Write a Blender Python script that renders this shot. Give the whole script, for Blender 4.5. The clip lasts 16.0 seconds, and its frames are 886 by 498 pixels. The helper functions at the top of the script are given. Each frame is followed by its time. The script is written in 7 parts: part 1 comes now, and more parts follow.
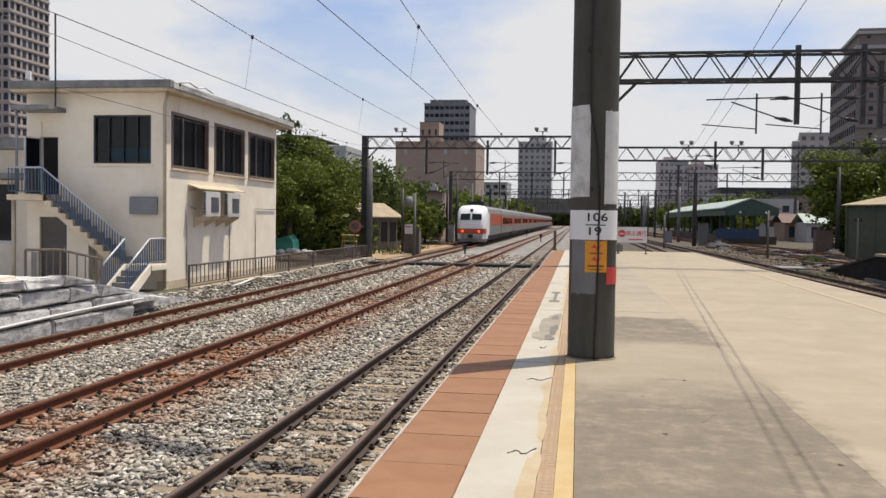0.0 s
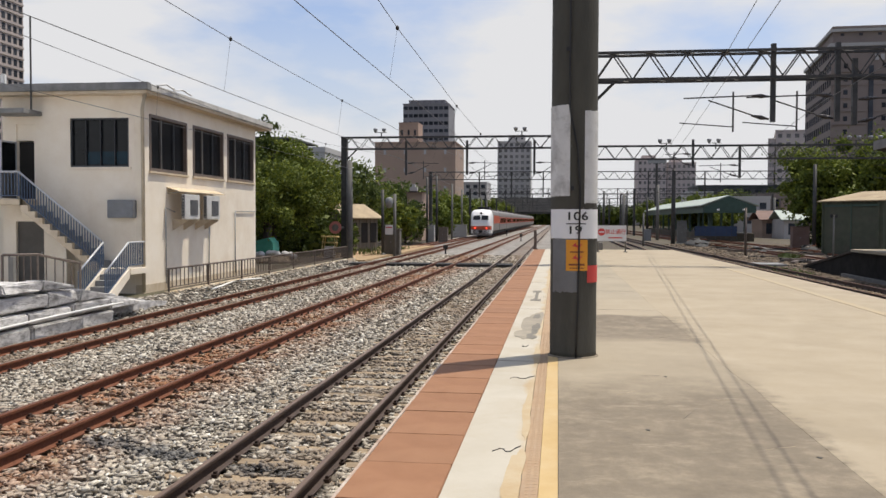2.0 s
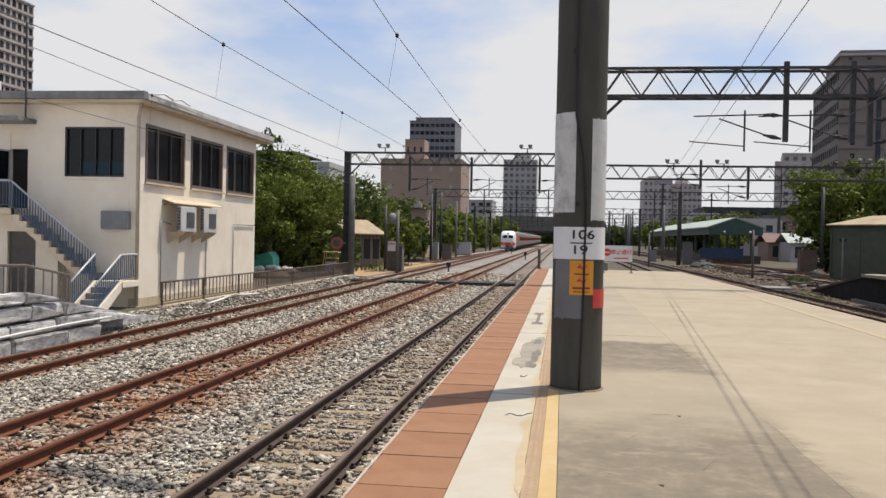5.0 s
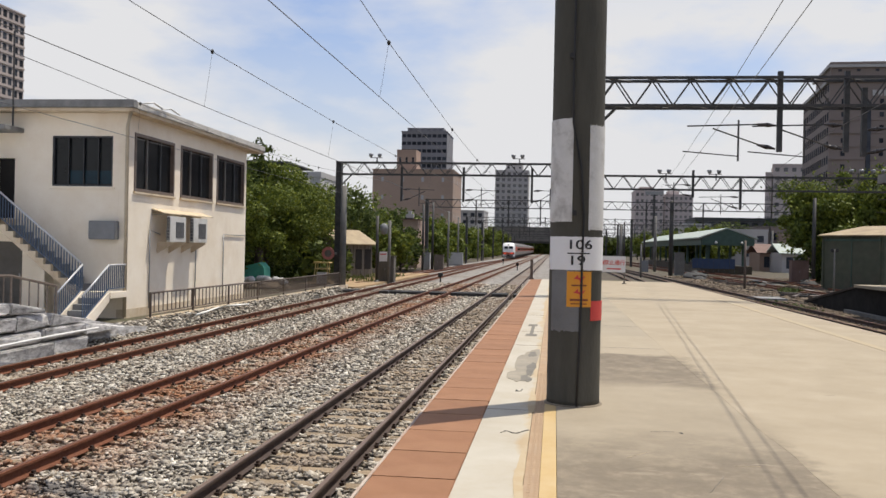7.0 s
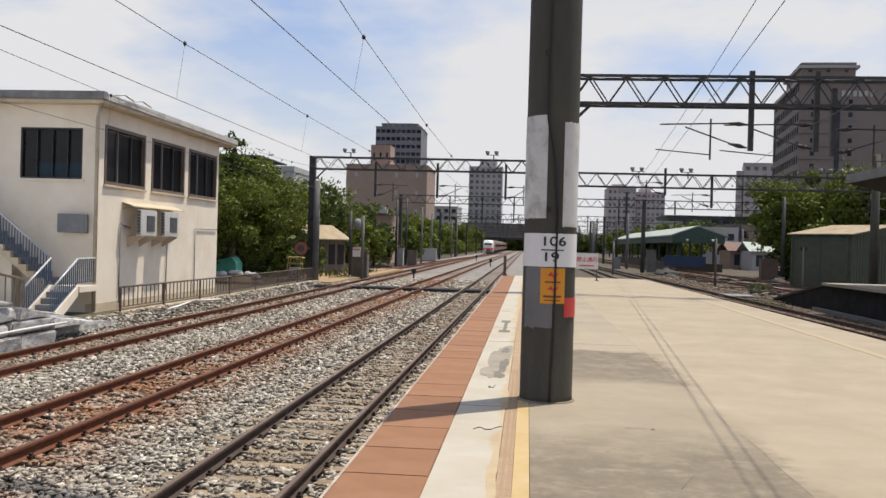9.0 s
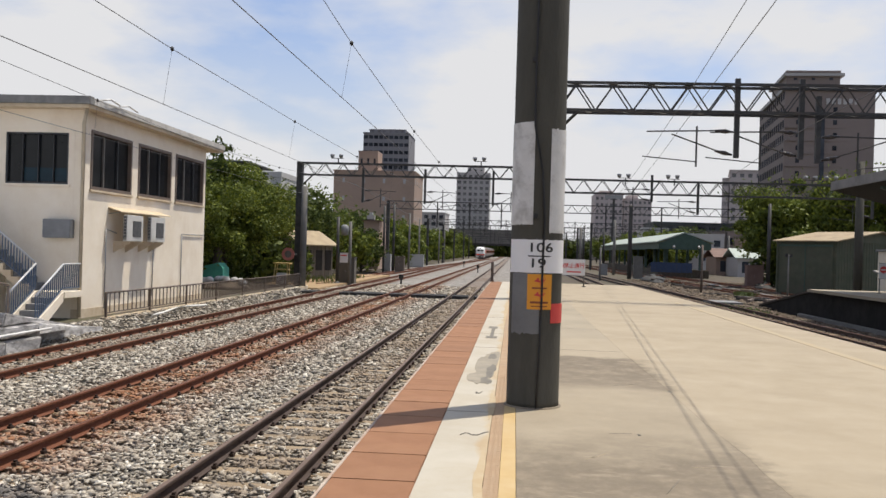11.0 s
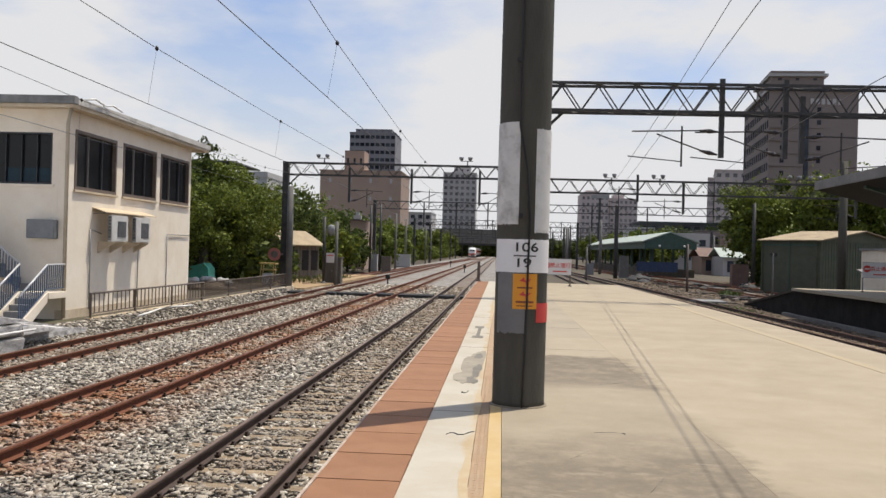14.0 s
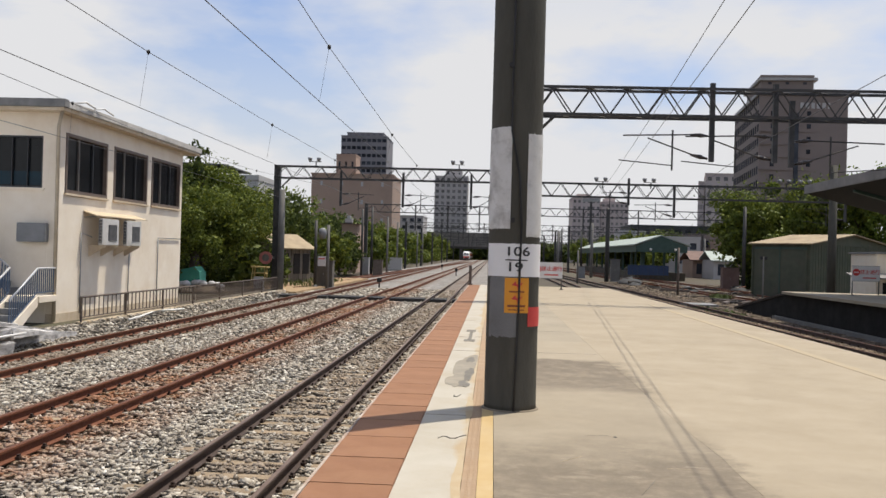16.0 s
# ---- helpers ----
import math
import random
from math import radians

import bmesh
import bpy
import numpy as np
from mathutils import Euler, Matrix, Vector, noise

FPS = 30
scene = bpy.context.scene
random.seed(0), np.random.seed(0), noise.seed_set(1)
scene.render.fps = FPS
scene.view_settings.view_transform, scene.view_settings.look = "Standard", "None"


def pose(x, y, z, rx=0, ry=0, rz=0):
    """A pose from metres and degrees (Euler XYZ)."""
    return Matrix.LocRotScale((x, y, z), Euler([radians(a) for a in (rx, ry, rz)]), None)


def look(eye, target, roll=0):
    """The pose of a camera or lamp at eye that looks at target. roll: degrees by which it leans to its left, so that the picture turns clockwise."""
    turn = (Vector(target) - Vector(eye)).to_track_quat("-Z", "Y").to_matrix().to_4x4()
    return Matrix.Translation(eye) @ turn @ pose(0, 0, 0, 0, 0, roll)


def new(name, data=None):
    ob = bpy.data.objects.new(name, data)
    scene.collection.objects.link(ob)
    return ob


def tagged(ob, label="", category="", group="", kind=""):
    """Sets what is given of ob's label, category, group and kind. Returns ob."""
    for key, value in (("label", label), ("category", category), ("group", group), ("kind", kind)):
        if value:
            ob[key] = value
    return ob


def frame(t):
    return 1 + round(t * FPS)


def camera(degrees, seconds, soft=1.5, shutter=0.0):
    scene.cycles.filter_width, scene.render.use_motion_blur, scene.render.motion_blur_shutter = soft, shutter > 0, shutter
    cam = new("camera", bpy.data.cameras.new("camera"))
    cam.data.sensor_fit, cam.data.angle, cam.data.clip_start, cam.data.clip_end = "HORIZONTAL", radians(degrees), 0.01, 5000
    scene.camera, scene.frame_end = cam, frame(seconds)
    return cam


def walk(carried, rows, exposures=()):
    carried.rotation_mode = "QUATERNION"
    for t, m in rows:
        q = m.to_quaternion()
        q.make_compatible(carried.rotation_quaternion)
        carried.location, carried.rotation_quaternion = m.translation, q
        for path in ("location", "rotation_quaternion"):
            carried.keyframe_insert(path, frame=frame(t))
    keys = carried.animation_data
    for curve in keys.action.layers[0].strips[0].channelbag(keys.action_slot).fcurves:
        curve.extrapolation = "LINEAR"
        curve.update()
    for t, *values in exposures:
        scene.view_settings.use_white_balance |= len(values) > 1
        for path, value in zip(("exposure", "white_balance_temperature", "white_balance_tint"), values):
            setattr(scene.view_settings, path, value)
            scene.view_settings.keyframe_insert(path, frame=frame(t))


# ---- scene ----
cam = camera(53.3, 16.0, soft=1.5)
PATH = [
    (0, (2.277, -0.613, 2.387), (1.975, 1.363, 2.319), 0.8),
    (0.5, (2.27, -0.659, 2.393), (1.98, 1.319, 2.321), 0.4),
    (1, (2.273, -0.688, 2.39), (1.979, 1.289, 2.311), -0.1),
    (1.5, (2.275, -0.66, 2.388), (1.998, 1.32, 2.315), -0.2),
    (2, (2.268, -0.644, 2.388), (2.01, 1.338, 2.321), 0.2),
    (2.5, (2.268, -0.641, 2.391), (2.02, 1.343, 2.327), 0.6),
    (3, (2.268, -0.58, 2.376), (2.045, 1.406, 2.297), 0.6),
    (3.5, (2.279, -0.332, 2.373), (2.046, 1.653, 2.284), 0.2),
    (4, (2.289, -0.062, 2.375), (2.034, 1.921, 2.322), 1.2),
    (6.3, (2.247, 0.21, 2.388), (1.965, 2.19, 2.374), 0.9),
    (6.5, (2.242, 0.284, 2.379), (1.97, 2.265, 2.37), 1.1),
    (7, (2.242, 0.3, 2.379), (1.991, 2.284, 2.375), 1.2),
    (7.5, (2.243, 0.285, 2.38), (2.009, 2.271, 2.369), 1.3),
    (8, (2.241, 0.273, 2.378), (2.021, 2.261, 2.36), 1.1),
    (8.5, (2.24, 0.297, 2.379), (2.034, 2.287, 2.363), 1.4),
    (9, (2.235, 0.32, 2.379), (2.044, 2.311, 2.367), 1.6),
    (9.5, (2.238, 0.297, 2.382), (2.062, 2.289, 2.378), 1.8),
    (12, (2.239, 0.305, 2.377), (2.085, 2.299, 2.382), 1.5),
    (12.5, (2.244, 0.291, 2.381), (2.097, 2.285, 2.388), 1.4),
    (13, (2.246, 0.278, 2.379), (2.105, 2.273, 2.385), 1.4),
    (13.5, (2.247, 0.314, 2.38), (2.112, 2.309, 2.383), 1.3),
    (14, (2.247, 0.296, 2.379), (2.114, 2.291, 2.382), 1.6),
    (14.5, (2.245, 0.318, 2.38), (2.117, 2.313, 2.384), 1.6),
    (15, (2.247, 0.301, 2.381), (2.124, 2.297, 2.389), 1.7),
    (15.5, (2.246, 0.293, 2.383), (2.129, 2.289, 2.395), 1.6),
    (16, (2.244, 0.269, 2.386), (2.13, 2.265, 2.397), 1.6),
]
walk(cam, [(t, look(eye, target, roll)) for t, eye, target, roll in PATH])

# ---- daylight ----
SUN_AZ, SUN_EL = radians(50.0), radians(70.6)
scene.view_settings.exposure = -0.06
world = bpy.data.worlds.new("sky")
scene.world = world
world.use_nodes = True
wn, wl = world.node_tree.nodes, world.node_tree.links
wn.clear()
w_out, w_bg = wn.new("ShaderNodeOutputWorld"), wn.new("ShaderNodeBackground")
w_sky = wn.new("ShaderNodeTexSky")
w_sky.sky_type, w_sky.sun_disc = "NISHITA", False
w_sky.sun_elevation, w_sky.sun_rotation = SUN_EL, SUN_AZ
w_sky.dust_density, w_sky.air_density, w_sky.ozone_density = 2.5, 1.0, 1.0
w_tc, w_map = wn.new("ShaderNodeTexCoord"), wn.new("ShaderNodeMapping")
w_map.inputs["Scale"].default_value = (1.0, 1.0, 2.6)
w_map.inputs["Location"].default_value = (1.3, 0.7, 0.4)
w_noise, w_ramp, w_mix = wn.new("ShaderNodeTexNoise"), wn.new("ShaderNodeValToRGB"), wn.new("ShaderNodeMix")
w_noise.inputs["Scale"].default_value, w_noise.inputs["Detail"].default_value = 2.6, 7.0
w_noise.inputs["Roughness"].default_value = 0.52
w_ramp.color_ramp.elements[0].position, w_ramp.color_ramp.elements[1].position = 0.42, 0.60
w_sep, w_hor, w_add = wn.new("ShaderNodeSeparateXYZ"), wn.new("ShaderNodeMapRange"), wn.new("ShaderNodeMath")
w_hor.inputs["From Min"].default_value, w_hor.inputs["From Max"].default_value = 0.02, 0.27
w_hor.inputs["To Min"].default_value, w_hor.inputs["To Max"].default_value = 0.9, 0.1
w_add.operation, w_add.use_clamp = "ADD", True
w_mul = wn.new("ShaderNodeMath")
w_mul.operation = "MULTIPLY"
w_mul.inputs[1].default_value = 0.82
w_mix.data_type = "RGBA"
w_mix.inputs["B"].default_value = (9.9, 9.9, 10.1, 1)
wl.new(w_tc.outputs["Generated"], w_map.inputs["Vector"])
wl.new(w_map.outputs["Vector"], w_noise.inputs["Vector"])
wl.new(w_noise.outputs["Fac"], w_ramp.inputs["Fac"])
wl.new(w_tc.outputs["Generated"], w_sep.inputs["Vector"])
wl.new(w_sep.outputs["Z"], w_hor.inputs["Value"])
wl.new(w_ramp.outputs["Color"], w_mul.inputs[0])
wl.new(w_mul.outputs["Value"], w_add.inputs[0])
wl.new(w_hor.outputs["Result"], w_add.inputs[1])
wl.new(w_add.outputs["Value"], w_mix.inputs["Factor"])
w_tint = wn.new("ShaderNodeMix")
w_tint.data_type, w_tint.blend_type = "RGBA", "MULTIPLY"
w_tint.inputs["Factor"].default_value = 1.0
w_tint.inputs["B"].default_value = (1.42, 1.655, 2.06, 1)
wl.new(w_sky.outputs["Color"], w_tint.inputs["A"])
wl.new(w_tint.outputs["Result"], w_mix.inputs["A"])
wl.new(w_mix.outputs["Result"], w_bg.inputs["Color"])
w_bg.inputs["Strength"].default_value = 0.081
wl.new(w_bg.outputs["Background"], w_out.inputs["Surface"])

sun = new("sun", bpy.data.lights.new("sun", "SUN"))
sun.data.energy, sun.data.angle, sun.data.color = 5.0, radians(0.53), (1.0, 0.925, 0.80)
sun_dir = Vector((math.sin(SUN_AZ) * math.cos(SUN_EL), math.cos(SUN_AZ) * math.cos(SUN_EL), math.sin(SUN_EL)))
sun.matrix_world = look(sun_dir * 50, (0, 0, 0))


# ---- materials ----
def ramp(nodes, stops):
    r = nodes.new("ShaderNodeValToRGB")
    e = r.color_ramp.elements
    while len(e) < len(stops):
        e.new(0.5)
    for k, (p, c) in enumerate(stops):
        e[k].position, e[k].color = p, (*c, 1)
    return r


def surf(name, cols, scale=3.0, rough=0.8, metal=0.0, bump=0.2, bump_scale=60.0, grime=None, grime_scale=0.6,
         grime_amt=0.5, island=None, rnd=None, stretch=(1, 1, 1), spec=0.5, detail=6.0):
    """A weathered surface: colour from noise at one scale, grime at a larger one, fine relief; rnd or island varies brightness."""
    m = bpy.data.materials.new(name)
    m.use_nodes = True
    n, l = m.node_tree.nodes, m.node_tree.links
    b = n["Principled BSDF"]
    tc, mp = n.new("ShaderNodeTexCoord"), n.new("ShaderNodeMapping")
    mp.inputs["Scale"].default_value = stretch
    l.new(tc.outputs["Object"], mp.inputs["Vector"])
    nz = n.new("ShaderNodeTexNoise")
    nz.inputs["Scale"].default_value, nz.inputs["Detail"].default_value = scale, detail
    nz.inputs["Roughness"].default_value = 0.65
    l.new(mp.outputs["Vector"], nz.inputs["Vector"])
    k = len(cols)
    r = ramp(n, [(0.3 + 0.4 * i / max(1, k - 1), c) for i, c in enumerate(cols)])
    l.new(nz.outputs["Fac"], r.inputs["Fac"])
    col = r.outputs["Color"]
    if grime:
        g = n.new("ShaderNodeTexNoise")
        g.inputs["Scale"].default_value, g.inputs["Detail"].default_value = grime_scale, 8.0
        g.inputs["Roughness"].default_value = 0.7
        l.new(mp.outputs["Vector"], g.inputs["Vector"])
        gr = ramp(n, [(0.48, (0, 0, 0)), (0.72, (grime_amt,) * 3)])
        l.new(g.outputs["Fac"], gr.inputs["Fac"])
        mx = n.new("ShaderNodeMix")
        mx.data_type = "RGBA"
        mx.inputs["B"].default_value = (*grime, 1)
        l.new(gr.outputs["Color"], mx.inputs["Factor"])
        l.new(col, mx.inputs["A"])
        col = mx.outputs["Result"]
    if rnd or island:
        if island:
            src = n.new("ShaderNodeNewGeometry").outputs["Random Per Island"]
        else:
            src = n.new("ShaderNodeObjectInfo").outputs["Random"]
        rr = ramp(n, [(i / max(1, len(island or rnd) - 1), c) for i, c in enumerate(island or rnd)])
        l.new(src, rr.inputs["Fac"])
        mx = n.new("ShaderNodeMix")
        mx.data_type, mx.blend_type = "RGBA", "MULTIPLY"
        mx.inputs["Factor"].default_value = 1.0
        l.new(col, mx.inputs["A"])
        l.new(rr.outputs["Color"], mx.inputs["B"])
        col = mx.outputs["Result"]
    l.new(col, b.inputs["Base Color"])
    b.inputs["Roughness"].default_value, b.inputs["Metallic"].default_value = rough, metal
    b.inputs["Specular IOR Level"].default_value = spec
    if bump:
        bz, bp = n.new("ShaderNodeTexNoise"), n.new("ShaderNodeBump")
        bz.inputs["Scale"].default_value, bz.inputs["Detail"].default_value = bump_scale, 4.0
        l.new(mp.outputs["Vector"], bz.inputs["Vector"])
        bp.inputs["Strength"].default_value, bp.inputs["Distance"].default_value = bump, 0.02
        l.new(bz.outputs["Fac"], bp.inputs["Height"])
        l.new(bp.outputs["Normal"], b.inputs["Normal"])
    return m


def glow(name, c, s):
    m = bpy.data.materials.new(name)
    m.use_nodes = True
    b = m.node_tree.nodes["Principled BSDF"]
    b.inputs["Base Color"].default_value = (*c, 1)
    b.inputs["Emission Color"].default_value, b.inputs["Emission Strength"].default_value = (*c, 1), s
    return m


def glass_dark(name, c=(0.006, 0.007, 0.008), rough=0.1):
    return surf(name, [c, tuple(v * 1.8 for v in c)], 2.0, rough, 0.0, 0.02, 3.0, spec=0.28)


def rusty(m, x0, w, col):
    """Adds rust washed from a rail: brown stains along the line x = x0, broken up by noise."""
    n, l = m.node_tree.nodes, m.node_tree.links
    b = n["Principled BSDF"]
    old = b.inputs["Base Color"].links[0].from_socket
    tc, sep, sub, ab, nz, fall, mul = (n.new("ShaderNodeTexCoord"), n.new("ShaderNodeSeparateXYZ"), n.new("ShaderNodeMath"), n.new("ShaderNodeMath"),
                                       n.new("ShaderNodeTexNoise"), n.new("ShaderNodeMapRange"), n.new("ShaderNodeMath"))
    l.new(tc.outputs["Object"], sep.inputs["Vector"])
    sub.operation, ab.operation, mul.operation = "SUBTRACT", "ABSOLUTE", "MULTIPLY"
    sub.inputs[1].default_value = x0
    l.new(sep.outputs["X"], sub.inputs[0])
    l.new(sub.outputs["Value"], ab.inputs[0])
    fall.inputs["From Min"].default_value, fall.inputs["From Max"].default_value = w * 0.3, w
    fall.inputs["To Min"].default_value, fall.inputs["To Max"].default_value = 1.0, 0.0
    l.new(ab.outputs["Value"], fall.inputs["Value"])
    nz.inputs["Scale"].default_value, nz.inputs["Detail"].default_value = 0.9, 8.0
    nz.inputs["Roughness"].default_value = 0.75
    l.new(tc.outputs["Object"], nz.inputs["Vector"])
    rp = ramp(n, [(0.37, (0, 0, 0)), (0.57, (0.88, 0.88, 0.88))])
    l.new(nz.outputs["Fac"], rp.inputs["Fac"])
    l.new(rp.outputs["Color"], mul.inputs[0])
    l.new(fall.outputs["Result"], mul.inputs[1])
    mx = n.new("ShaderNodeMix")
    mx.data_type = "RGBA"
    mx.inputs["B"].default_value = (*col, 1)
    l.new(mul.outputs["Value"], mx.inputs["Factor"])
    l.new(old, mx.inputs["A"])
    l.new(mx.outputs["Result"], b.inputs["Base Color"])
    return m


M_STONE = rusty(surf("ballast_stone", [(0.315, 0.294, 0.257), (0.48, 0.456, 0.405)], 9.0, 0.85, bump=0.3, bump_scale=80,
                     grime=(0.26, 0.21, 0.16), grime_scale=0.32, grime_amt=0.4,
                     island=[(0.26, 0.24, 0.22), (0.66, 0.6, 0.54), (0.88, 0.83, 0.77), (1.0, 0.94, 0.87), (1.16, 1.11, 1.04), (1.7, 1.68, 1.65)]), -3.7, 1.6, (0.27, 0.108, 0.04))
# near-black base carries the shade between stones; the brown is rust and dirt
M_BEDSHADE = rusty(surf("ballast_bed", [(0.014, 0.012, 0.01), (0.045, 0.04, 0.034), (0.12, 0.108, 0.092)], 9.0, 0.95, bump=1.0, bump_scale=14,
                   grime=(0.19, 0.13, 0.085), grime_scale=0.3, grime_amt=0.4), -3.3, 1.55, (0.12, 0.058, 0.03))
rusty(M_STONE, -0.5, 0.8, (0.23, 0.175, 0.125))
rusty(M_STONE, -7.3, 0.85, (0.2, 0.14, 0.095))

def noise(n, l, vec, scale, detail=8.0, rough=0.65):
    z = n.new("ShaderNodeTexNoise")
    z.inputs["Scale"].default_value, z.inputs["Detail"].default_value, z.inputs["Roughness"].default_value = scale, detail, rough
    l.new(vec, z.inputs["Vector"])
    return z.outputs["Fac"]


def calc(n, l, op, a, b, c=None, clamp=False):
    m = n.new("ShaderNodeMath")
    m.operation, m.use_clamp = op, clamp
    for k, v in enumerate((a, b, c)):
        if v is None:
            continue
        if isinstance(v, (int, float)):
            m.inputs[k].default_value = v
        else:
            l.new(v, m.inputs[k])
    return m.outputs["Value"]


def blend(n, l, fac, a, b):
    mx = n.new("ShaderNodeMix")
    mx.data_type = "RGBA"
    l.new(fac, mx.inputs["Factor"])
    l.new(a, mx.inputs["A"])
    if isinstance(b, tuple):
        mx.inputs["B"].default_value = (*b, 1)
    else:
        l.new(b, mx.inputs["B"])
    return mx.outputs["Result"]


def dark_streak(m, x0, y0, slope, w, xa, xb, col):
    """Adds a dark streak along the line y = y0 + slope * (x - x0) between xa and xb, ragged by noise."""
    n, l = m.node_tree.nodes, m.node_tree.links
    b = n["Principled BSDF"]
    old = b.inputs["Base Color"].links[0].from_socket
    tc, sep = n.new("ShaderNodeTexCoord"), n.new("ShaderNodeSeparateXYZ")
    l.new(tc.outputs["Object"], sep.inputs["Vector"])
    ragged = noise(n, l, tc.outputs["Object"], 2.4, 6.0, 0.7)
    yy = calc(n, l, "MULTIPLY_ADD", sep.outputs["X"], -slope, slope * x0 - y0)
    d = calc(n, l, "ABSOLUTE", calc(n, l, "ADD", yy, sep.outputs["Y"]), 0.0)
    d = calc(n, l, "ADD", d, calc(n, l, "MULTIPLY_ADD", ragged, 1.1, -0.55))
    amt = calc(n, l, "MULTIPLY_ADD", d, -4.0, w * 4.0 + 0.5, clamp=True)
    mid, half = (xa + xb) / 2, (xb - xa) / 2
    ends = calc(n, l, "ABSOLUTE", calc(n, l, "SUBTRACT", sep.outputs["X"], mid), 0.0)
    amt = calc(n, l, "MULTIPLY", amt, calc(n, l, "MULTIPLY_ADD", ends, -3.0, half * 3.0 + 0.5, clamp=True))
    l.new(blend(n, l, calc(n, l, "MULTIPLY", amt, 0.8), old, col), b.inputs["Base Color"])


dark_streak(M_STONE, -2.4, 8.5, -0.36, 0.16, -3.1, -0.2, (0.06, 0.062, 0.066))
M_BEDFAR = surf("far_ballast", [(0.09, 0.08, 0.07), (0.21, 0.195, 0.175), (0.34, 0.32, 0.295)], 2.2, 0.95, bump=1.0, bump_scale=9,
                grime=(0.13, 0.09, 0.06), grime_scale=0.12, grime_amt=0.6)
for _x, _w in ((-0.56, 1.0), (-3.86, 1.3), (-7.7, 1.3)):
    rusty(M_BEDFAR, _x, _w, (0.12, 0.075, 0.045))
M_BEDDARK = surf("dark_ballast", [(0.014, 0.01, 0.007), (0.036, 0.026, 0.018), (0.075, 0.056, 0.04)], 9.0, 0.95, bump=1.0, bump_scale=14)
M_RUBBLE = surf("yard_rubble", [(0.12, 0.09, 0.065), (0.26, 0.21, 0.16)], 6.0, 0.95, bump=0.3, island=[(0.3, 0.28, 0.26), (0.8, 0.78, 0.75), (1.3, 1.25, 1.15)])
# wall colour taken nearly to black for canopy and overhang shade
M_SHADEWALL = surf("grimy_wall", [(0.016, 0.015, 0.014), (0.032, 0.03, 0.028)], 1.5, 0.95, bump=0.4, bump_scale=12, grime=(0.04, 0.037, 0.033), grime_scale=0.9, grime_amt=0.5, spec=0.1)
M_DIRT = surf("trodden_earth", [(0.045, 0.034, 0.023), (0.095, 0.073, 0.05)], 5.0, 0.95, bump=0.7, bump_scale=25,
              grime=(0.10, 0.11, 0.045), grime_scale=0.15, grime_amt=0.6)
M_SAND = surf("dry_sand", [(0.27, 0.18, 0.095), (0.38, 0.27, 0.15)], 4.0, 0.95, bump=0.5, bump_scale=30,
              grime=(0.2, 0.15, 0.08), grime_scale=0.5)
M_RAIL = surf("rail_steel", [(0.032, 0.018, 0.013), (0.062, 0.035, 0.025)], 20.0, 0.7, 0.0, 0.25, 90)
M_RAILTOP = surf("rail_polished", [(0.14, 0.088, 0.06), (0.21, 0.145, 0.105)], 30.0, 0.5, 0.45, 0.1, 90, stretch=(1, 0.05, 1))
M_RUST = surf("rail_rust", [(0.09, 0.028, 0.011), (0.18, 0.058, 0.022)], 20.0, 0.8, 0.1, 0.3, 90)
M_RUSTTOP = surf("rail_rust_top", [(0.105, 0.04, 0.02), (0.17, 0.07, 0.036)], 30.0, 0.55, 0.4, 0.2, 90)
M_SLEEPER = surf("sleeper", [(0.22, 0.16, 0.10), (0.34, 0.26, 0.17)], 8.0, 0.9, bump=0.5, bump_scale=40, stretch=(0.4, 2, 1),
                 rnd=[(0.7, 0.7, 0.7), (1.1, 1.1, 1.1)])
M_CLIP = surf("rail_clip", [(0.03, 0.02, 0.016), (0.06, 0.035, 0.025)], 20, 0.7, 0.4)
M_CONC_OLD = surf("platform_concrete_old", [(0.272, 0.23, 0.165), (0.338, 0.288, 0.211)], 1.7, 0.88, bump=0.18, bump_scale=110,
                  grime=(0.18, 0.157, 0.115), grime_scale=0.85, grime_amt=0.7)


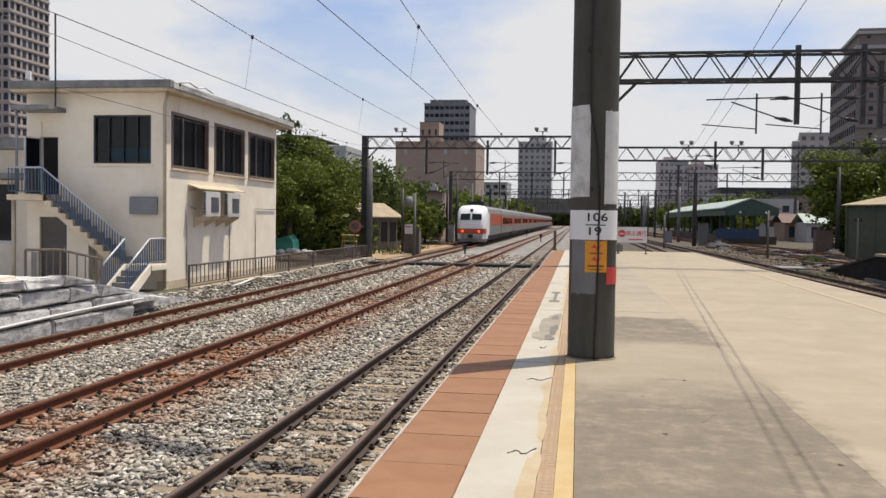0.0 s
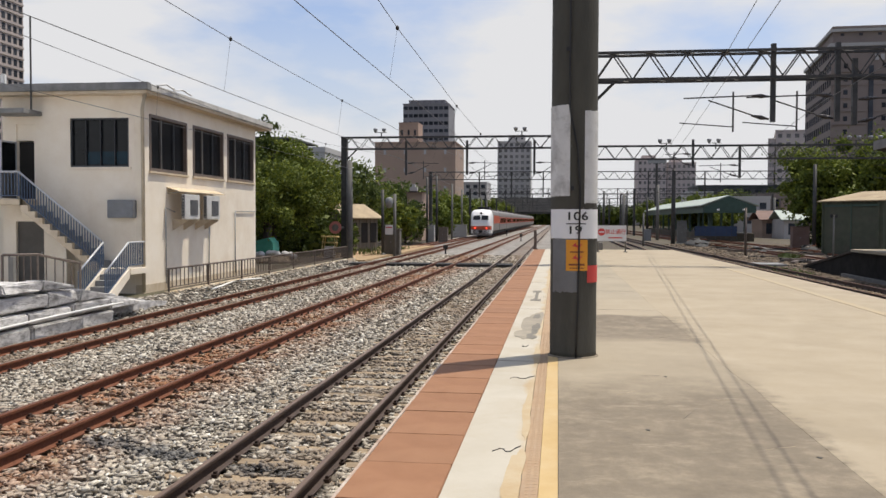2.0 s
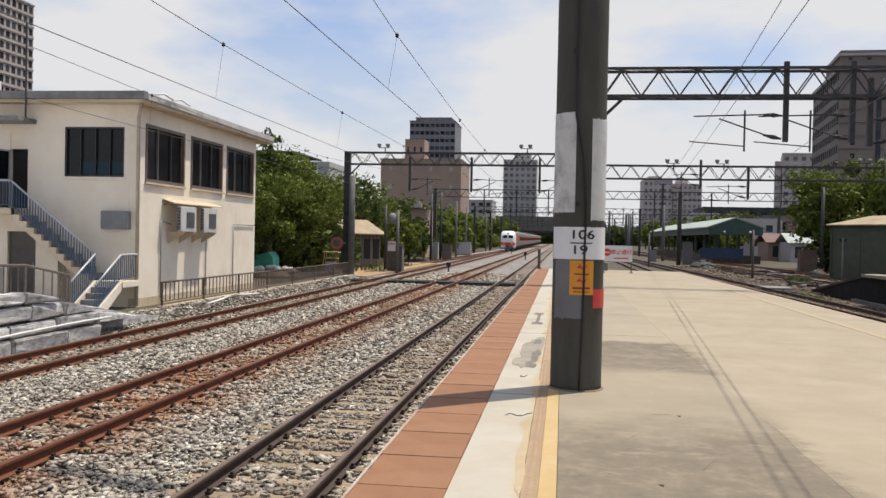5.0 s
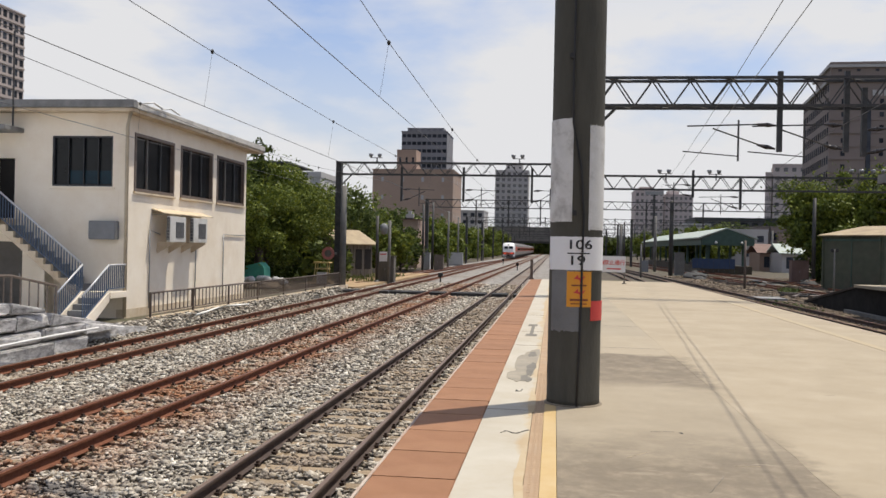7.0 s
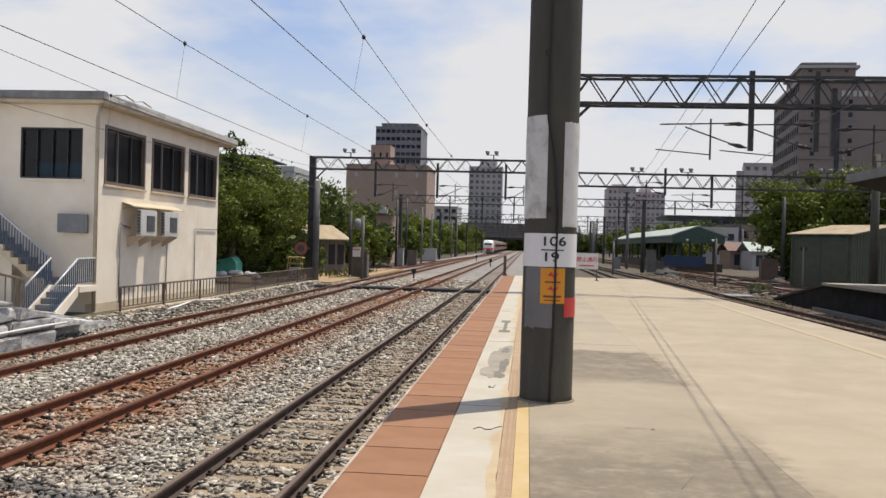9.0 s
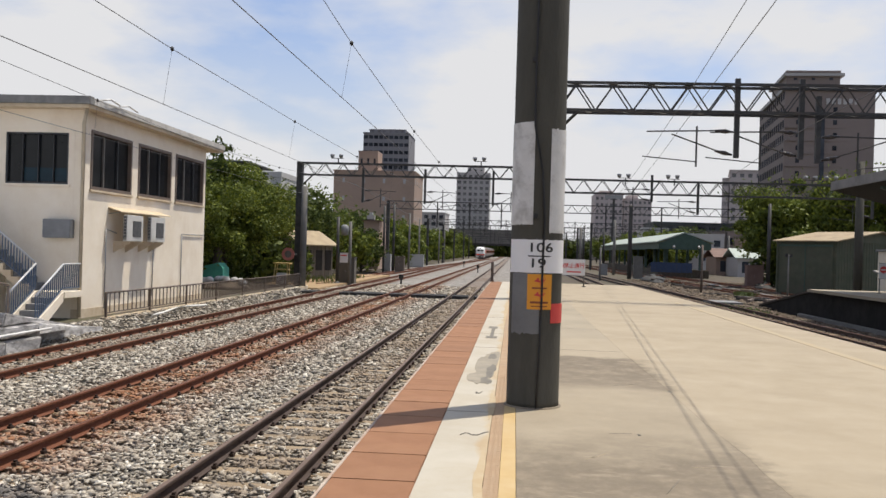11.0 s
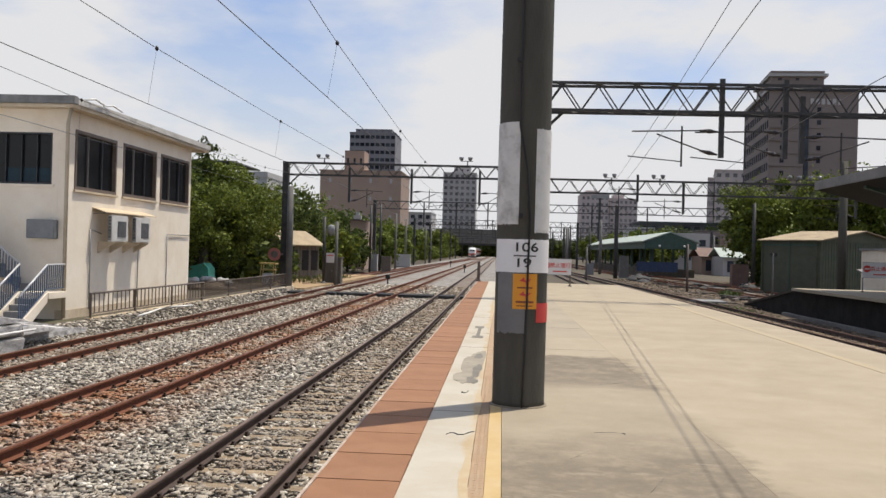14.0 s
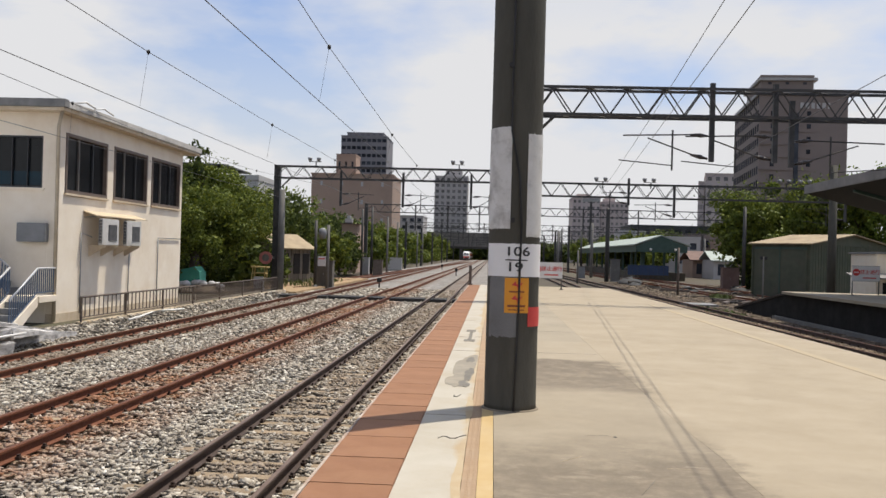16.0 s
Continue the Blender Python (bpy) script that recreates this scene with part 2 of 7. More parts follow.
def stained_concrete(name, c0, c1, edge):
    """Concrete with a dirty band at the far end of the old patch and a wider one at its near end; edge is where the dirt thins out."""
    m = surf(name, [c0, c1], 1.7, 0.86, bump=0.16, bump_scale=110, grime=tuple(v * 0.78 for v in c0), grime_scale=0.7, grime_amt=0.6)
    n, l = m.node_tree.nodes, m.node_tree.links
    b = n["Principled BSDF"]
    old = b.inputs["Base Color"].links[0].from_socket
    tc, sep = n.new("ShaderNodeTexCoord"), n.new("ShaderNodeSeparateXYZ")
    vec = tc.outputs["Object"]
    l.new(vec, sep.inputs["Vector"])
    big, fine = noise(n, l, vec, 1.1, 9.0, 0.62), noise(n, l, vec, 5.5, 9.0, 0.72)
    yy = calc(n, l, "ADD", sep.outputs["Y"], calc(n, l, "MULTIPLY_ADD", big, 1.7, -0.85))
    yy = calc(n, l, "ADD", yy, calc(n, l, "MULTIPLY_ADD", fine, 0.4, -0.2))
    rp = ramp(n, [(0.0, (0.8, 0.8, 0.8)), (0.45, (0.8, 0.8, 0.8)), (0.53, (0.16, 0.16, 0.16)), (0.685, (0.12, 0.12, 0.12)), (0.73, (0.75, 0.75, 0.75)), (0.885, (0.9, 0.9, 0.9)), (0.905, (0.0, 0.0, 0.0))])
    l.new(calc(n, l, "DIVIDE", yy, 12.0, clamp=True), rp.inputs["Fac"])
    xx = calc(n, l, "ADD", sep.outputs["X"], calc(n, l, "MULTIPLY_ADD", fine, 0.5, -0.25))
    side = calc(n, l, "MULTIPLY_ADD", xx, -6.0, edge * 6.0 + 0.5, clamp=True)
    amt = calc(n, l, "MULTIPLY", rp.outputs["Color"], side)
    # pale rubbed streaks and blotches in the dirt
    mp = n.new("ShaderNodeMapping")
    mp.inputs["Rotation"].default_value, mp.inputs["Scale"].default_value = (0, 0, 0.5), (1.4, 3.2, 1.0)
    l.new(vec, mp.inputs["Vector"])
    rub = ramp(n, [(0.57, (1, 1, 1)), (0.66, (0.35, 0.35, 0.35))])
    l.new(noise(n, l, mp.outputs["Vector"], 1.6, 10.0, 0.75), rub.inputs["Fac"])
    amt = calc(n, l, "MULTIPLY", amt, rub.outputs["Color"])
    dr = ramp(n, [(0.3, (0.088, 0.068, 0.046)), (0.5, (0.142, 0.112, 0.077)), (0.68, (0.235, 0.19, 0.132))])
    l.new(fine, dr.inputs["Fac"])
    l.new(blend(n, l, amt, old, dr.outputs["Color"]), b.inputs["Base Color"])
    return m


def worn_white(name):
    """White paint, rubbed through to tan along its inner side with an uneven edge."""
    m = surf(name, [(0.375, 0.335, 0.265), (0.44, 0.405, 0.335)], 2.0, 0.78, bump=0.12, bump_scale=120, grime=(0.34, 0.275, 0.185), grime_scale=1.4, grime_amt=0.5)
    n, l = m.node_tree.nodes, m.node_tree.links
    b = n["Principled BSDF"]
    old = b.inputs["Base Color"].links[0].from_socket
    tc, sep, mp = n.new("ShaderNodeTexCoord"), n.new("ShaderNodeSeparateXYZ"), n.new("ShaderNodeMapping")
    l.new(tc.outputs["Object"], sep.inputs["Vector"])
    mp.inputs["Scale"].default_value = (1.0, 0.5, 1.0)
    l.new(tc.outputs["Object"], mp.inputs["Vector"])
    xx = calc(n, l, "ADD", sep.outputs["X"], calc(n, l, "MULTIPLY_ADD", noise(n, l, mp.outputs["Vector"], 2.2, 8.0, 0.6), 0.42, -0.21))
    f = calc(n, l, "MULTIPLY_ADD", xx, 16.0, -2.035 * 16.0, clamp=True)
    tan = ramp(n, [(0.35, (0.36, 0.255, 0.13)), (0.65, (0.43, 0.345, 0.225))])
    l.new(noise(n, l, tc.outputs["Object"], 3.0), tan.inputs["Fac"])
    l.new(blend(n, l, calc(n, l, "MULTIPLY", f, 0.8), old, tan.outputs["Color"]), b.inputs["Base Color"])
    return m


M_CONC_STAIN = stained_concrete("platform_concrete_dirty", (0.285, 0.236, 0.165), (0.345, 0.29, 0.208), 9.0)
M_CONC_NEW = stained_concrete("platform_concrete", (0.295, 0.241, 0.164), (0.356, 0.297, 0.212), 3.70)
M_REDSLAB = surf("red_slab", [(0.21, 0.096, 0.043), (0.265, 0.124, 0.06)], 4.0, 0.85, bump=0.15, bump_scale=140,
                 grime=(0.29, 0.158, 0.083), grime_scale=0.8, grime_amt=0.5, rnd=[(0.92, 0.92, 0.92), (1.06, 1.06, 1.06)])
M_WHITEPAINT = worn_white("white_line_paint")
M_NOSING = surf("slab_nosing", [(0.34, 0.25, 0.19), (0.48, 0.42, 0.36)], 9.0, 0.85, bump=0.2, grime=(0.24, 0.12, 0.07), grime_scale=3.0, grime_amt=0.8)
M_STAINDARK = surf("dark_mark", [(0.15, 0.135, 0.11), (0.22, 0.2, 0.165)], 7, 0.85, bump=0.15)
M_TACTILE = surf("tactile_strip", [(0.29, 0.185, 0.105), (0.38, 0.27, 0.165)], 6.0, 0.85, bump=0.2, bump_scale=90,
                 grime=(0.30, 0.24, 0.18), grime_scale=1.2, grime_amt=0.7)
M_YELLOW = surf("yellow_line_paint", [(0.41, 0.275, 0.105), (0.47, 0.335, 0.155)], 3.0, 0.7, bump=0.1, bump_scale=120,
                grime=(0.5, 0.4, 0.25), grime_scale=1.0, grime_amt=0.5)
M_YELLOWFADE = surf("yellow_line_faded", [(0.335, 0.28, 0.195), (0.365, 0.278, 0.165)], 1.0, 0.8, bump=0.1, bump_scale=120,
                    grime=(0.34, 0.29, 0.2), grime_scale=0.7, grime_amt=0.9)
M_POLE = surf("pole_concrete", [(0.055, 0.052, 0.042), (0.085, 0.08, 0.064)], 5.0, 0.8, bump=0.2, bump_scale=50, stretch=(1, 1, 0.3), spec=0.25,
              grime=(0.13, 0.125, 0.11), grime_scale=1.6, grime_amt=0.3)
M_POLEGREY = surf("pole_grey_paint", [(0.14, 0.14, 0.14), (0.2, 0.2, 0.2)], 6.0, 0.8, bump=0.15, grime=(0.08, 0.075, 0.065), grime_scale=3, grime_amt=0.8)
M_POLEWHITE = surf("pole_white_paint", [(0.55, 0.54, 0.51), (0.68, 0.67, 0.65)], 5.0, 0.7, bump=0.15, grime=(0.22, 0.2, 0.18), grime_scale=4.5, grime_amt=0.75)
M_LABELWHITE = surf("label_white", [(0.72, 0.71, 0.7), (0.78, 0.77, 0.77)], 3.0, 0.5, bump=0.03)
M_BLACK = surf("black_paint", [(0.012, 0.012, 0.012), (0.02, 0.02, 0.02)], 5.0, 0.5, bump=0.02)
M_ORANGE = surf("sign_orange", [(0.66, 0.27, 0.015), (0.72, 0.31, 0.025)], 4.0, 0.5, bump=0.03)
M_RED = surf("sign_red", [(0.5, 0.035, 0.03), (0.58, 0.06, 0.05)], 4.0, 0.5, bump=0.03)
M_TEXTBROWN = surf("sign_text", [(0.16, 0.035, 0.015), (0.24, 0.06, 0.02)], 6.0, 0.5, bump=0.0)
M_SIGNWHITE = surf("sign_white", [(0.6, 0.6, 0.6), (0.68, 0.67, 0.67)], 3.0, 0.5, bump=0.02, grime=(0.5, 0.4, 0.38), grime_scale=1.5)
M_CABLE = surf("cable_black", [(0.01, 0.01, 0.01), (0.022, 0.02, 0.02)], 8.0, 0.6, bump=0.05)
M_WIRE = surf("overhead_wire", [(0.09, 0.09, 0.09), (0.15, 0.145, 0.14)], 3.0, 0.5, 0.6, 0)
M_STEEL = surf("gantry_steel", [(0.035, 0.035, 0.034), (0.07, 0.068, 0.066)], 4.0, 0.6, 0.35, 0.15, 30, grime=(0.1, 0.07, 0.05), grime_scale=1.0, grime_amt=0.4)
M_GALV = surf("galvanised_steel", [(0.2, 0.2, 0.2), (0.3, 0.3, 0.3)], 6.0, 0.45, 0.6, 0.1)
M_CONCPOST = surf("grey_concrete_post", [(0.12, 0.115, 0.105), (0.19, 0.18, 0.165)], 4.0, 0.9, bump=0.2, grime=(0.07, 0.065, 0.06), grime_scale=1.0)
M_CREAM = surf("cream_render", [(0.78, 0.685, 0.545), (0.85, 0.77, 0.645)], 1.2, 0.9, bump=0.12, bump_scale=60,
               grime=(0.60, 0.475, 0.33), grime_scale=0.5, grime_amt=0.45)
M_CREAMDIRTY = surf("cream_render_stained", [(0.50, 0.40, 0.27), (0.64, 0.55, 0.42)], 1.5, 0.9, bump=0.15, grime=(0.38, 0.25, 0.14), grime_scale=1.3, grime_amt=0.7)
M_FASCIALIT = surf("roof_fascia", [(0.42, 0.4, 0.37), (0.55, 0.53, 0.49)], 3.0, 0.85, bump=0.15, grime=(0.13, 0.12, 0.11), grime_scale=1.2, grime_amt=0.7)
M_ROOFEDGE = surf("roof_edge", [(0.17, 0.17, 0.165), (0.27, 0.265, 0.255)], 3.0, 0.85, bump=0.15, grime=(0.08, 0.08, 0.075), grime_scale=1.4, grime_amt=0.6)
M_FRAME = surf("window_frame_brown", [(0.13, 0.095, 0.075), (0.2, 0.155, 0.125)], 5.0, 0.6, 0.2)
M_FRAMEDARK = surf("window_frame_dark", [(0.02, 0.022, 0.024), (0.04, 0.042, 0.045)], 5.0, 0.5)
M_MULLION = surf("mullion_aluminium", [(0.15, 0.135, 0.12), (0.22, 0.2, 0.18)], 6.0, 0.5, 0.3)
M_GLASS = glass_dark("window_glass")
M_GLASSREFLECT = glass_dark("window_glass_blue", (0.004, 0.018, 0.028), 0.25)
M_BLUERAIL = surf("blue_grey_railing", [(0.045, 0.075, 0.13), (0.08, 0.115, 0.17)], 6.0, 0.6, 0.2, grime=(0.12, 0.08, 0.06), grime_scale=2, grime_amt=0.4)
M_RAILPALE = surf("pale_handrail", [(0.42, 0.42, 0.44), (0.55, 0.55, 0.56)], 6.0, 0.5, 0.3)
M_BROWNRAIL = surf("brown_railing", [(0.10, 0.075, 0.06), (0.17, 0.135, 0.11)], 6.0, 0.7, 0.2)
M_METER = surf("grey_box", [(0.17, 0.175, 0.18), (0.23, 0.235, 0.24)], 3.0, 0.6, 0.1)
M_ACWHITE = surf("aircon_casing", [(0.52, 0.51, 0.48), (0.62, 0.61, 0.58)], 3.0, 0.6, grime=(0.36, 0.32, 0.26), grime_scale=2.5, grime_amt=0.5)
M_GRILLE = surf("aircon_grille", [(0.05, 0.05, 0.055), (0.1, 0.1, 0.1)], 8.0, 0.6)
M_TANROOF0 = surf("awning_sheet", [(0.5, 0.4, 0.26), (0.6, 0.5, 0.36)], 3.0, 0.8, grime=(0.3, 0.2, 0.12), grime_scale=1.5, grime_amt=0.6)
M_STEP = surf("step_concrete", [(0.17, 0.17, 0.17), (0.26, 0.255, 0.25)], 4.0, 0.9, bump=0.2, grime=(0.1, 0.1, 0.1), grime_scale=1.5)
M_MASON = surf("whitewashed_stone", [(0.28, 0.265, 0.25), (0.56, 0.54, 0.52), (0.68, 0.66, 0.64)], 3.0, 0.9, bump=0.8, bump_scale=14,
               grime=(0.07, 0.065, 0.06), grime_scale=3.4, grime_amt=0.95, stretch=(1, 1, 2.2), rnd=[(0.82, 0.82, 0.82), (1.06, 1.06, 1.06)])
M_PVC = surf("pvc_pipe", [(0.6, 0.59, 0.56), (0.7, 0.69, 0.66)], 4.0, 0.5)
M_DOORGREY = surf("door_grey", [(0.07, 0.064, 0.055), (0.11, 0.1, 0.088)], 2.0, 0.7)
# near-black tone that stands for shade inside openings and under the canopy
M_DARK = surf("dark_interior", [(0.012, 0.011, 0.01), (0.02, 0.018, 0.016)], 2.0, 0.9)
M_PIPECREAM = surf("cream_pipe", [(0.42, 0.35, 0.25), (0.5, 0.43, 0.32)], 4.0, 0.6, grime=(0.25, 0.18, 0.11), grime_scale=1.5)
M_BARK = surf("bark", [(0.05, 0.036, 0.026), (0.10, 0.078, 0.058)], 10.0, 0.95, bump=0.8, bump_scale=25, stretch=(1, 1, 0.3))
def leaf_mat(name, c0, c1):
    """Thin leaves that let some light through."""
    m = surf(name, [c0, c1], 0.7, 0.6, bump=0, island=[(0.45, 0.5, 0.45), (1.0, 1.0, 1.0), (1.6, 1.45, 0.9)], spec=0.2)
    n, l = m.node_tree.nodes, m.node_tree.links
    b, out = n["Principled BSDF"], n["Material Output"]
    tr, mx = n.new("ShaderNodeBsdfTranslucent"), n.new("ShaderNodeMixShader")
    l.new(b.inputs["Base Color"].links[0].from_socket, tr.inputs["Color"])
    mx.inputs["Fac"].default_value = 0.28
    l.new(b.outputs["BSDF"], mx.inputs[1])
    l.new(tr.outputs["BSDF"], mx.inputs[2])
    l.new(mx.outputs["Shader"], out.inputs["Surface"])
    return m


M_LEAF = leaf_mat("leaves", (0.085, 0.12, 0.024), (0.165, 0.195, 0.04))
M_LEAFDARK = leaf_mat("leaves_dark", (0.048, 0.07, 0.018), (0.088, 0.115, 0.03))
M_LEAFPALE = leaf_mat("leaves_yellow_green", (0.10, 0.155, 0.03), (0.19, 0.25, 0.055))
M_GRASS = surf("grass", [(0.05, 0.09, 0.02), (0.12, 0.14, 0.04)], 3.0, 0.8, bump=0, island=[(0.6, 0.6, 0.6), (1.3, 1.3, 1.1)])


# ---- mesh helpers ----
def part(name, bm, material, parent=None, label=""):
    """Links a bmesh as one mesh object under a thing or a part."""
    me = bpy.data.meshes.new(name)
    bmesh.ops.recalc_face_normals(bm, faces=bm.faces)
    bm.to_mesh(me)
    bm.free()
    me.materials.append(material)
    ob = new(name, me)
    ob.parent = parent
    return tagged(ob, label) if label else ob


def same(ob, m, parent=None):
    """Another object on the same mesh, at m in its parent's space."""
    o = new(ob.name.split(".")[0], ob.data)
    o.parent = parent if parent else ob.parent
    o.matrix_basis = m
    return o


def thing(name, m, label, category, group="", kind=""):
    ob = new(name)
    ob.matrix_basis = m
    ob.empty_display_size = 0.2
    return tagged(ob, label, category, group, kind)


def B():
    return bmesh.new()


def box(bm, x0, y0, z0, x1, y1, z1, bevel=0.0):
    vs = [bm.verts.new((x, y, z)) for z in (z0, z1) for x, y in ((x0, y0), (x1, y0), (x1, y1), (x0, y1))]
    fs = [bm.faces.new([vs[i] for i in f]) for f in
          ((3, 2, 1, 0), (4, 5, 6, 7), (0, 1, 5, 4), (1, 2, 6, 5), (2, 3, 7, 6), (3, 0, 4, 7))]
    if bevel:
        bmesh.ops.bevel(bm, geom=list({e for f in fs for e in f.edges}), offset=bevel, segments=2, affect="EDGES")
    return bm


def prism(bm, pts, axis, a, b):
    """A polygon in the plane across the axis, drawn out from a to b."""
    def at(p, d):
        return {"x": (d, p[0], p[1]), "y": (p[0], d, p[1]), "z": (p[0], p[1], d)}[axis]
    lo, hi = [bm.verts.new(at(p, a)) for p in pts], [bm.verts.new(at(p, b)) for p in pts]
    bm.faces.new(lo), bm.faces.new(hi[::-1])
    for i in range(len(pts)):
        j = (i + 1) % len(pts)
        bm.faces.new((lo[i], hi[i], hi[j], lo[j]))
    return bm


def tube(bm, p, q, r, n=8, r2=None):
    p, q = Vector(p), Vector(q)
    m = (q - p).to_track_quat("Z", "Y").to_matrix()
    r2 = r if r2 is None else r2
    ring = lambda c, s: [bm.verts.new(c + m @ Vector((s * math.cos(2 * math.pi * i / n), s * math.sin(2 * math.pi * i / n), 0))) for i in range(n)]
    a, b = ring(p, r), ring(q, r2)
    for i in range(n):
        f = bm.faces.new((a[i], a[(i + 1) % n], b[(i + 1) % n], b[i]))
        f.smooth = n > 6
    bm.faces.new(a[::-1]), bm.faces.new(b)
    return bm


def pipe(bm, pts, r, n=8):
    """One tube that runs on through all the points."""
    P = [Vector(p) for p in pts]
    rings = []
    for i, c in enumerate(P):
        d = (P[min(i + 1, len(P) - 1)] - P[max(i - 1, 0)]).normalized()
        m = d.to_track_quat("Z", "Y").to_matrix()
        rings.append([bm.verts.new(c + m @ Vector((r * math.cos(2 * math.pi * k / n), r * math.sin(2 * math.pi * k / n), 0))) for k in range(n)])
    for a, b in zip(rings, rings[1:]):
        s = min(range(n), key=lambda s: (a[0].co - b[s].co).length)
        for k in range(n):
            bm.faces.new((a[k], a[(k + 1) % n], b[(k + 1 + s) % n], b[(k + s) % n])).smooth = True
    bm.faces.new(rings[0][::-1]), bm.faces.new(rings[-1])
    return bm


def lathe(bm, prof, n=16, cx=0, cy=0):
    """Turns a profile of (radius, z) round an upright axis."""
    rings = [[bm.verts.new((cx + r * math.cos(2 * math.pi * i / n), cy + r * math.sin(2 * math.pi * i / n), z)) for i in range(n)] for r, z in prof]
    for a, b in zip(rings, rings[1:]):
        for i in range(n):
            bm.faces.new((a[i], a[(i + 1) % n], b[(i + 1) % n], b[i])).smooth = True
    bm.faces.new(rings[0][::-1]), bm.faces.new(rings[-1])
    return bm


def many(name, verts, quads, material, parent=None):
    """A large mesh from arrays: verts (n, 3) and quads or triangles (m, k)."""
    k = quads.shape[1]
    me = bpy.data.meshes.new(name)
    me.vertices.add(len(verts))
    me.vertices.foreach_set("co", np.ascontiguousarray(verts, dtype=np.float32).ravel())
    me.loops.add(quads.size)
    me.loops.foreach_set("vertex_index", np.ascontiguousarray(quads, dtype=np.int32).ravel())
    me.polygons.add(len(quads))
    me.polygons.foreach_set("loop_start", np.arange(0, quads.size, k, dtype=np.int32))
    me.update(calc_edges=True)
    me.validate()
    me.materials.append(material)
    ob = new(name, me)
    ob.parent = parent
    return ob


# ---- ground ----
PZ = 1.18            # top of the platform over the rail tops
PEND = 36.0          # far end of the platform


def build_ground():
    tagged(part("ground", box(B(), -1500, -300, -0.9, 1500, 3000, -0.42), M_DIRT), "trodden grey-brown earth round the railway yard", "ground", kind="structure")
    # ballast bed of the left-hand tracks and of the yard
    rng = np.random.default_rng(3)

    def bed(name, x0, x1, y0, y1, step, z, label, mat, bank=False):
        xs, ys = np.arange(x0, x1 + step, step), np.arange(y0, y1 + step * 2, step * 2)
        X, Y = np.meshgrid(xs, ys)
        Z = z + rng.normal(0, 0.012, X.shape)
        if bank:
            Z += np.clip((-8.7 - X) / 0.7, 0, 1) * 0.26 * np.clip((50 - Y) / 3, 0, 1)
        else:
            Z[:, 0] = -0.55
        Z[:, -1] = -0.55
        v = np.stack([X, Y, Z], -1).reshape(-1, 3)
        nx, ny = len(xs), len(ys)
        i = (np.arange(ny - 1)[:, None] * nx + np.arange(nx - 1)[None]).ravel()
        ob = many(name, v, np.stack([i, i + 1, i + nx + 1, i + nx], 1), mat)
        tagged(ob, label, "ballast", kind="structure")
    bed("ballast_left", -10.0, 1.4, -12, 60, 0.25, -0.2, "stone ballast darkened for gap shade, with rusty brown patches between the rails", M_BEDSHADE, True)
    bed("ballast_mid", 1.25, 7.3, 36.1, 60.2, 0.3, -0.19, "grey-brown ballast beyond the platform end", M_BEDDARK)
    bed("ballast_far", -14.0, 6.0, 60.3, 760, 2.0, -0.19, "grey stone ballast fading into the distance", M_BEDFAR)
    bed("ballast_right", 7.2, 15.3, -12, 60, 0.25, -0.185, "dark grey stone ballast beside the platform", M_BEDDARK)
    tagged(part("yard_far", box(B(), 6.0, 60.3, -0.7, 70, 420, -0.18), M_DIRT), "brown earth of the far yard", "ground", kind="structure")
    tagged(part("tree_earth", box(B(), -60, 35.2, -0.8, -9.75, 50.4, 0.09), M_DIRT), "dark bare earth under the trees", "ground", kind="structure")
    tagged(part("yard_earth", box(B(), 15.3, 48.0, -0.7, 60, 60.0, -0.16), M_DIRT), "bare earth yard with scattered stones and weeds", "ground", kind="structure")
    tagged(part("sand_verge", box(B(), -13.5, 50.5, -0.7, -9.0, 80, -0.03, 0.05), M_SAND), "dry yellow sand beside the track", "ground", kind="structure")
    tagged(part("left_yard", box(B(), -60, -20, -0.8, -9.75, 35.18, 0.10), M_DIRT), "dusty earth apron round the signal cabin", "ground", kind="structure")


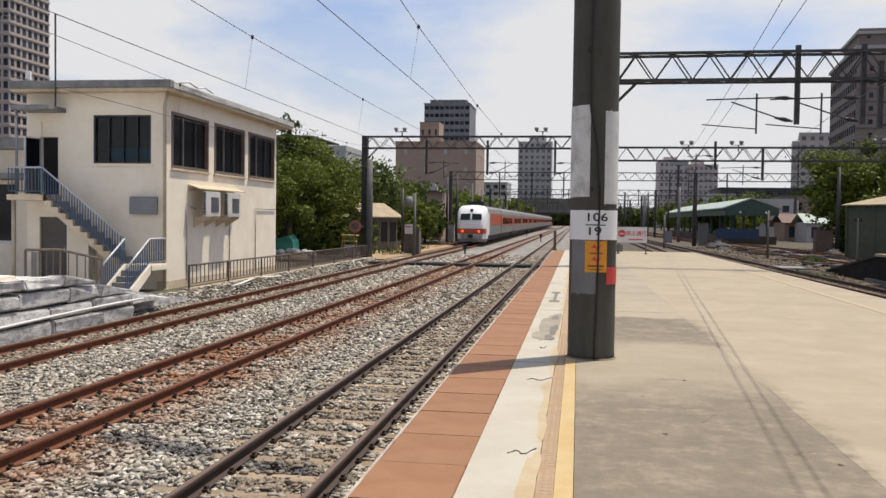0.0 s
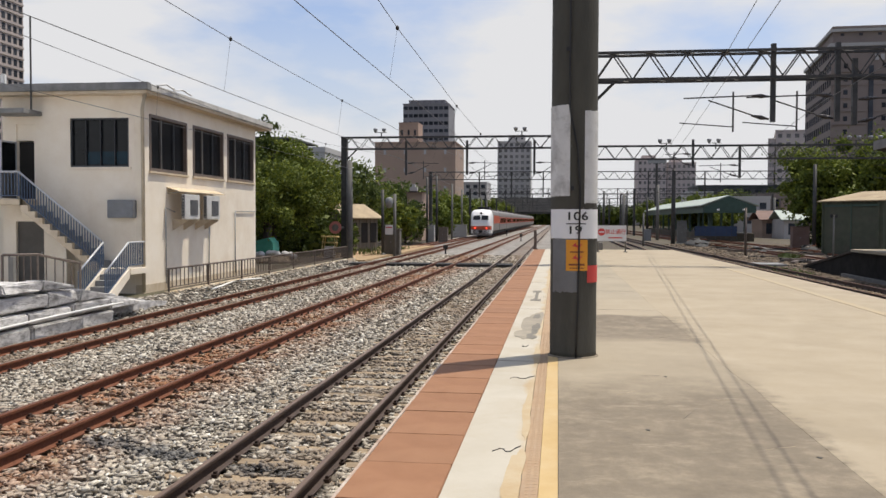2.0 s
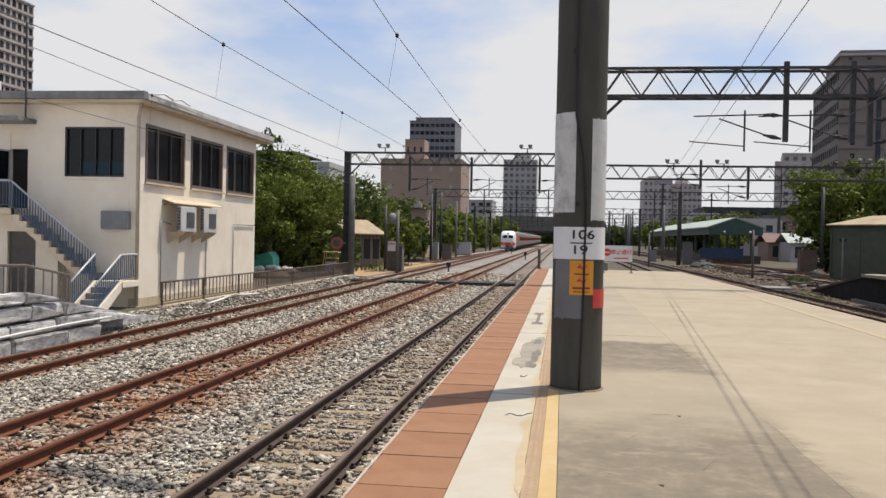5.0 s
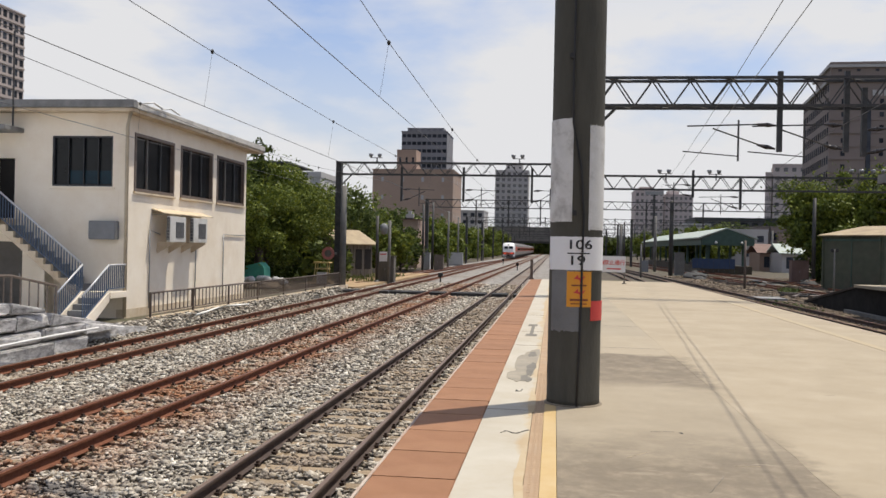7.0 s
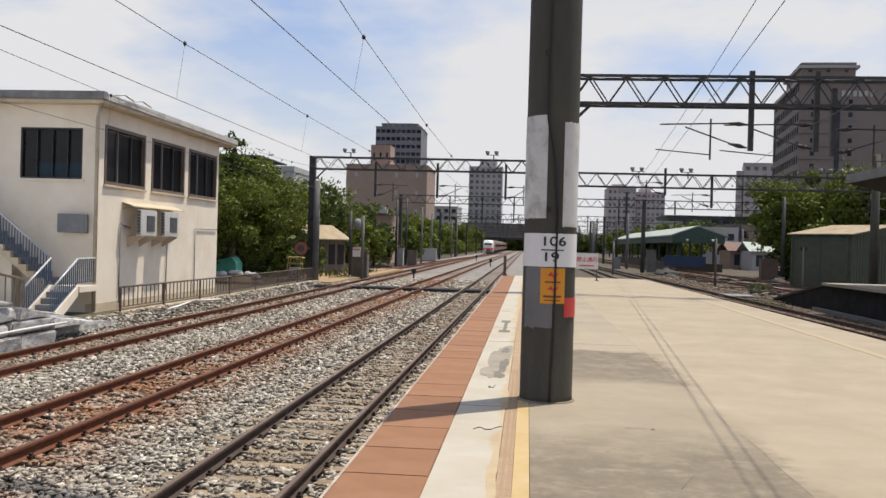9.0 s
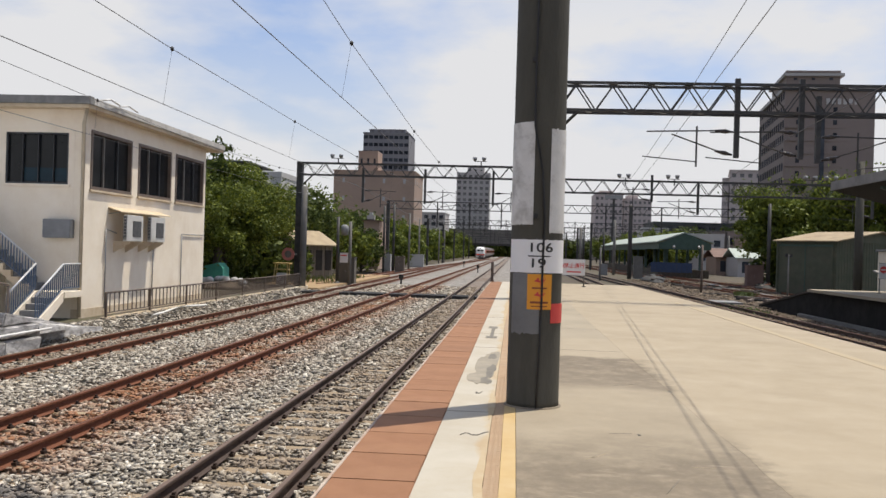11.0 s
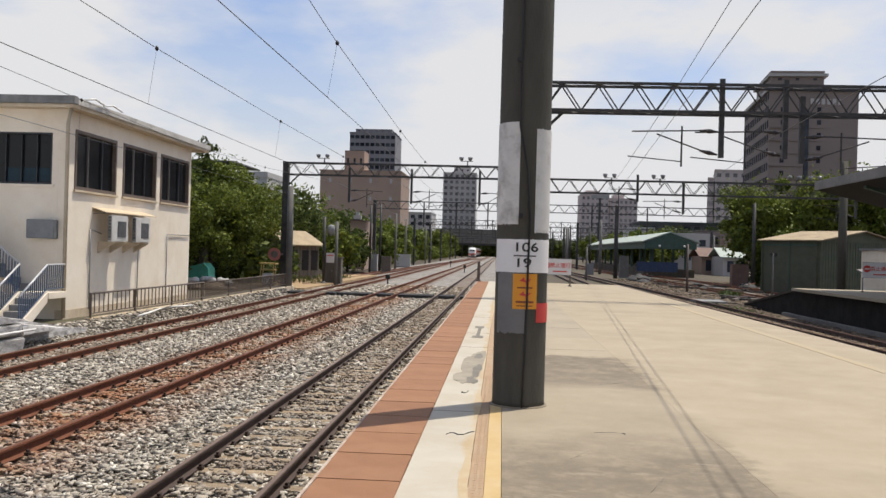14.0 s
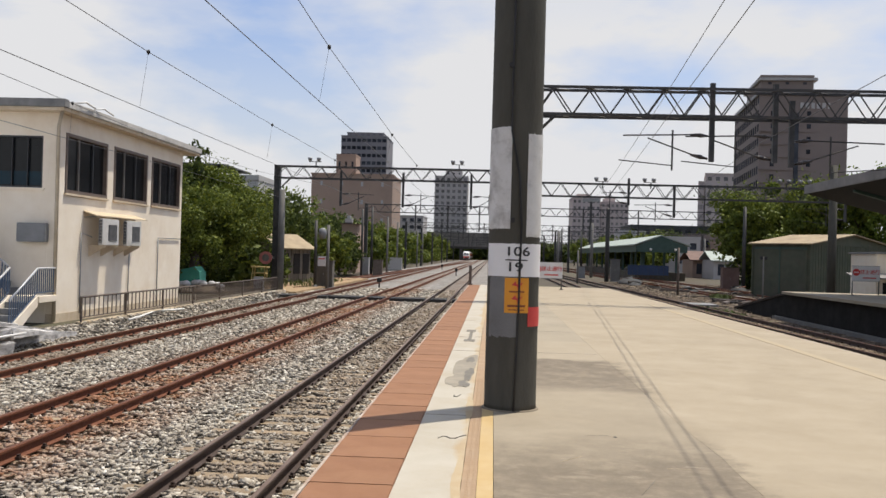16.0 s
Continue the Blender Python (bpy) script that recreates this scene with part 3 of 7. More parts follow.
def build_stones():
    """Loose ballast lying on the bed, each stone a rough block."""
    rng = np.random.default_rng(11)
    rails = [-1.13, 0.0, -4.43, -3.3]
    pts = []
    for y0, y1, dens, s0, s1 in ((-3, 3.2, 120, 0.03, 0.05), (3.2, 9, 720, 0.021, 0.048), (9, 15, 470, 0.024, 0.05), (15, 24, 270, 0.027, 0.055), (24, 40, 95, 0.036, 0.07), (40, 62, 36, 0.05, 0.10)):
        n = int((y1 - y0) * 10.3 * dens)
        x, y = rng.uniform(-9.6, 1.25, n), rng.uniform(y0, y1, n)
        s = rng.uniform(s0, s1, n)
        keep = np.ones(n, bool)
        for r in rails:
            keep &= np.abs(x - r) > 0.085
        fx = -7.25 - 0.0055 * y
        for d in (-0.565, 0.565):
            keep &= np.abs(x - fx - d) > 0.085
        # fewer stones over the sleepers of the two nearer tracks
        for c in (-0.565, -3.865):
            on = (np.abs(x - c) < 1.0) & (np.abs(((y - 0.1) % 0.6) - 0.3) < 0.11)
            keep &= ~(on & (rng.random(n) < np.where(y < 16, 0.8, 0.6)))
        keep &= x > 2.2 - 0.80 * (np.abs(y) + 3.5)
        pts.append(np.stack([x, y, s], 1)[keep])
    p = np.concatenate(pts)
    n = len(p)
    base = np.array([(-1, -1, -1), (1, -1, -1), (1, 1, -1), (-1, 1, -1), (-1, -1, 1), (1, -1, 1), (1, 1, 1), (-1, 1, 1)], float)
    v = base[None] * rng.uniform(0.12, 1.1, (n, 8, 3))
    v *= np.stack([rng.uniform(0.85, 1.75, n), rng.uniform(0.5, 1.1, n), rng.uniform(0.2, 0.62, n)], 1)[:, None]
    a, b = rng.uniform(0, 6.28, n), rng.normal(0, 0.6, n)
    ca, sa, cb, sb = np.cos(a), np.sin(a), np.cos(b), np.sin(b)
    y1, z1 = v[:, :, 1] * cb[:, None] - v[:, :, 2] * sb[:, None], v[:, :, 1] * sb[:, None] + v[:, :, 2] * cb[:, None]
    x2, y2 = v[:, :, 0] * ca[:, None] - y1 * sa[:, None], v[:, :, 0] * sa[:, None] + y1 * ca[:, None]
    s = p[:, 2][:, None]
    out = np.stack([p[:, 0][:, None] + x2 * s, p[:, 1][:, None] + y2 * s, (-0.178 + rng.uniform(-0.012, 0.042, n) + np.clip((-8.7 - p[:, 0]) / 0.7, 0, 1) * 0.26 * np.clip((50 - p[:, 1]) / 3, 0, 1))[:, None] + z1 * s], -1).reshape(-1, 3)
    q = np.array([(3, 2, 1, 0), (4, 5, 6, 7), (0, 1, 5, 4), (1, 2, 6, 5), (2, 3, 7, 6), (3, 0, 4, 7)])
    ob = many("ballast_stones", out, (q[None] + 8 * np.arange(n)[:, None, None]).reshape(-1, 4), M_STONE)
    tagged(ob, "loose grey and tan ballast stones between the rails", "ballast", kind="stuff")


# ---- railway tracks ----
RAIL_PROFILE = [(-0.06, -0.153), (0.06, -0.153), (0.06, -0.142), (0.012, -0.125), (0.009, -0.045), (0.033, -0.036), (0.033, -0.008), (0.026, -0.0015),
                (-0.026, -0.0015), (-0.033, -0.008), (-0.033, -0.036), (-0.009, -0.045), (-0.012, -0.125), (-0.06, -0.142)]


def build_rubble():
    """Broken stone and lumps of earth on the yard."""
    rng = np.random.default_rng(23)
    n = 9000
    y = rng.uniform(46, 96, n)
    x = rng.uniform(0, 1, n) * (9 + 0.12 * (y - 46)) + np.where(y < 60, 15.4, 13.5)
    s = rng.uniform(0.03, 0.11, n)
    base = np.array([(-1, -1, -1), (1, -1, -1), (1, 1, -1), (-1, 1, -1), (-1, -1, 1), (1, -1, 1), (1, 1, 1), (-1, 1, 1)], float)
    v = base[None] * rng.uniform(0.2, 1.1, (n, 8, 3)) * np.array([1.3, 1.0, 0.7])
    out = (v * s[:, None, None] + np.stack([x, y, np.full(n, -0.16)], 1)[:, None]).reshape(-1, 3)
    q = np.array([(3, 2, 1, 0), (4, 5, 6, 7), (0, 1, 5, 4), (1, 2, 6, 5), (2, 3, 7, 6), (3, 0, 4, 7)])
    m = 14000
    y = 24 + 36 * rng.uniform(0, 1, m) ** 1.2
    x = rng.uniform(10.6, 15.1, m)
    for d in (-0.565, 0.565):
        x = np.where(np.abs(x - (13.85 - 0.025 * y + d)) < 0.09, x + 0.2, x)
    s = rng.uniform(0.025, 0.065, m)
    v = base[None] * rng.uniform(0.2, 1.1, (m, 8, 3)) * np.array([1.3, 1.0, 0.6])
    more = (v * s[:, None, None] + np.stack([x, y, np.full(m, -0.17)], 1)[:, None]).reshape(-1, 3)
    out, n = np.concatenate([out, more]), n + m
    ob = many("yard_rubble", out, (q[None] + 8 * np.arange(n)[:, None, None]).reshape(-1, 4), M_RUBBLE)
    tagged(ob, "brown broken stone and earth lumps on the yard", "rubble", kind="stuff")


def track(x0, slope, y0, y1, steel, top, sleepers, label, gauge=1.13):
    """Two rails on sleepers along a straight line x = x0 + slope * y."""
    tr = thing("railway_track", Matrix.Translation((x0, 0, 0)) @ Matrix.Rotation(-math.atan(slope), 4, "Z"), label, "railway track", "railway tracks")
    for s in (-0.5, 0.5):
        rail = part("rail", prism(B(), [(x + s * gauge, z) for x, z in RAIL_PROFILE], "y", y0, y1), steel, tr)
        part("running_surface", box(B(), s * gauge - 0.024, y0, -0.002, s * gauge + 0.024, y1, 0.001), top, rail)
    if sleepers:
        a, b = sleepers
        first = None
        clips = []
        k = 0
        y = a
        while y < b:
            rnd = random.Random(k)
            m = Matrix.Translation((rnd.uniform(-0.02, 0.02), y, rnd.uniform(-0.008, 0.004))) @ Matrix.Rotation(rnd.uniform(-0.02, 0.02), 4, "Z")
            if first is None:
                first = part("sleeper", box(B(), -1.05, -0.11, -0.3, 1.05, 0.11, -0.152, 0.012), M_SLEEPER, tr)
                first.matrix_basis = m
            else:
                same(first, m, tr)
            clips.append(y)
            y, k = y + 0.6, k + 1
        bm = B()
        for y in clips:
            for s in (-0.5, 0.5):
                for d in (-1, 1):
                    cx = s * gauge + d * 0.075
                    box(bm, cx - 0.028, y - 0.04, -0.155, cx + 0.028, y + 0.04, -0.118)
                    box(bm, cx - 0.016, y - 0.022, -0.12, cx + 0.016, y + 0.022, -0.092)
        tagged(part("rail_fastening", bm, M_CLIP, tr, "dark rusty rail clips and bolts"), kind="stuff")
    return tr


def build_tracks():
    track(-0.565, 0, -12, 700, M_RAIL, M_RAILTOP, (-8.0, 62), "dark steel rails on tan sleepers in grey ballast beside the platform")
    track(-3.865, 0, -12, 700, M_RUST, M_RUSTTOP, (-8.3, 62), "orange-rusted rails on tan sleepers in stained ballast")
    track(-7.25, -0.0055, -12, 700, M_RUST, M_RAILTOP, (5, 62), "brown rusted rails of the track that the train leaves on")
    track(8.9, 0.0, -12, 120, M_RAIL, M_RUSTTOP, None, "dark rails close beside the platform edge")
    track(13.85, -0.025, -12, 420, M_RAIL, M_RUSTTOP, (20, 62), "dark rusty rails running past the ramp of the opposite platform")
    track(20.5, -0.03, 52, 420, M_RUST, M_RUSTTOP, None, "rusty yard rails half sunk in earth")
    track(25.0, -0.035, 62, 420, M_RUST, M_RUSTTOP, None, "rusty yard rails half sunk in earth")
    track(-12.2, 0.022, 56, 300, M_RUST, M_RUSTTOP, None, "rusty siding rails beside dry sand")


# ---- the platform ----
def build_platform():
    plat = thing("platform", Matrix.Identity(4), "long cream concrete platform with red edge slabs and painted lines", "platform", kind="structure")
    part("retaining_wall", box(B(), 1.36, -40, -0.6, 7.2, PEND - 0.02, PZ - 0.09), M_CONCPOST, plat, "grey concrete platform wall")
    part("old_concrete", prism(B(), [(2.279, 13.0005), (3.594, 13.0005), (3.575, 17.6), (3.575, PEND), (2.279, PEND)], "z", PZ - 0.09, PZ), M_CONC_OLD, plat, "older greyish concrete strip")
    part("stained_concrete", prism(B(), [(2.279, -40), (3.70, -40), (3.70, 3.0), (3.672, 5.0), (3.665, 5.4), (3.68, 5.8), (3.645, 6.6), (3.64, 8.6), (3.605, 10.8), (3.594, 13.0), (2.279, 13.0)], "z", PZ - 0.09, PZ), M_CONC_STAIN, plat, "dirty grey concrete patch with pale wear")
    part("new_concrete", prism(B(), [(3.7005, -40), (7.32, -40), (7.28, 14), (6.9, PEND), (3.5755, PEND), (3.5755, 17.6), (3.5945, 13.0), (3.6055, 10.8), (3.6405, 8.6), (3.6455, 6.6), (3.6805, 5.8), (3.6655, 5.4), (3.6725, 5.0), (3.7005, 3.0)], "z", PZ - 0.085, PZ + 0.001), M_CONC_NEW, plat, "smooth cream concrete")
    part("white_band", box(B(), 1.762, -40, PZ - 0.09, 2.105, PEND, PZ - 0.001), M_WHITEPAINT, plat, "white painted band with yellow stains")
    part("tactile_strip", box(B(), 2.108, -40, PZ - 0.09, 2.188, PEND, PZ - 0.004), M_TACTILE, plat, "narrow worn tan strip")
    part("yellow_line", box(B(), 2.190, -40, PZ - 0.09, 2.276, 7.2, PZ + 0.001), M_YELLOW, plat, "yellow safety line")
    part("yellow_line_worn", box(B(), 2.190, 7.2, PZ - 0.09, 2.276, PEND, PZ - 0.001), M_TACTILE, plat, "worn away safety line")
    part("faded_line", box(B(), 6.4, -40, PZ - 0.002, 6.54, 24, PZ + 0.005), M_YELLOWFADE, plat, "faded yellow line")
    slab = part("edge_slab", box(B(), -0.222, -0.2945, -0.12, 0.222, 0.2945, 0, 0.004), M_REDSLAB, plat)
    slab.matrix_basis = Matrix.Translation((1.537, 3.945 - 0.594 * 27, PZ))
    for k in range(1, 81):
        rnd = random.Random(50 + k)
        same(slab, Matrix.Translation((1.537 + rnd.uniform(-0.003, 0.003), 3.945 + 0.594 * (k - 27), PZ + rnd.uniform(-0.002, 0.002))), plat)
    part("edge_nosing", box(B(), 1.296, -12.3, PZ - 0.11, 1.3135, PEND, PZ - 0.0015, 0.002), M_NOSING, plat, "worn pale edge of the slabs")
    for y in (11.42, 14.6, 18.1, 22.0, 26.4, 31.0):
        part("joint", box(B(), 2.28, y - 0.008, PZ - 0.002, 3.57, y + 0.008, PZ + 0.0012), M_STAINDARK, plat)
    # tactile ribs
    rib = part("rib", box(B(), -0.0115, -0.021, 0, 0.0115, 0.021, 0.0035, 0.0015), M_TACTILE, plat)
    rib.matrix_basis = Matrix.Translation((2.138, 1.9, PZ - 0.0064))
    for k in range(140):
        for x in (2.138, 2.171):
            same(rib, Matrix.Translation((x, 1.95 + k * 0.05, PZ - 0.0064)), plat)


def arc(bm, cx, cy, r, a0, a1, z0, z1, n=14, wav=0.0, seed=0):
    """A thin skin on an upright cylinder from angle a0 to a1 (0 faces -y, positive to +x)."""
    rnd = random.Random(seed)
    lo, hi = [], []
    for i in range(n + 1):
        a = radians(a0 + (a1 - a0) * i / n)
        for lst, z in ((lo, z0), (hi, z1)):
            zz = z + rnd.uniform(-wav, wav) * (0.4 + i % 2)
            lst.append([bm.verts.new((cx + q * math.sin(a), cy - q * math.cos(a), zz)) for q in (r - 0.004, r)])
    for i in range(n):
        bm.faces.new((lo[i][1], lo[i + 1][1], hi[i + 1][1], hi[i][1]))
        bm.faces.new((hi[i][1], hi[i + 1][1], hi[i + 1][0], hi[i][0]))
        bm.faces.new((lo[i + 1][1], lo[i][1], lo[i][0], lo[i + 1][0]))
    bm.faces.new((lo[0][0], lo[0][1], hi[0][1], hi[0][0])), bm.faces.new((lo[n][1], lo[n][0], hi[n][0], hi[n][1]))
    return bm


def letters(text, size, material, name="lettering"):
    """A flat mesh of letters, centred on its origin, in the x-z plane facing -y."""
    cu = bpy.data.curves.new("letters", "FONT")
    cu.body, cu.size, cu.align_x, cu.align_y = text, size, "CENTER", "CENTER"
    cu.extrude, cu.offset = 0.002, size * 0.012
    tmp = new("letters", cu)
    me = bpy.data.meshes.new_from_object(tmp.evaluated_get(bpy.context.evaluated_depsgraph_get()))
    bpy.data.objects.remove(tmp)
    bpy.data.curves.remove(cu)
    me.transform(Matrix.Rotation(math.pi / 2, 4, "X"))
    me.materials.clear()
    me.materials.append(material)
    me.name = name
    return me


PX, PY, PR = 2.407, 7.305, 0.203


def build_pole():
    pole = thing("catenary_pole", Matrix.Translation((PX, PY, PZ)), "thick dark concrete pole with white paint and signs on the platform", "pole")
    part("shaft", lathe(B(), [(PR + 0.004, 0), (PR + 0.002, 0.05), (PR, 1.5), (PR - 0.004, 8.2), (PR - 0.03, 8.24)], 40), M_POLE, pole)
    part("footing", lathe(B(), [(PR + 0.025, -0.02), (PR + 0.022, 0.004), (PR + 0.012, 0.012)], 32), M_CONC_NEW, pole, "pale cement ring")
    z = lambda v: v - PZ - 0.075
    part("white_panel", arc(B(), 0, 0, PR + 0.004, -95, -11, z(2.67), z(3.46), 34, 0.006, 1), M_POLEWHITE, pole, "peeling white paint panel")
    part("white_panel", arc(B(), 0, 0, PR + 0.004, 25, 100, z(2.61), z(3.41), 34, 0.006, 2), M_POLEWHITE, pole, "peeling white paint panel")
    plate = part("number_plate", arc(B(), 0, 0, PR + 0.006, -74, 100, z(2.30), z(2.555), 60, 0.002, 3), M_LABELWHITE, pole, "white wrapped plate with black figures")
    part("grey_paint", arc(B(), 0, 0, PR + 0.003, -62, 8, z(1.83), z(2.30), 18, 0.012, 4), M_POLEGREY, pole, "faded grey paint")
    sign = part("warning_sign", arc(B(), 0, 0, PR + 0.007, -19, 34, z(2.02), z(2.29), 12), M_ORANGE, pole, "orange warning sign with red flashes")
    part("red_patch", arc(B(), 0, 0, PR + 0.006, 34, 84, z(1.915), z(2.065), 10), M_RED, pole, "red painted patch")
    for body, zz, a in (("106", 2.492, 7), ("19", 2.372, 1)):
        me = letters(body, 0.098, M_BLACK)
        for v in me.vertices:
            ang = radians(a) + v.co.x * 1.35 / PR
            q = PR + 0.008 - v.co.y
            v.co = (q * math.sin(ang), -q * math.cos(ang), z(zz) + v.co.z)
        o = new("number", me)
        o.parent = plate
    part("figure_rule", arc(B(), 0, 0, PR + 0.009, -19, 29, z(2.424), z(2.433), 8), M_BLACK, plate)
    for zz in (2.235, 2.128):
        bm = B()
        prism(bm, [(-0.045, 0.0), (-0.012, 0.03), (-0.005, 0.006), (0.045, 0.02), (0.005, -0.03), (0.002, -0.008)], "y", -(PR + 0.011), -(PR - 0.01))
        bmesh.ops.translate(bm, verts=bm.verts, vec=(0.027, 0, z(zz)))
        part("flash", bm, M_RED, sign, "red lightning flash")
    for zz, h, a in ((2.178, 0.012, 16), (2.066, 0.016, 19), (2.04, 0.008, 17)):
        part("text_bar", arc(B(), 0, 0, PR + 0.0085, 7 - a, 7 + a, z(zz), z(zz) + h, 6), M_TEXTBROWN, sign)
    pts, rnd = [], random.Random(5)
    for i in range(22):
        zz = 0.01 + i * 0.36
        a = radians(-4 + 5 * math.sin(zz * 1.7) + (4 if 1.2 < zz < 1.6 else 0) + rnd.uniform(-1, 1) + (-4 if zz > 1.9 else 10))
        pts.append(((PR + 0.012) * math.sin(a), -(PR + 0.012) * math.cos(a), zz))
    part("cable", pipe(B(), pts, 0.009, 6), M_CABLE, pole, "black cable clipped to the pole")
    part("cable_clip", box(B(), -0.035, -PR - 0.03, 1.46, -0.005, -PR + 0.01, 1.5, 0.004), M_CABLE, pole)
    part("bolt", tube(B(), (-0.06, -PR - 0.02, 2.68), (-0.06, -PR + 0.02, 2.68), 0.02, 10), M_CABLE, pole)


build_ground()
build_stones()
build_rubble()
build_tracks()
build_platform()
build_pole()


# ---- the signal cabin and what stands by it ----
def rebase(th, x, y, z):
    """Moves a thing's Empty to its base and leaves its parts where they are."""
    for c in th.children:
        c.matrix_basis = Matrix.Translation((-x, -y, -z)) @ c.matrix_basis
    th.matrix_basis = Matrix.Translation((x, y, z)) @ th.matrix_basis
    return th


def holed(bm, u0, u1, v0, v1, holes, put):
    """A wall from u0 to u1 and v0 to v1 with rectangular openings; put(u0, v0, u1, v1) adds one block."""
    us = sorted({u0, u1, *(h[0] for h in holes), *(h[2] for h in holes)})
    for a, b in zip(us, us[1:]):
        cuts = sorted((h[1], h[3]) for h in holes if h[0] <= a and h[2] >= b)
        v = v0
        for c, d in cuts:
            if c > v:
                put(a, v, b, c)
            v = d
        if v < v1:
            put(a, v, b, v1)
    bmesh.ops.remove_doubles(bm, verts=bm.verts, dist=0.0005)
    return bm


def window_x(parent, x, y0, y1, z0, z1, bars):
    """A window in a wall that faces +x."""
    w = part("window", box(B(), x - 0.10, y0 + 0.1, z0 + 0.1, x - 0.085, y1 - 0.1, z1 - 0.1), M_GLASS, parent, "dark tinted window in a brown frame")
    for n, a in (("frame", (y0, z0, y1, z0 + 0.1)), ("frame", (y0, z1 - 0.1, y1, z1)), ("frame", (y0, z0 + 0.1, y0 + 0.1, z1 - 0.1)), ("frame", (y1 - 0.1, z0 + 0.1, y1, z1 - 0.1))):
        part("window_frame", box(B(), x - 0.12, a[0], a[1], x + 0.03, a[2], a[3], 0.01), M_FRAME, w)
    for k in range(bars):
        y = y0 + (y1 - y0) * (k + 1) / (bars + 1)
        part("mullion", box(B(), x - 0.09, y - 0.022, z0 + 0.1, x - 0.03, y + 0.022, z1 - 0.1), M_MULLION if k % 2 == 0 else M_FRAMEDARK, w)
    part("window_sill", box(B(), x - 0.05, y0 - 0.05, z0 - 0.07, x + 0.07, y1 + 0.05, z0 - 0.002, 0.01), M_CREAMDIRTY, w)


def railing(bm_posts, a, b, h, step, r, parent, mat, base=0.1):
    """A straight handrail with uprights from a to b (points at floor level)."""
    a, b = Vector(a), Vector(b)
    up = Vector((0, 0, h))
    part("handrail", tube(B(), a + up, b + up, r * 1.6, 8), mat[0], parent)
    part("bottom_rail", tube(B(), a + Vector((0, 0, base)), b + Vector((0, 0, base)), r, 6), mat[1], parent)
    n = max(1, round((b - a).length / step))
    first = None
    for i in range(n + 1):
        p = a.lerp(b, i / n)
        if first is None:
            first = part("baluster", tube(B(), (0, 0, base), (0, 0, h), r, 6), mat[1], parent)
            first.matrix_basis = Matrix.Translation(p)
        else:
            same(first, Matrix.Translation(p), parent)


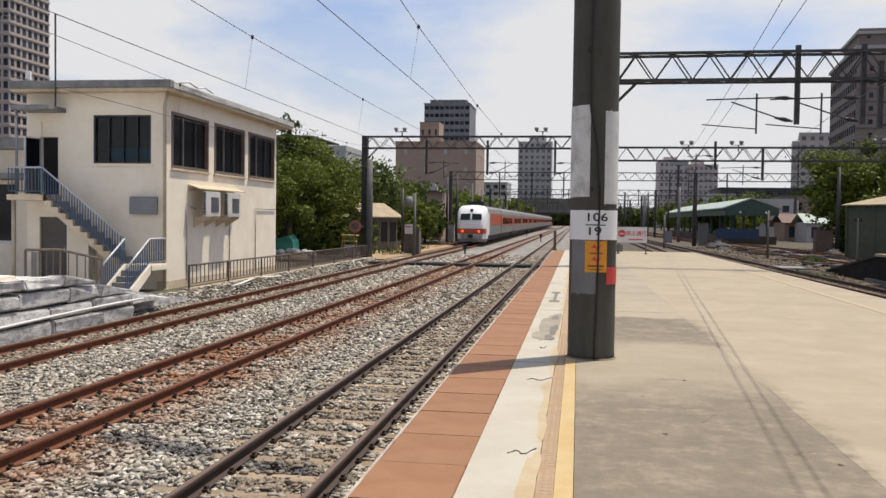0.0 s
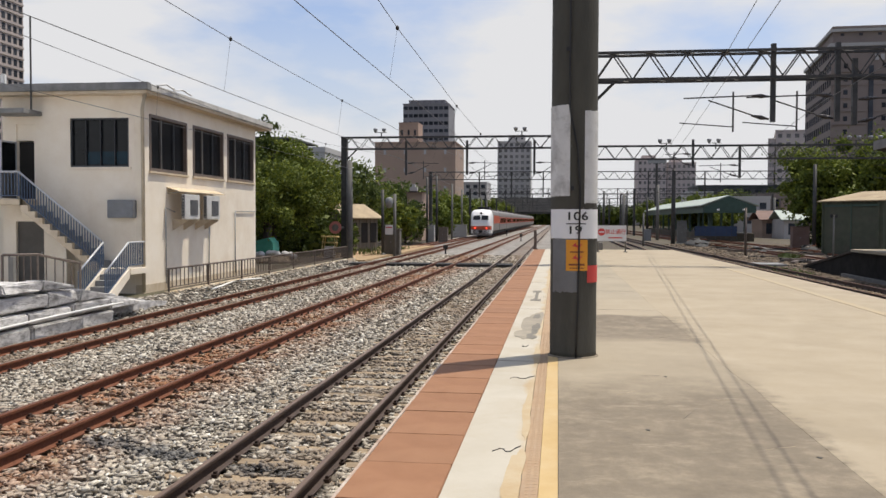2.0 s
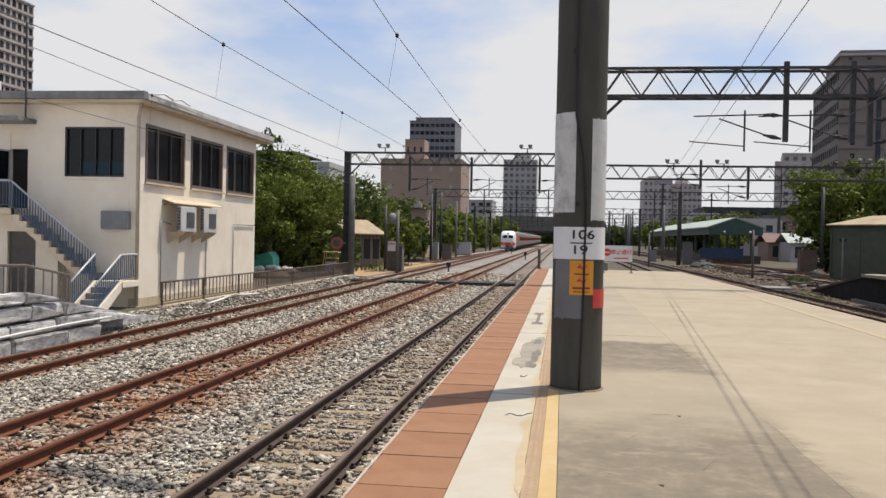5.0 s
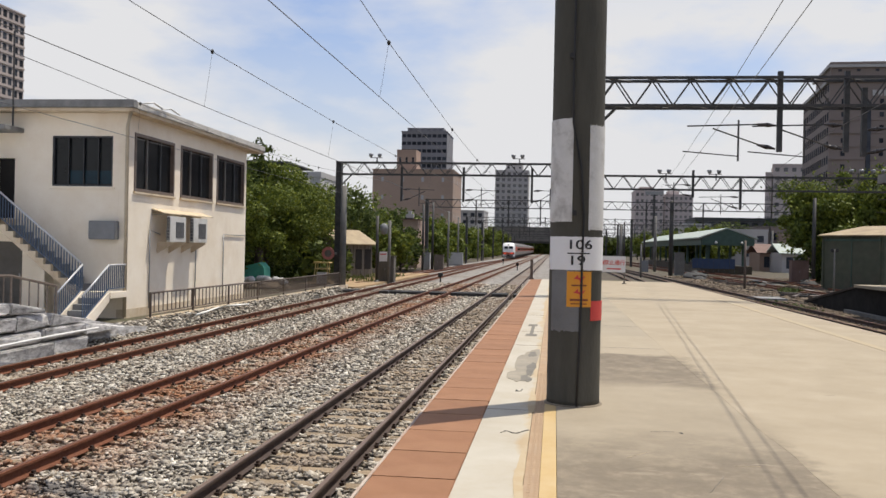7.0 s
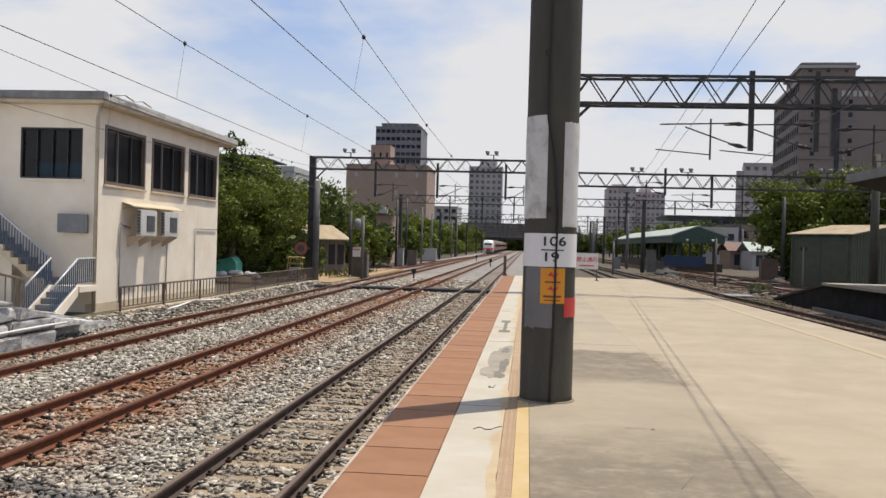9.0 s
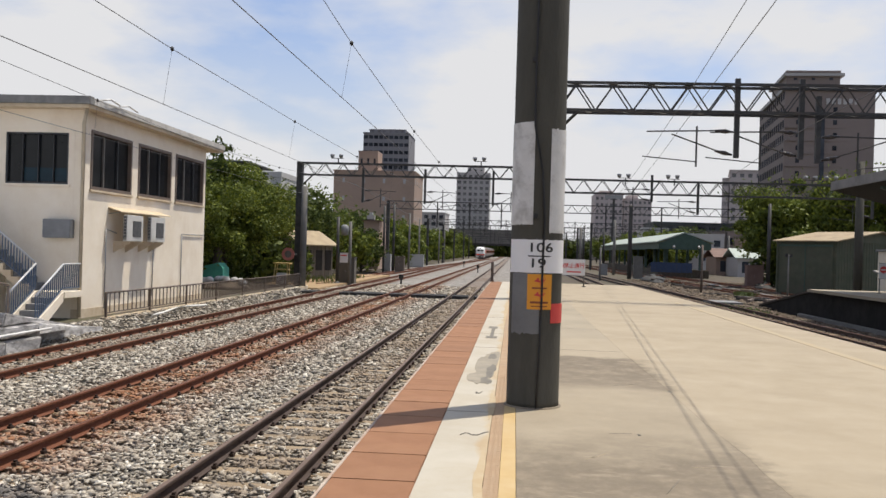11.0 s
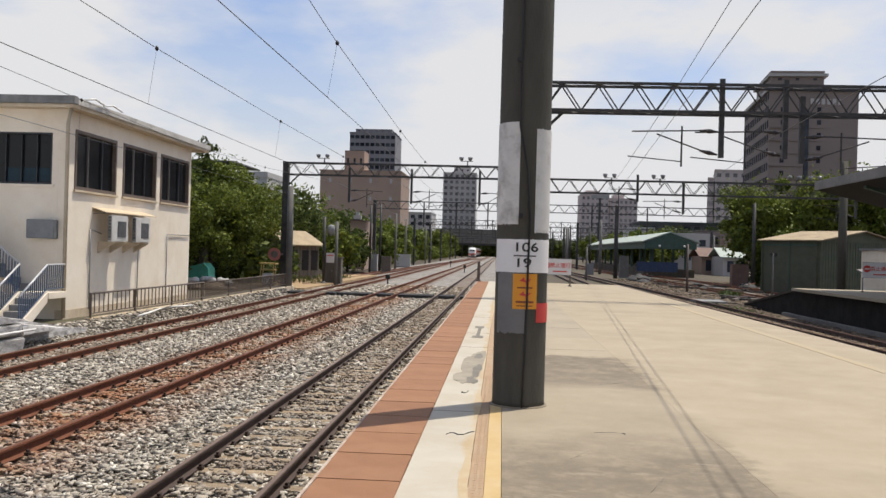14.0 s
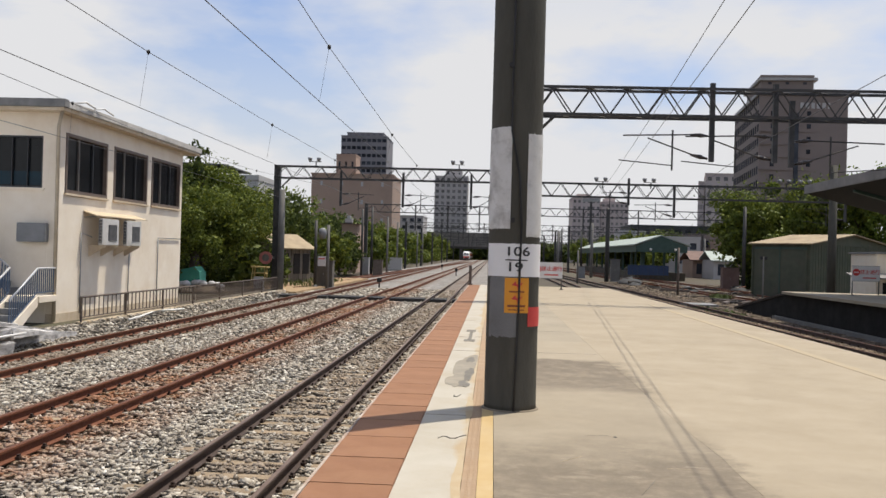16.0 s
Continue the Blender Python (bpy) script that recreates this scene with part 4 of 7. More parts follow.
def build_cabin():
    cab = thing("signal_cabin", Matrix.Identity(4), "two-storey cream signal cabin with a flat grey roof and dark windows", "building")
    X, Y0, Y1, XL, Z0, Z1 = -10.2, 24.7, 34.75, -14.74, 0.1, 6.1
    wins = [(25.16, 3.85, 27.92, 5.6), (28.42, 3.85, 31.2, 5.6), (31.6, 3.85, 34.48, 5.6)]
    bm = B()
    holed(bm, Y0, Y1, 0.36, Z1, wins, lambda a, b, c, d: box(bm, X - 0.24, a, b, X, c, d))
    part("side_wall", bm, M_CREAM, cab, "sunlit cream rendered wall")
    part("plinth", box(B(), X - 0.24, Y0, Z0, X + 0.012, Y1, 0.36), M_CREAMDIRTY, cab, "stained lower wall")
    holes = [(-12.52, 3.95, -10.63, 5.43), (-14.29, 2.97, -13.7, 5.26), (-14.33, 0.3, -13.41, 2.28)]
    bm = B()
    holed(bm, XL, X - 0.243, Z0, Z1, holes, lambda a, b, c, d: box(bm, a, Y0, b, c, Y0 + 0.24, d))
    part("front_wall", bm, M_CREAM, cab, "shaded cream rendered wall")
    part("back_wall", box(B(), XL, Y1 - 0.24, Z0, X - 0.243, Y1, Z1), M_CREAM, cab)
    part("left_wall", box(B(), XL, Y0 + 0.243, Z0, XL + 0.24, Y1 - 0.243, Z1), M_CREAM, cab)
    part("upper_floor", box(B(), XL + 0.243, Y0 + 0.243, 2.75, X - 0.243, Y1 - 0.243, 2.95), M_DARK, cab)
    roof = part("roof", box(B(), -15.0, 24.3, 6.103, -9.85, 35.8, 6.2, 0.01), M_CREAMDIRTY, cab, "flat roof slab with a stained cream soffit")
    part("roof_edge", box(B(), -15.05, 24.24, 6.2, -9.8, 24.5, 6.43, 0.015), M_ROOFEDGE, roof, "weathered dark grey parapet")
    # sunward edge gets a paler tone than the front, sunlight in the colour
    part("roof_edge", box(B(), -10.0, 24.503, 6.2, -9.8, 35.85, 6.40, 0.015), M_FASCIALIT, roof, "weathered grey fascia in a sunlit tone")
    part("roof_edge", box(B(), -15.05, 24.503, 6.2, -14.85, 35.85, 6.40, 0.015), M_ROOFEDGE, roof)
    part("roofing", box(B(), -14.847, 24.503, 6.2, -10.003, 35.5, 6.33), M_ROOFEDGE, roof)
    for a in wins:
        window_x(cab, X, a[0], a[2], a[1], a[3], 2)
    # broad window of the shaded wall
    w = part("window", box(B(), -12.47, Y0 + 0.10, 4.0, -10.68, Y0 + 0.115, 5.38), M_GLASS, cab, "broad dark window in a black frame")
    for a in ((-12.52, 3.95, -10.63, 4.0), (-12.52, 5.38, -10.63, 5.43), (-12.52, 4.0, -12.47, 5.38), (-10.68, 4.0, -10.63, 5.38), (-12.03, 4.0, -12.01, 5.38), (-11.56, 4.0, -11.54, 5.38), (-11.1, 4.0, -11.08, 5.38)):
        part("window_frame", box(B(), a[0], Y0 + 0.02, a[1], a[2], Y0 + 0.16, a[3]), M_FRAMEDARK, w)
    # teal reflection in the glass, laid on as coloured panes
    for x0, x1 in ((-11.99, -11.57), (-11.52, -11.11), (-11.06, -10.7)):
        part("pane", box(B(), x0, Y0 + 0.085, 4.03, x1, Y0 + 0.095, 4.42), M_GLASSREFLECT, w, "lower pane coloured as a bluish reflection")
    part("window_sill", box(B(), -12.6, Y0 - 0.05, 3.87, -10.55, Y0 + 0.05, 3.945, 0.01), M_CREAM, w)
    # doors
    d = part("door", box(B(), -14.29, Y0 + 0.16, 2.97, -13.7, Y0 + 0.2, 4.74), M_DARK, cab, "dark open doorway")
    part("transom", box(B(), -14.29, Y0 + 0.05, 4.76, -13.7, Y0 + 0.1, 5.26), M_CREAM, d, "pale transom panel")
    leaf = part("open_door", box(B(), -14.31, Y0 - 0.75, 2.99, -14.28, Y0 - 0.02, 3.75), M_DOORGREY, cab, "door leaf standing open with a pale frame")
    for a in ((Y0 - 0.8, 2.97, Y0 - 0.75, 4.72), (Y0 - 0.05, 2.97, Y0 - 0.005, 4.72), (Y0 - 0.75, 4.67, Y0 - 0.05, 4.72), (Y0 - 0.75, 3.75, Y0 - 0.05, 3.8)):
        part("door_rail", box(B(), -14.32, a[0], a[1], -14.27, a[2], a[3]), M_RAILPALE, leaf)
    part("door_glass", box(B(), -14.302, Y0 - 0.75, 3.8, -14.29, Y0 - 0.05, 4.67), M_GLASS, leaf)
    d = part("door", box(B(), -14.33, Y0 + 0.1, 0.3, -13.41, Y0 + 0.15, 2.28), M_DOORGREY, cab, "grey steel store door")
    part("door_handle", box(B(), -13.56, Y0 + 0.06, 1.2, -13.52, Y0 + 0.1, 1.34, 0.005), M_GALV, d)
    part("door_canopy", box(B(), -14.66, 23.75, 5.5, -13.42, Y0 - 0.003, 5.64, 0.015), M_ROOFEDGE, cab, "grey concrete canopy over the door")
    part("meter_box", box(B(), -11.21, Y0 - 0.26, 2.40, -10.385, Y0 - 0.003, 2.94, 0.02), M_METER, cab, "grey steel cabinet on the wall")
    part("downpipe", pipe(B(), [(-9.95, 24.42, 6.12), (-10.14, 24.6, 5.7), (-10.14, 24.62, 0.15)], 0.055, 8), M_PIPECREAM, cab, "cream rainwater pipe")
    part("conduit", pipe(B(), [(X + 0.04, 26.2, 0.3), (X + 0.04, 26.2, 2.72), (X + 0.04, 26.9, 2.6)], 0.018, 6), M_GALV, cab)
    part("conduit", pipe(B(), [(X + 0.04, 32.3, 0.3), (X + 0.04, 32.3, 2.68), (X + 0.04, 34.6, 2.68)], 0.02, 6), M_GALV, cab)
    part("conduit", pipe(B(), [(X + 0.04, 29.7, 0.5), (X + 0.04, 29.75, 2.3)], 0.02, 6), M_GALV, cab)
    part("cable_hook", pipe(B(), [(-9.9, 25.0, 6.42), (-9.7, 25.3, 6.5), (-9.75, 26.0, 6.44)], 0.03, 6), M_PVC, cab)
    part("cable_hook", pipe(B(), [(-9.82, 26.1, 6.42), (-9.7, 26.5, 6.5), (-9.72, 27.2, 6.42)], 0.025, 6), M_PVC, cab)
    part("aerial_mast", tube(B(), (-13.5, 24.25, 5.64), (-13.5, 24.25, 8.42), 0.03, 6), M_STEEL, cab, "thin steel mast")
    part("floodlight", box(B(), -14.55, 24.3, 6.43, -14.4, 24.45, 6.75, 0.03), M_PVC, cab, "small white lamp on the roof")
    rebase(cab, -12.5, 29.7, 0.1)
    # air conditioners
    for k, (y0, y1) in enumerate(((26.62, 27.82), (28.42, 29.6))):
        ac = thing("air_conditioner", Matrix.Identity(4), "off-white air conditioner on wall brackets with a dark fan grille", "air conditioner", "air conditioners on the cabin wall")
        part("casing", box(B(), X + 0.37, y0, 2.36, X + 0.5, y1, 3.18, 0.02), M_ACWHITE, ac)
        part("fan_grille", box(B(), X + 0.498, y0 + 0.42, 2.5, X + 0.515, y0 + 1.02, 3.0, 0.004), M_GRILLE, ac, "dark fan grille")
        part("side_grille", box(B(), X + 0.385, y0 - 0.012, 2.42, X + 0.485, y0 + 0.002, 3.14), M_GRILLE, ac, "dark louvred side")
        for s in range(7):
            part("louvre", box(B(), X + 0.385, y0 - 0.02, 2.45 + s * 0.1, X + 0.485, y0 - 0.012, 2.465 + s * 0.1), M_ACWHITE, ac)
        for y in (y0 + 0.15, y1 - 0.2):
            part("bracket", prism(B(), [(X + 0.002, 2.355), (X + 0.52, 2.355), (X + 0.52, 2.31), (X + 0.002, 2.0)], "y", y, y + 0.05), M_CREAMDIRTY, ac)
        rebase(ac, X, y0, 2.05)
    aw = thing("awning", Matrix.Identity(4), "thin weathered sheet awning over the air conditioners", "awning")
    part("sheet", prism(B(), [(X + 0.002, 3.4), (X + 0.002, 3.37), (X + 0.42, 3.24), (X + 0.42, 3.27)], "y", 26.35, 30.3), M_TANROOF0, aw)
    part("strut", tube(B(), (X + 0.01, 26.42, 3.2), (X + 0.4, 26.42, 3.235), 0.015, 6), M_GALV, aw)
    rebase(aw, X, 26.4, 3.25)


def build_stair():
    st = thing("outside_stair", Matrix.Identity(4), "concrete outside stair with blue-grey railings up to the cabin door", "stairs")
    YA, YB = 23.72, 24.66
    n = 11
    x0, z0, x1, z1 = -13.55, 2.95, -10.98, 0.92
    dx, dz = (x1 - x0) / n, (z1 - z0) / n
    part("landing", box(B(), -14.74, YA - 0.05, 2.78, x0, YB, 2.95, 0.01), M_CREAMDIRTY, st, "cream landing slab")
    pts = [(x0, z0 - 0.32)]
    pts += [(x0, z0)]
    for i in range(n):
        pts += [(x0 + dx * (i + 1) - dx, z0 + dz * (i + 1)), (x0 + dx * (i + 1), z0 + dz * (i + 1))]
    pts += [(x1, z1 - 0.32)]
    part("stringer", prism(B(), pts, "y", YA, YA + 0.12), M_CREAMDIRTY, st, "saw-toothed stained cream stringer")
    for i in range(n):
        part("step", box(B(), x0 + dx * i - 0.02, YA + 0.123, z0 + dz * (i + 1) - 0.19, x0 + dx * (i + 1) + 0.02, YB, z0 + dz * (i + 1), 0.008), M_STEP, st)
    part("landing", box(B(), x1 + 0.023, YA - 0.1, 0.74, -10.05, YB, 0.92, 0.01), M_CREAM, st, "cream half landing")
    m = 5
    for i in range(m):
        z = 0.92 - 0.16 * (i + 1)
        part("step", box(B(), -10.86, YA - 0.1 - 0.27 * (i + 1), z - 0.16, -10.17, YA - 0.103 - 0.27 * i, z, 0.008), M_STEP, st)
    for xa in (-10.95, -10.165):
        part("stringer", prism(B(), [(YA - 0.103, 0.92), (YA - 0.1 - 0.27 * m, 0.2), (YA - 0.1 - 0.27 * m, 0.12), (YA - 0.95, 0.12), (YA - 0.103, 0.66)], "x", xa, xa + 0.085), M_CREAM, st)
    rail = (M_RAILPALE, M_BLUERAIL)
    railing(None, (-14.7, YA, 2.95), (-13.6, YA, 2.95), 0.81, 0.11, 0.018, st, rail)
    railing(None, (-13.58, YA, 2.95), (-11.0, YA, 0.92), 0.8, 0.11, 0.018, st, rail)
    railing(None, (-10.9, YA - 0.1, 0.92), (-10.9, YA - 0.1 - 0.27 * m, 0.12), 0.76, 0.12, 0.018, st, rail)
    railing(None, (-10.12, YA - 0.1, 0.92), (-10.12, YA - 0.1 - 0.27 * m, 0.12), 0.76, 0.12, 0.018, st, rail)
    railing(None, (-10.12, YA - 0.08, 0.92), (-10.12, YB - 0.05, 0.92), 0.76, 0.11, 0.018, st, rail)
    part("store_wall", box(B(), -12.55, YA + 0.5, 0.1, -12.4, YB, 1.5), M_CREAM, st, "cream wall under the stair")
    part("post", tube(B(), (-14.62, YA + 0.12, 0.1), (-14.62, YA + 0.12, 2.777), 0.06, 8), M_PIPECREAM, st)
    part("canopy_post", tube(B(), (-14.5, YA + 0.1, 2.95), (-14.5, YA + 0.1, 5.5), 0.04, 8), M_METER, st)
    rebase(st, -12.7, 24.2, 0.12)


def build_left_side():
    # fence beside the cabin
    f = thing("fence", Matrix.Identity(4), "brown steel fence with thin uprights along the track", "fence")
    f0 = part("kerb", box(B(), -9.72, 25.0, -0.5, -9.5, 50, 0.13, 0.02), M_CREAMDIRTY, f, "low concrete kerb")
    railing(None, (-9.6, 25.1, 0.12), (-9.5, 34.6, 0.12), 0.72, 0.3, 0.018, f, (M_BROWNRAIL, M_BROWNRAIL), 0.14)
    railing(None, (-9.5, 34.8, 0.12), (-9.6, 48.3, 0.12), 0.72, 0.13, 0.014, f, (M_BROWNRAIL, M_BROWNRAIL), 0.14)
    for y in (25.1, 28.2, 31.4, 34.6, 38, 41.5, 45, 48.3):
        part("post", box(B(), -9.6, y - 0.02, -0.1, -9.54, y + 0.02, 0.84), M_BROWNRAIL, f)
    rebase(f, -9.6, 30, 0.1)
    lp = thing("loose_pipe", Matrix.Identity(4), "cream plastic pipe lying bent on the ballast", "pipe")
    part("pipe", pipe(B(), [(-9.05, 27.2, 0.06), (-9.0, 28.0, 0.12), (-9.1, 29.2, 0.16), (-9.15, 30.4, 0.15), (-8.95, 31.8, 0.12)], 0.035, 8), M_PVC, lp)
    part("pipe", pipe(B(), [(-9.2, 28.6, 0.12), (-9.2, 30.0, 0.18), (-9.25, 31.0, 0.14)], 0.025, 8), M_PIPECREAM, lp)
    rebase(lp, -9.1, 29.2, 0.08)
    # old stone platform, its courses of whitewashed blocks
    pl = thing("old_platform", Matrix.Identity(4), "old low platform faced with whitewashed cracked stone blocks", "platform")
    prof = lambda y: 1.1 if y < 16.6 else max(0.1, 1.1 - (y - 16.6) * 0.175)
    part("fill", prism(B(), [(2, -0.6), (23.5, -0.6), (23.5, 0.02), (22.6, 0.1), (16.6, 1.04), (2, 1.04)], "x", -30, -8.9), M_MASON, pl, "grey cracked concrete top")
    rnd = random.Random(8)
    for z0, z1 in ((-0.35, 0.16), (0.16, 0.46), (0.46, 0.80), (0.80, 1.1)):
        y = 2.0 + rnd.uniform(0, 0.5)
        while y < (22.4 if z0 > 0 else 19.6):
            L = rnd.uniform(0.9, 2.6)
            top0, top1 = min(z1, prof(y)), min(z1, prof(y + L))
            if top0 - z0 < 0.08:
                break
            while L > 0.3 and prof(y + L) < z0 + 0.06:
                L -= 0.1
            top1 = min(z1, prof(y + L))
            off = rnd.uniform(-0.03, 0.03) + {1.1: 0.03}.get(z1, 0.0)
            bm = prism(B(), [(y, z0 + 0.02), (y + L - 0.03, z0 + 0.02 + rnd.uniform(-0.01, 0.03)), (y + L - 0.03, max(z0 + 0.06, top1 - 0.02)), (y, top0 - 0.02)], "x", -8.95, -8.5 + off)
            for v in bm.verts:
                v.co += Vector((rnd.uniform(-0.05, 0.05), rnd.uniform(-0.03, 0.03), rnd.uniform(-0.03, 0.03)))
            bmesh.ops.bevel(bm, geom=list(bm.edges), offset=0.035, segments=2, affect="EDGES")
            part("stone_block", bm, M_MASON, pl)
            y += L
    pts = [(-8.33, 9 + i * 0.9, 0.02 + 0.30 * math.sin(min(1.0, i / 11) * 1.5)) for i in range(13)]
    part("white_pipe", pipe(B(), pts, 0.028, 8), M_PVC, pl, "white plastic pipe along the wall")
    part("kerb_panel", box(B(), -8.98, 4, 1.045, -8.6, 15.2, 1.16, 0.01), M_CREAM, pl, "pale edge slab")
    part("blue_plate", box(B(), -8.596, 14.0, 1.05, -8.585, 14.35, 1.15), M_BLUEPLATE, pl, "small blue number plate")
    rebase(pl, -8.7, 12, -0.4)
    g = thing("guard_rail", Matrix.Identity(4), "brown tubular guard rail on the old platform", "railing")
    P = [(-11.64, 20.0, 0.49), (-11.0, 20.5, 0.49), (-10.41, 21.5, 0.22)]
    part("top_rail", pipe(B(), [(p[0], p[1], p[2] + 0.96) for p in P], 0.035, 8), M_BROWNRAIL, g)
    for a, b in zip(P, P[1:]):
        n = 5
        for i in range(n):
            q = Vector(a).lerp(Vector(b), i / n)
            part("upright", tube(B(), q - Vector((0, 0, 0.05)), q + Vector((0, 0, 0.96)), 0.02 if i else 0.035, 6), M_BROWNRAIL, g)
    part("end_post", box(B(), -11.5, 20.02, 0.4, -11.36, 20.16, 1.4, 0.01), M_CONCPOST, g)
    part("end_upright", tube(B(), Vector(P[-1]) - Vector((0, 0, 0.05)), Vector(P[-1]) + Vector((0, 0, 0.96)), 0.035, 6), M_BROWNRAIL, g)
    rebase(g, -11.0, 20.5, 0.49)
    # neighbouring house
    h = thing("house", Matrix.Identity(4), "low cream house with a grey eave and a white window", "building")
    bm = B()
    holed(bm, -34, -16.4, 0, 4.6, [(-19.4, 1.4, -17.4, 3.4), (-24, 1.4, -21, 3.4)], lambda a, b, c, d: box(bm, a, 28, b, c, 28.25, d))
    part("front_wall", bm, M_CREAM, h)
    part("side_wall", box(B(), -16.65, 28.253, 0, -16.4, 40, 4.6), M_CREAM, h)
    part("roof", box(B(), -34.5, 27.5, 4.603, -16.0, 40.5, 5.0, 0.02), M_ROOFEDGE, h, "grey roof slab")
    part("eave", box(B(), -34.5, 26.9, 3.55, -16.2, 27.997, 3.75, 0.02), M_ROOFEDGE, h, "grey concrete eave")
    for a in ((-19.4, -17.4), (-24, -21)):
        w = part("window", box(B(), a[0], 28.1, 1.4, a[1], 28.12, 3.4), M_GLASS, h)
        part("window_frame", box(B(), a[0] - 0.05, 27.96, 1.32, a[1] + 0.05, 28.0, 1.4), M_SIGNWHITE, w)
    rebase(h, -25, 34, 0)


M_BLUEPLATE = surf("blue_enamel", [(0.03, 0.09, 0.3), (0.05, 0.12, 0.36)], 4, 0.4)


# ---- overhead line ----
def cantilever(parent, x, y, z, reach, drop, top=0.47):
    """A dropper post with two insulators and a hinged arm that reaches to -x (or +x)."""
    part("drop_post", box(B(), x - 0.06, y - 0.06, z - drop, x + 0.065, y + 0.06, z + top), M_STEEL, parent)
    s = 1 if reach > 0 else -1
    e = abs(reach)
    P = lambda d, h: (x + s * d, y, z - drop + h)
    for h, k in ((0.68, 0.03), (0.08, 0.10)):
        bm = tube(B(), P(0.1, h), P(0.55, h + k), 0.03, 8)
        tube(bm, P(0.17, h + k * 0.15), P(0.3, h + k * 0.45), 0.035, 10, 0.062)
        tube(bm, P(0.3, h + k * 0.45), P(0.48, h + k * 0.85), 0.062, 10, 0.035)
        part("insulator", bm, M_INSUL, parent, "dark ribbed insulator")
    part("top_tube", tube(B(), P(0.5, 0.71), P(e, 0.66), 0.02, 6), M_STEEL, parent)
    part("strut", tube(B(), P(0.5, 0.18), P(e * 0.72, 0.60), 0.02, 6), M_STEEL, parent)
    part("hanger", tube(B(), P(1.02, 0.82), P(1.02, -0.25), 0.025, 6), M_STEEL, parent)
    part("register_arm", tube(B(), P(1.02, -0.12), P(e + 0.1, 0.0), 0.016, 6), M_STEEL, parent)


M_INSUL = surf("insulator", [(0.03, 0.022, 0.02), (0.05, 0.04, 0.035)], 5, 0.3)


def gantry(label, y, x0, x1, zb, zt, posts, bay, depth=0.5, detailed=True, knee=True, posts_r=0.16):
    g = thing("overhead_gantry", Matrix.Identity(4), label, "gantry", "overhead line gantries")
    for s in (-1, 1):
        for z in (zb, zt):
            part("chord", box(B(), x0, y + s * depth / 2 - 0.035, z - 0.035, x1, y + s * depth / 2 + 0.035, z + 0.035), M_STEEL, g)
    n = round((x1 - x0) / bay)
    L = Vector((bay / 2, 0, zt - zb))
    if detailed:
        up = part("brace", tube(B(), (0, 0, 0), L, 0.02, 5), M_STEEL, g)
        up.matrix_basis = Matrix.Translation((x0, y - depth / 2, zb))
        dn = None
        for s in (-1, 1):
            for i in range(n):
                x = x0 + i * bay
                if s > 0 or i:
                    same(up, Matrix.Translation((x, y + s * depth / 2, zb)), g)
                m = Matrix.Translation((x + bay / 2, y + s * depth / 2, zt))
                if dn is None:
                    dn = part("brace", tube(B(), (0, 0, 0), (bay / 2, 0, zb - zt), 0.02, 5), M_STEEL, g)
                    dn.matrix_basis = m
                else:
                    same(dn, m, g)
        lace = B()
        for i in range(n):
            x = x0 + i * bay
            for z in (zb, zt):
                tube(lace, (x, y - depth / 2, z), (x + bay, y + depth / 2, z), 0.014, 4)
        tagged(part("lacing", lace, M_STEEL, g), kind="stuff")
    else:
        bm = B()
        for i in range(n):
            x = x0 + i * bay
            tube(bm, (x, y, zb), (x + bay / 2, y, zt), 0.03, 4)
            tube(bm, (x + bay / 2, y, zt), (x + bay, y, zb), 0.03, 4)
        tagged(part("lacing", bm, M_STEEL, g), kind="stuff")
    for x in posts:
        part("post", box(B(), x - posts_r, y - 0.2, -0.3, x + posts_r, y + 0.2, zt + 0.05), M_STEEL, g)
        if knee:
            for s in (-1, 1):
                if x0 - 0.3 < x + s * 0.8 < x1 + 0.3:
                    part("knee_brace", tube(B(), (x, y, zb - 0.75), (x + s * 0.75, y, zb), 0.045, 6), M_STEEL, g)
    rebase(g, posts[0], y, -0.3)
    return g


def floodlamp(x, y, z):
    fl = thing("floodlight_pair", Matrix.Translation((x, y, z)), "pair of small floodlights on a bracket", "floodlight", "floodlights on the gantry")
    part("bracket", box(B(), -0.03, -0.03, 0, 0.03, 0.03, 0.35), M_STEEL, fl)
    part("crossbar", tube(B(), (-0.4, 0, 0.35), (0.3, 0, 0.35), 0.02, 6), M_STEEL, fl)
    for dx in (-0.35, 0.15):
        part("lamp", lathe(B(), [(0.03, 0.36), (0.10, 0.42), (0.13, 0.56), (0.10, 0.58)], 10, dx, 0), M_GALV, fl, "pale lamp head")


def wire(label, pts, r=0.008, drops=()):
    w = thing("overhead_wire", Matrix.Identity(4), label, "overhead wire", "overhead wires")
    for a, b in zip(pts, pts[1:]):
        part("wire_span", tube(B(), a, b, r, 6), M_WIRE, w)
    for p, q in drops:
        part("dropper", tube(B(), p, q, 0.0024, 4), M_WIRE, w)
        part("clamp", lathe(B(), [(0.01, -0.04), (0.03, -0.015), (0.03, 0.015), (0.01, 0.04)], 8), M_CABLE, w).matrix_basis = Matrix.Translation(p)
    rebase(w, *pts[0])
    return w


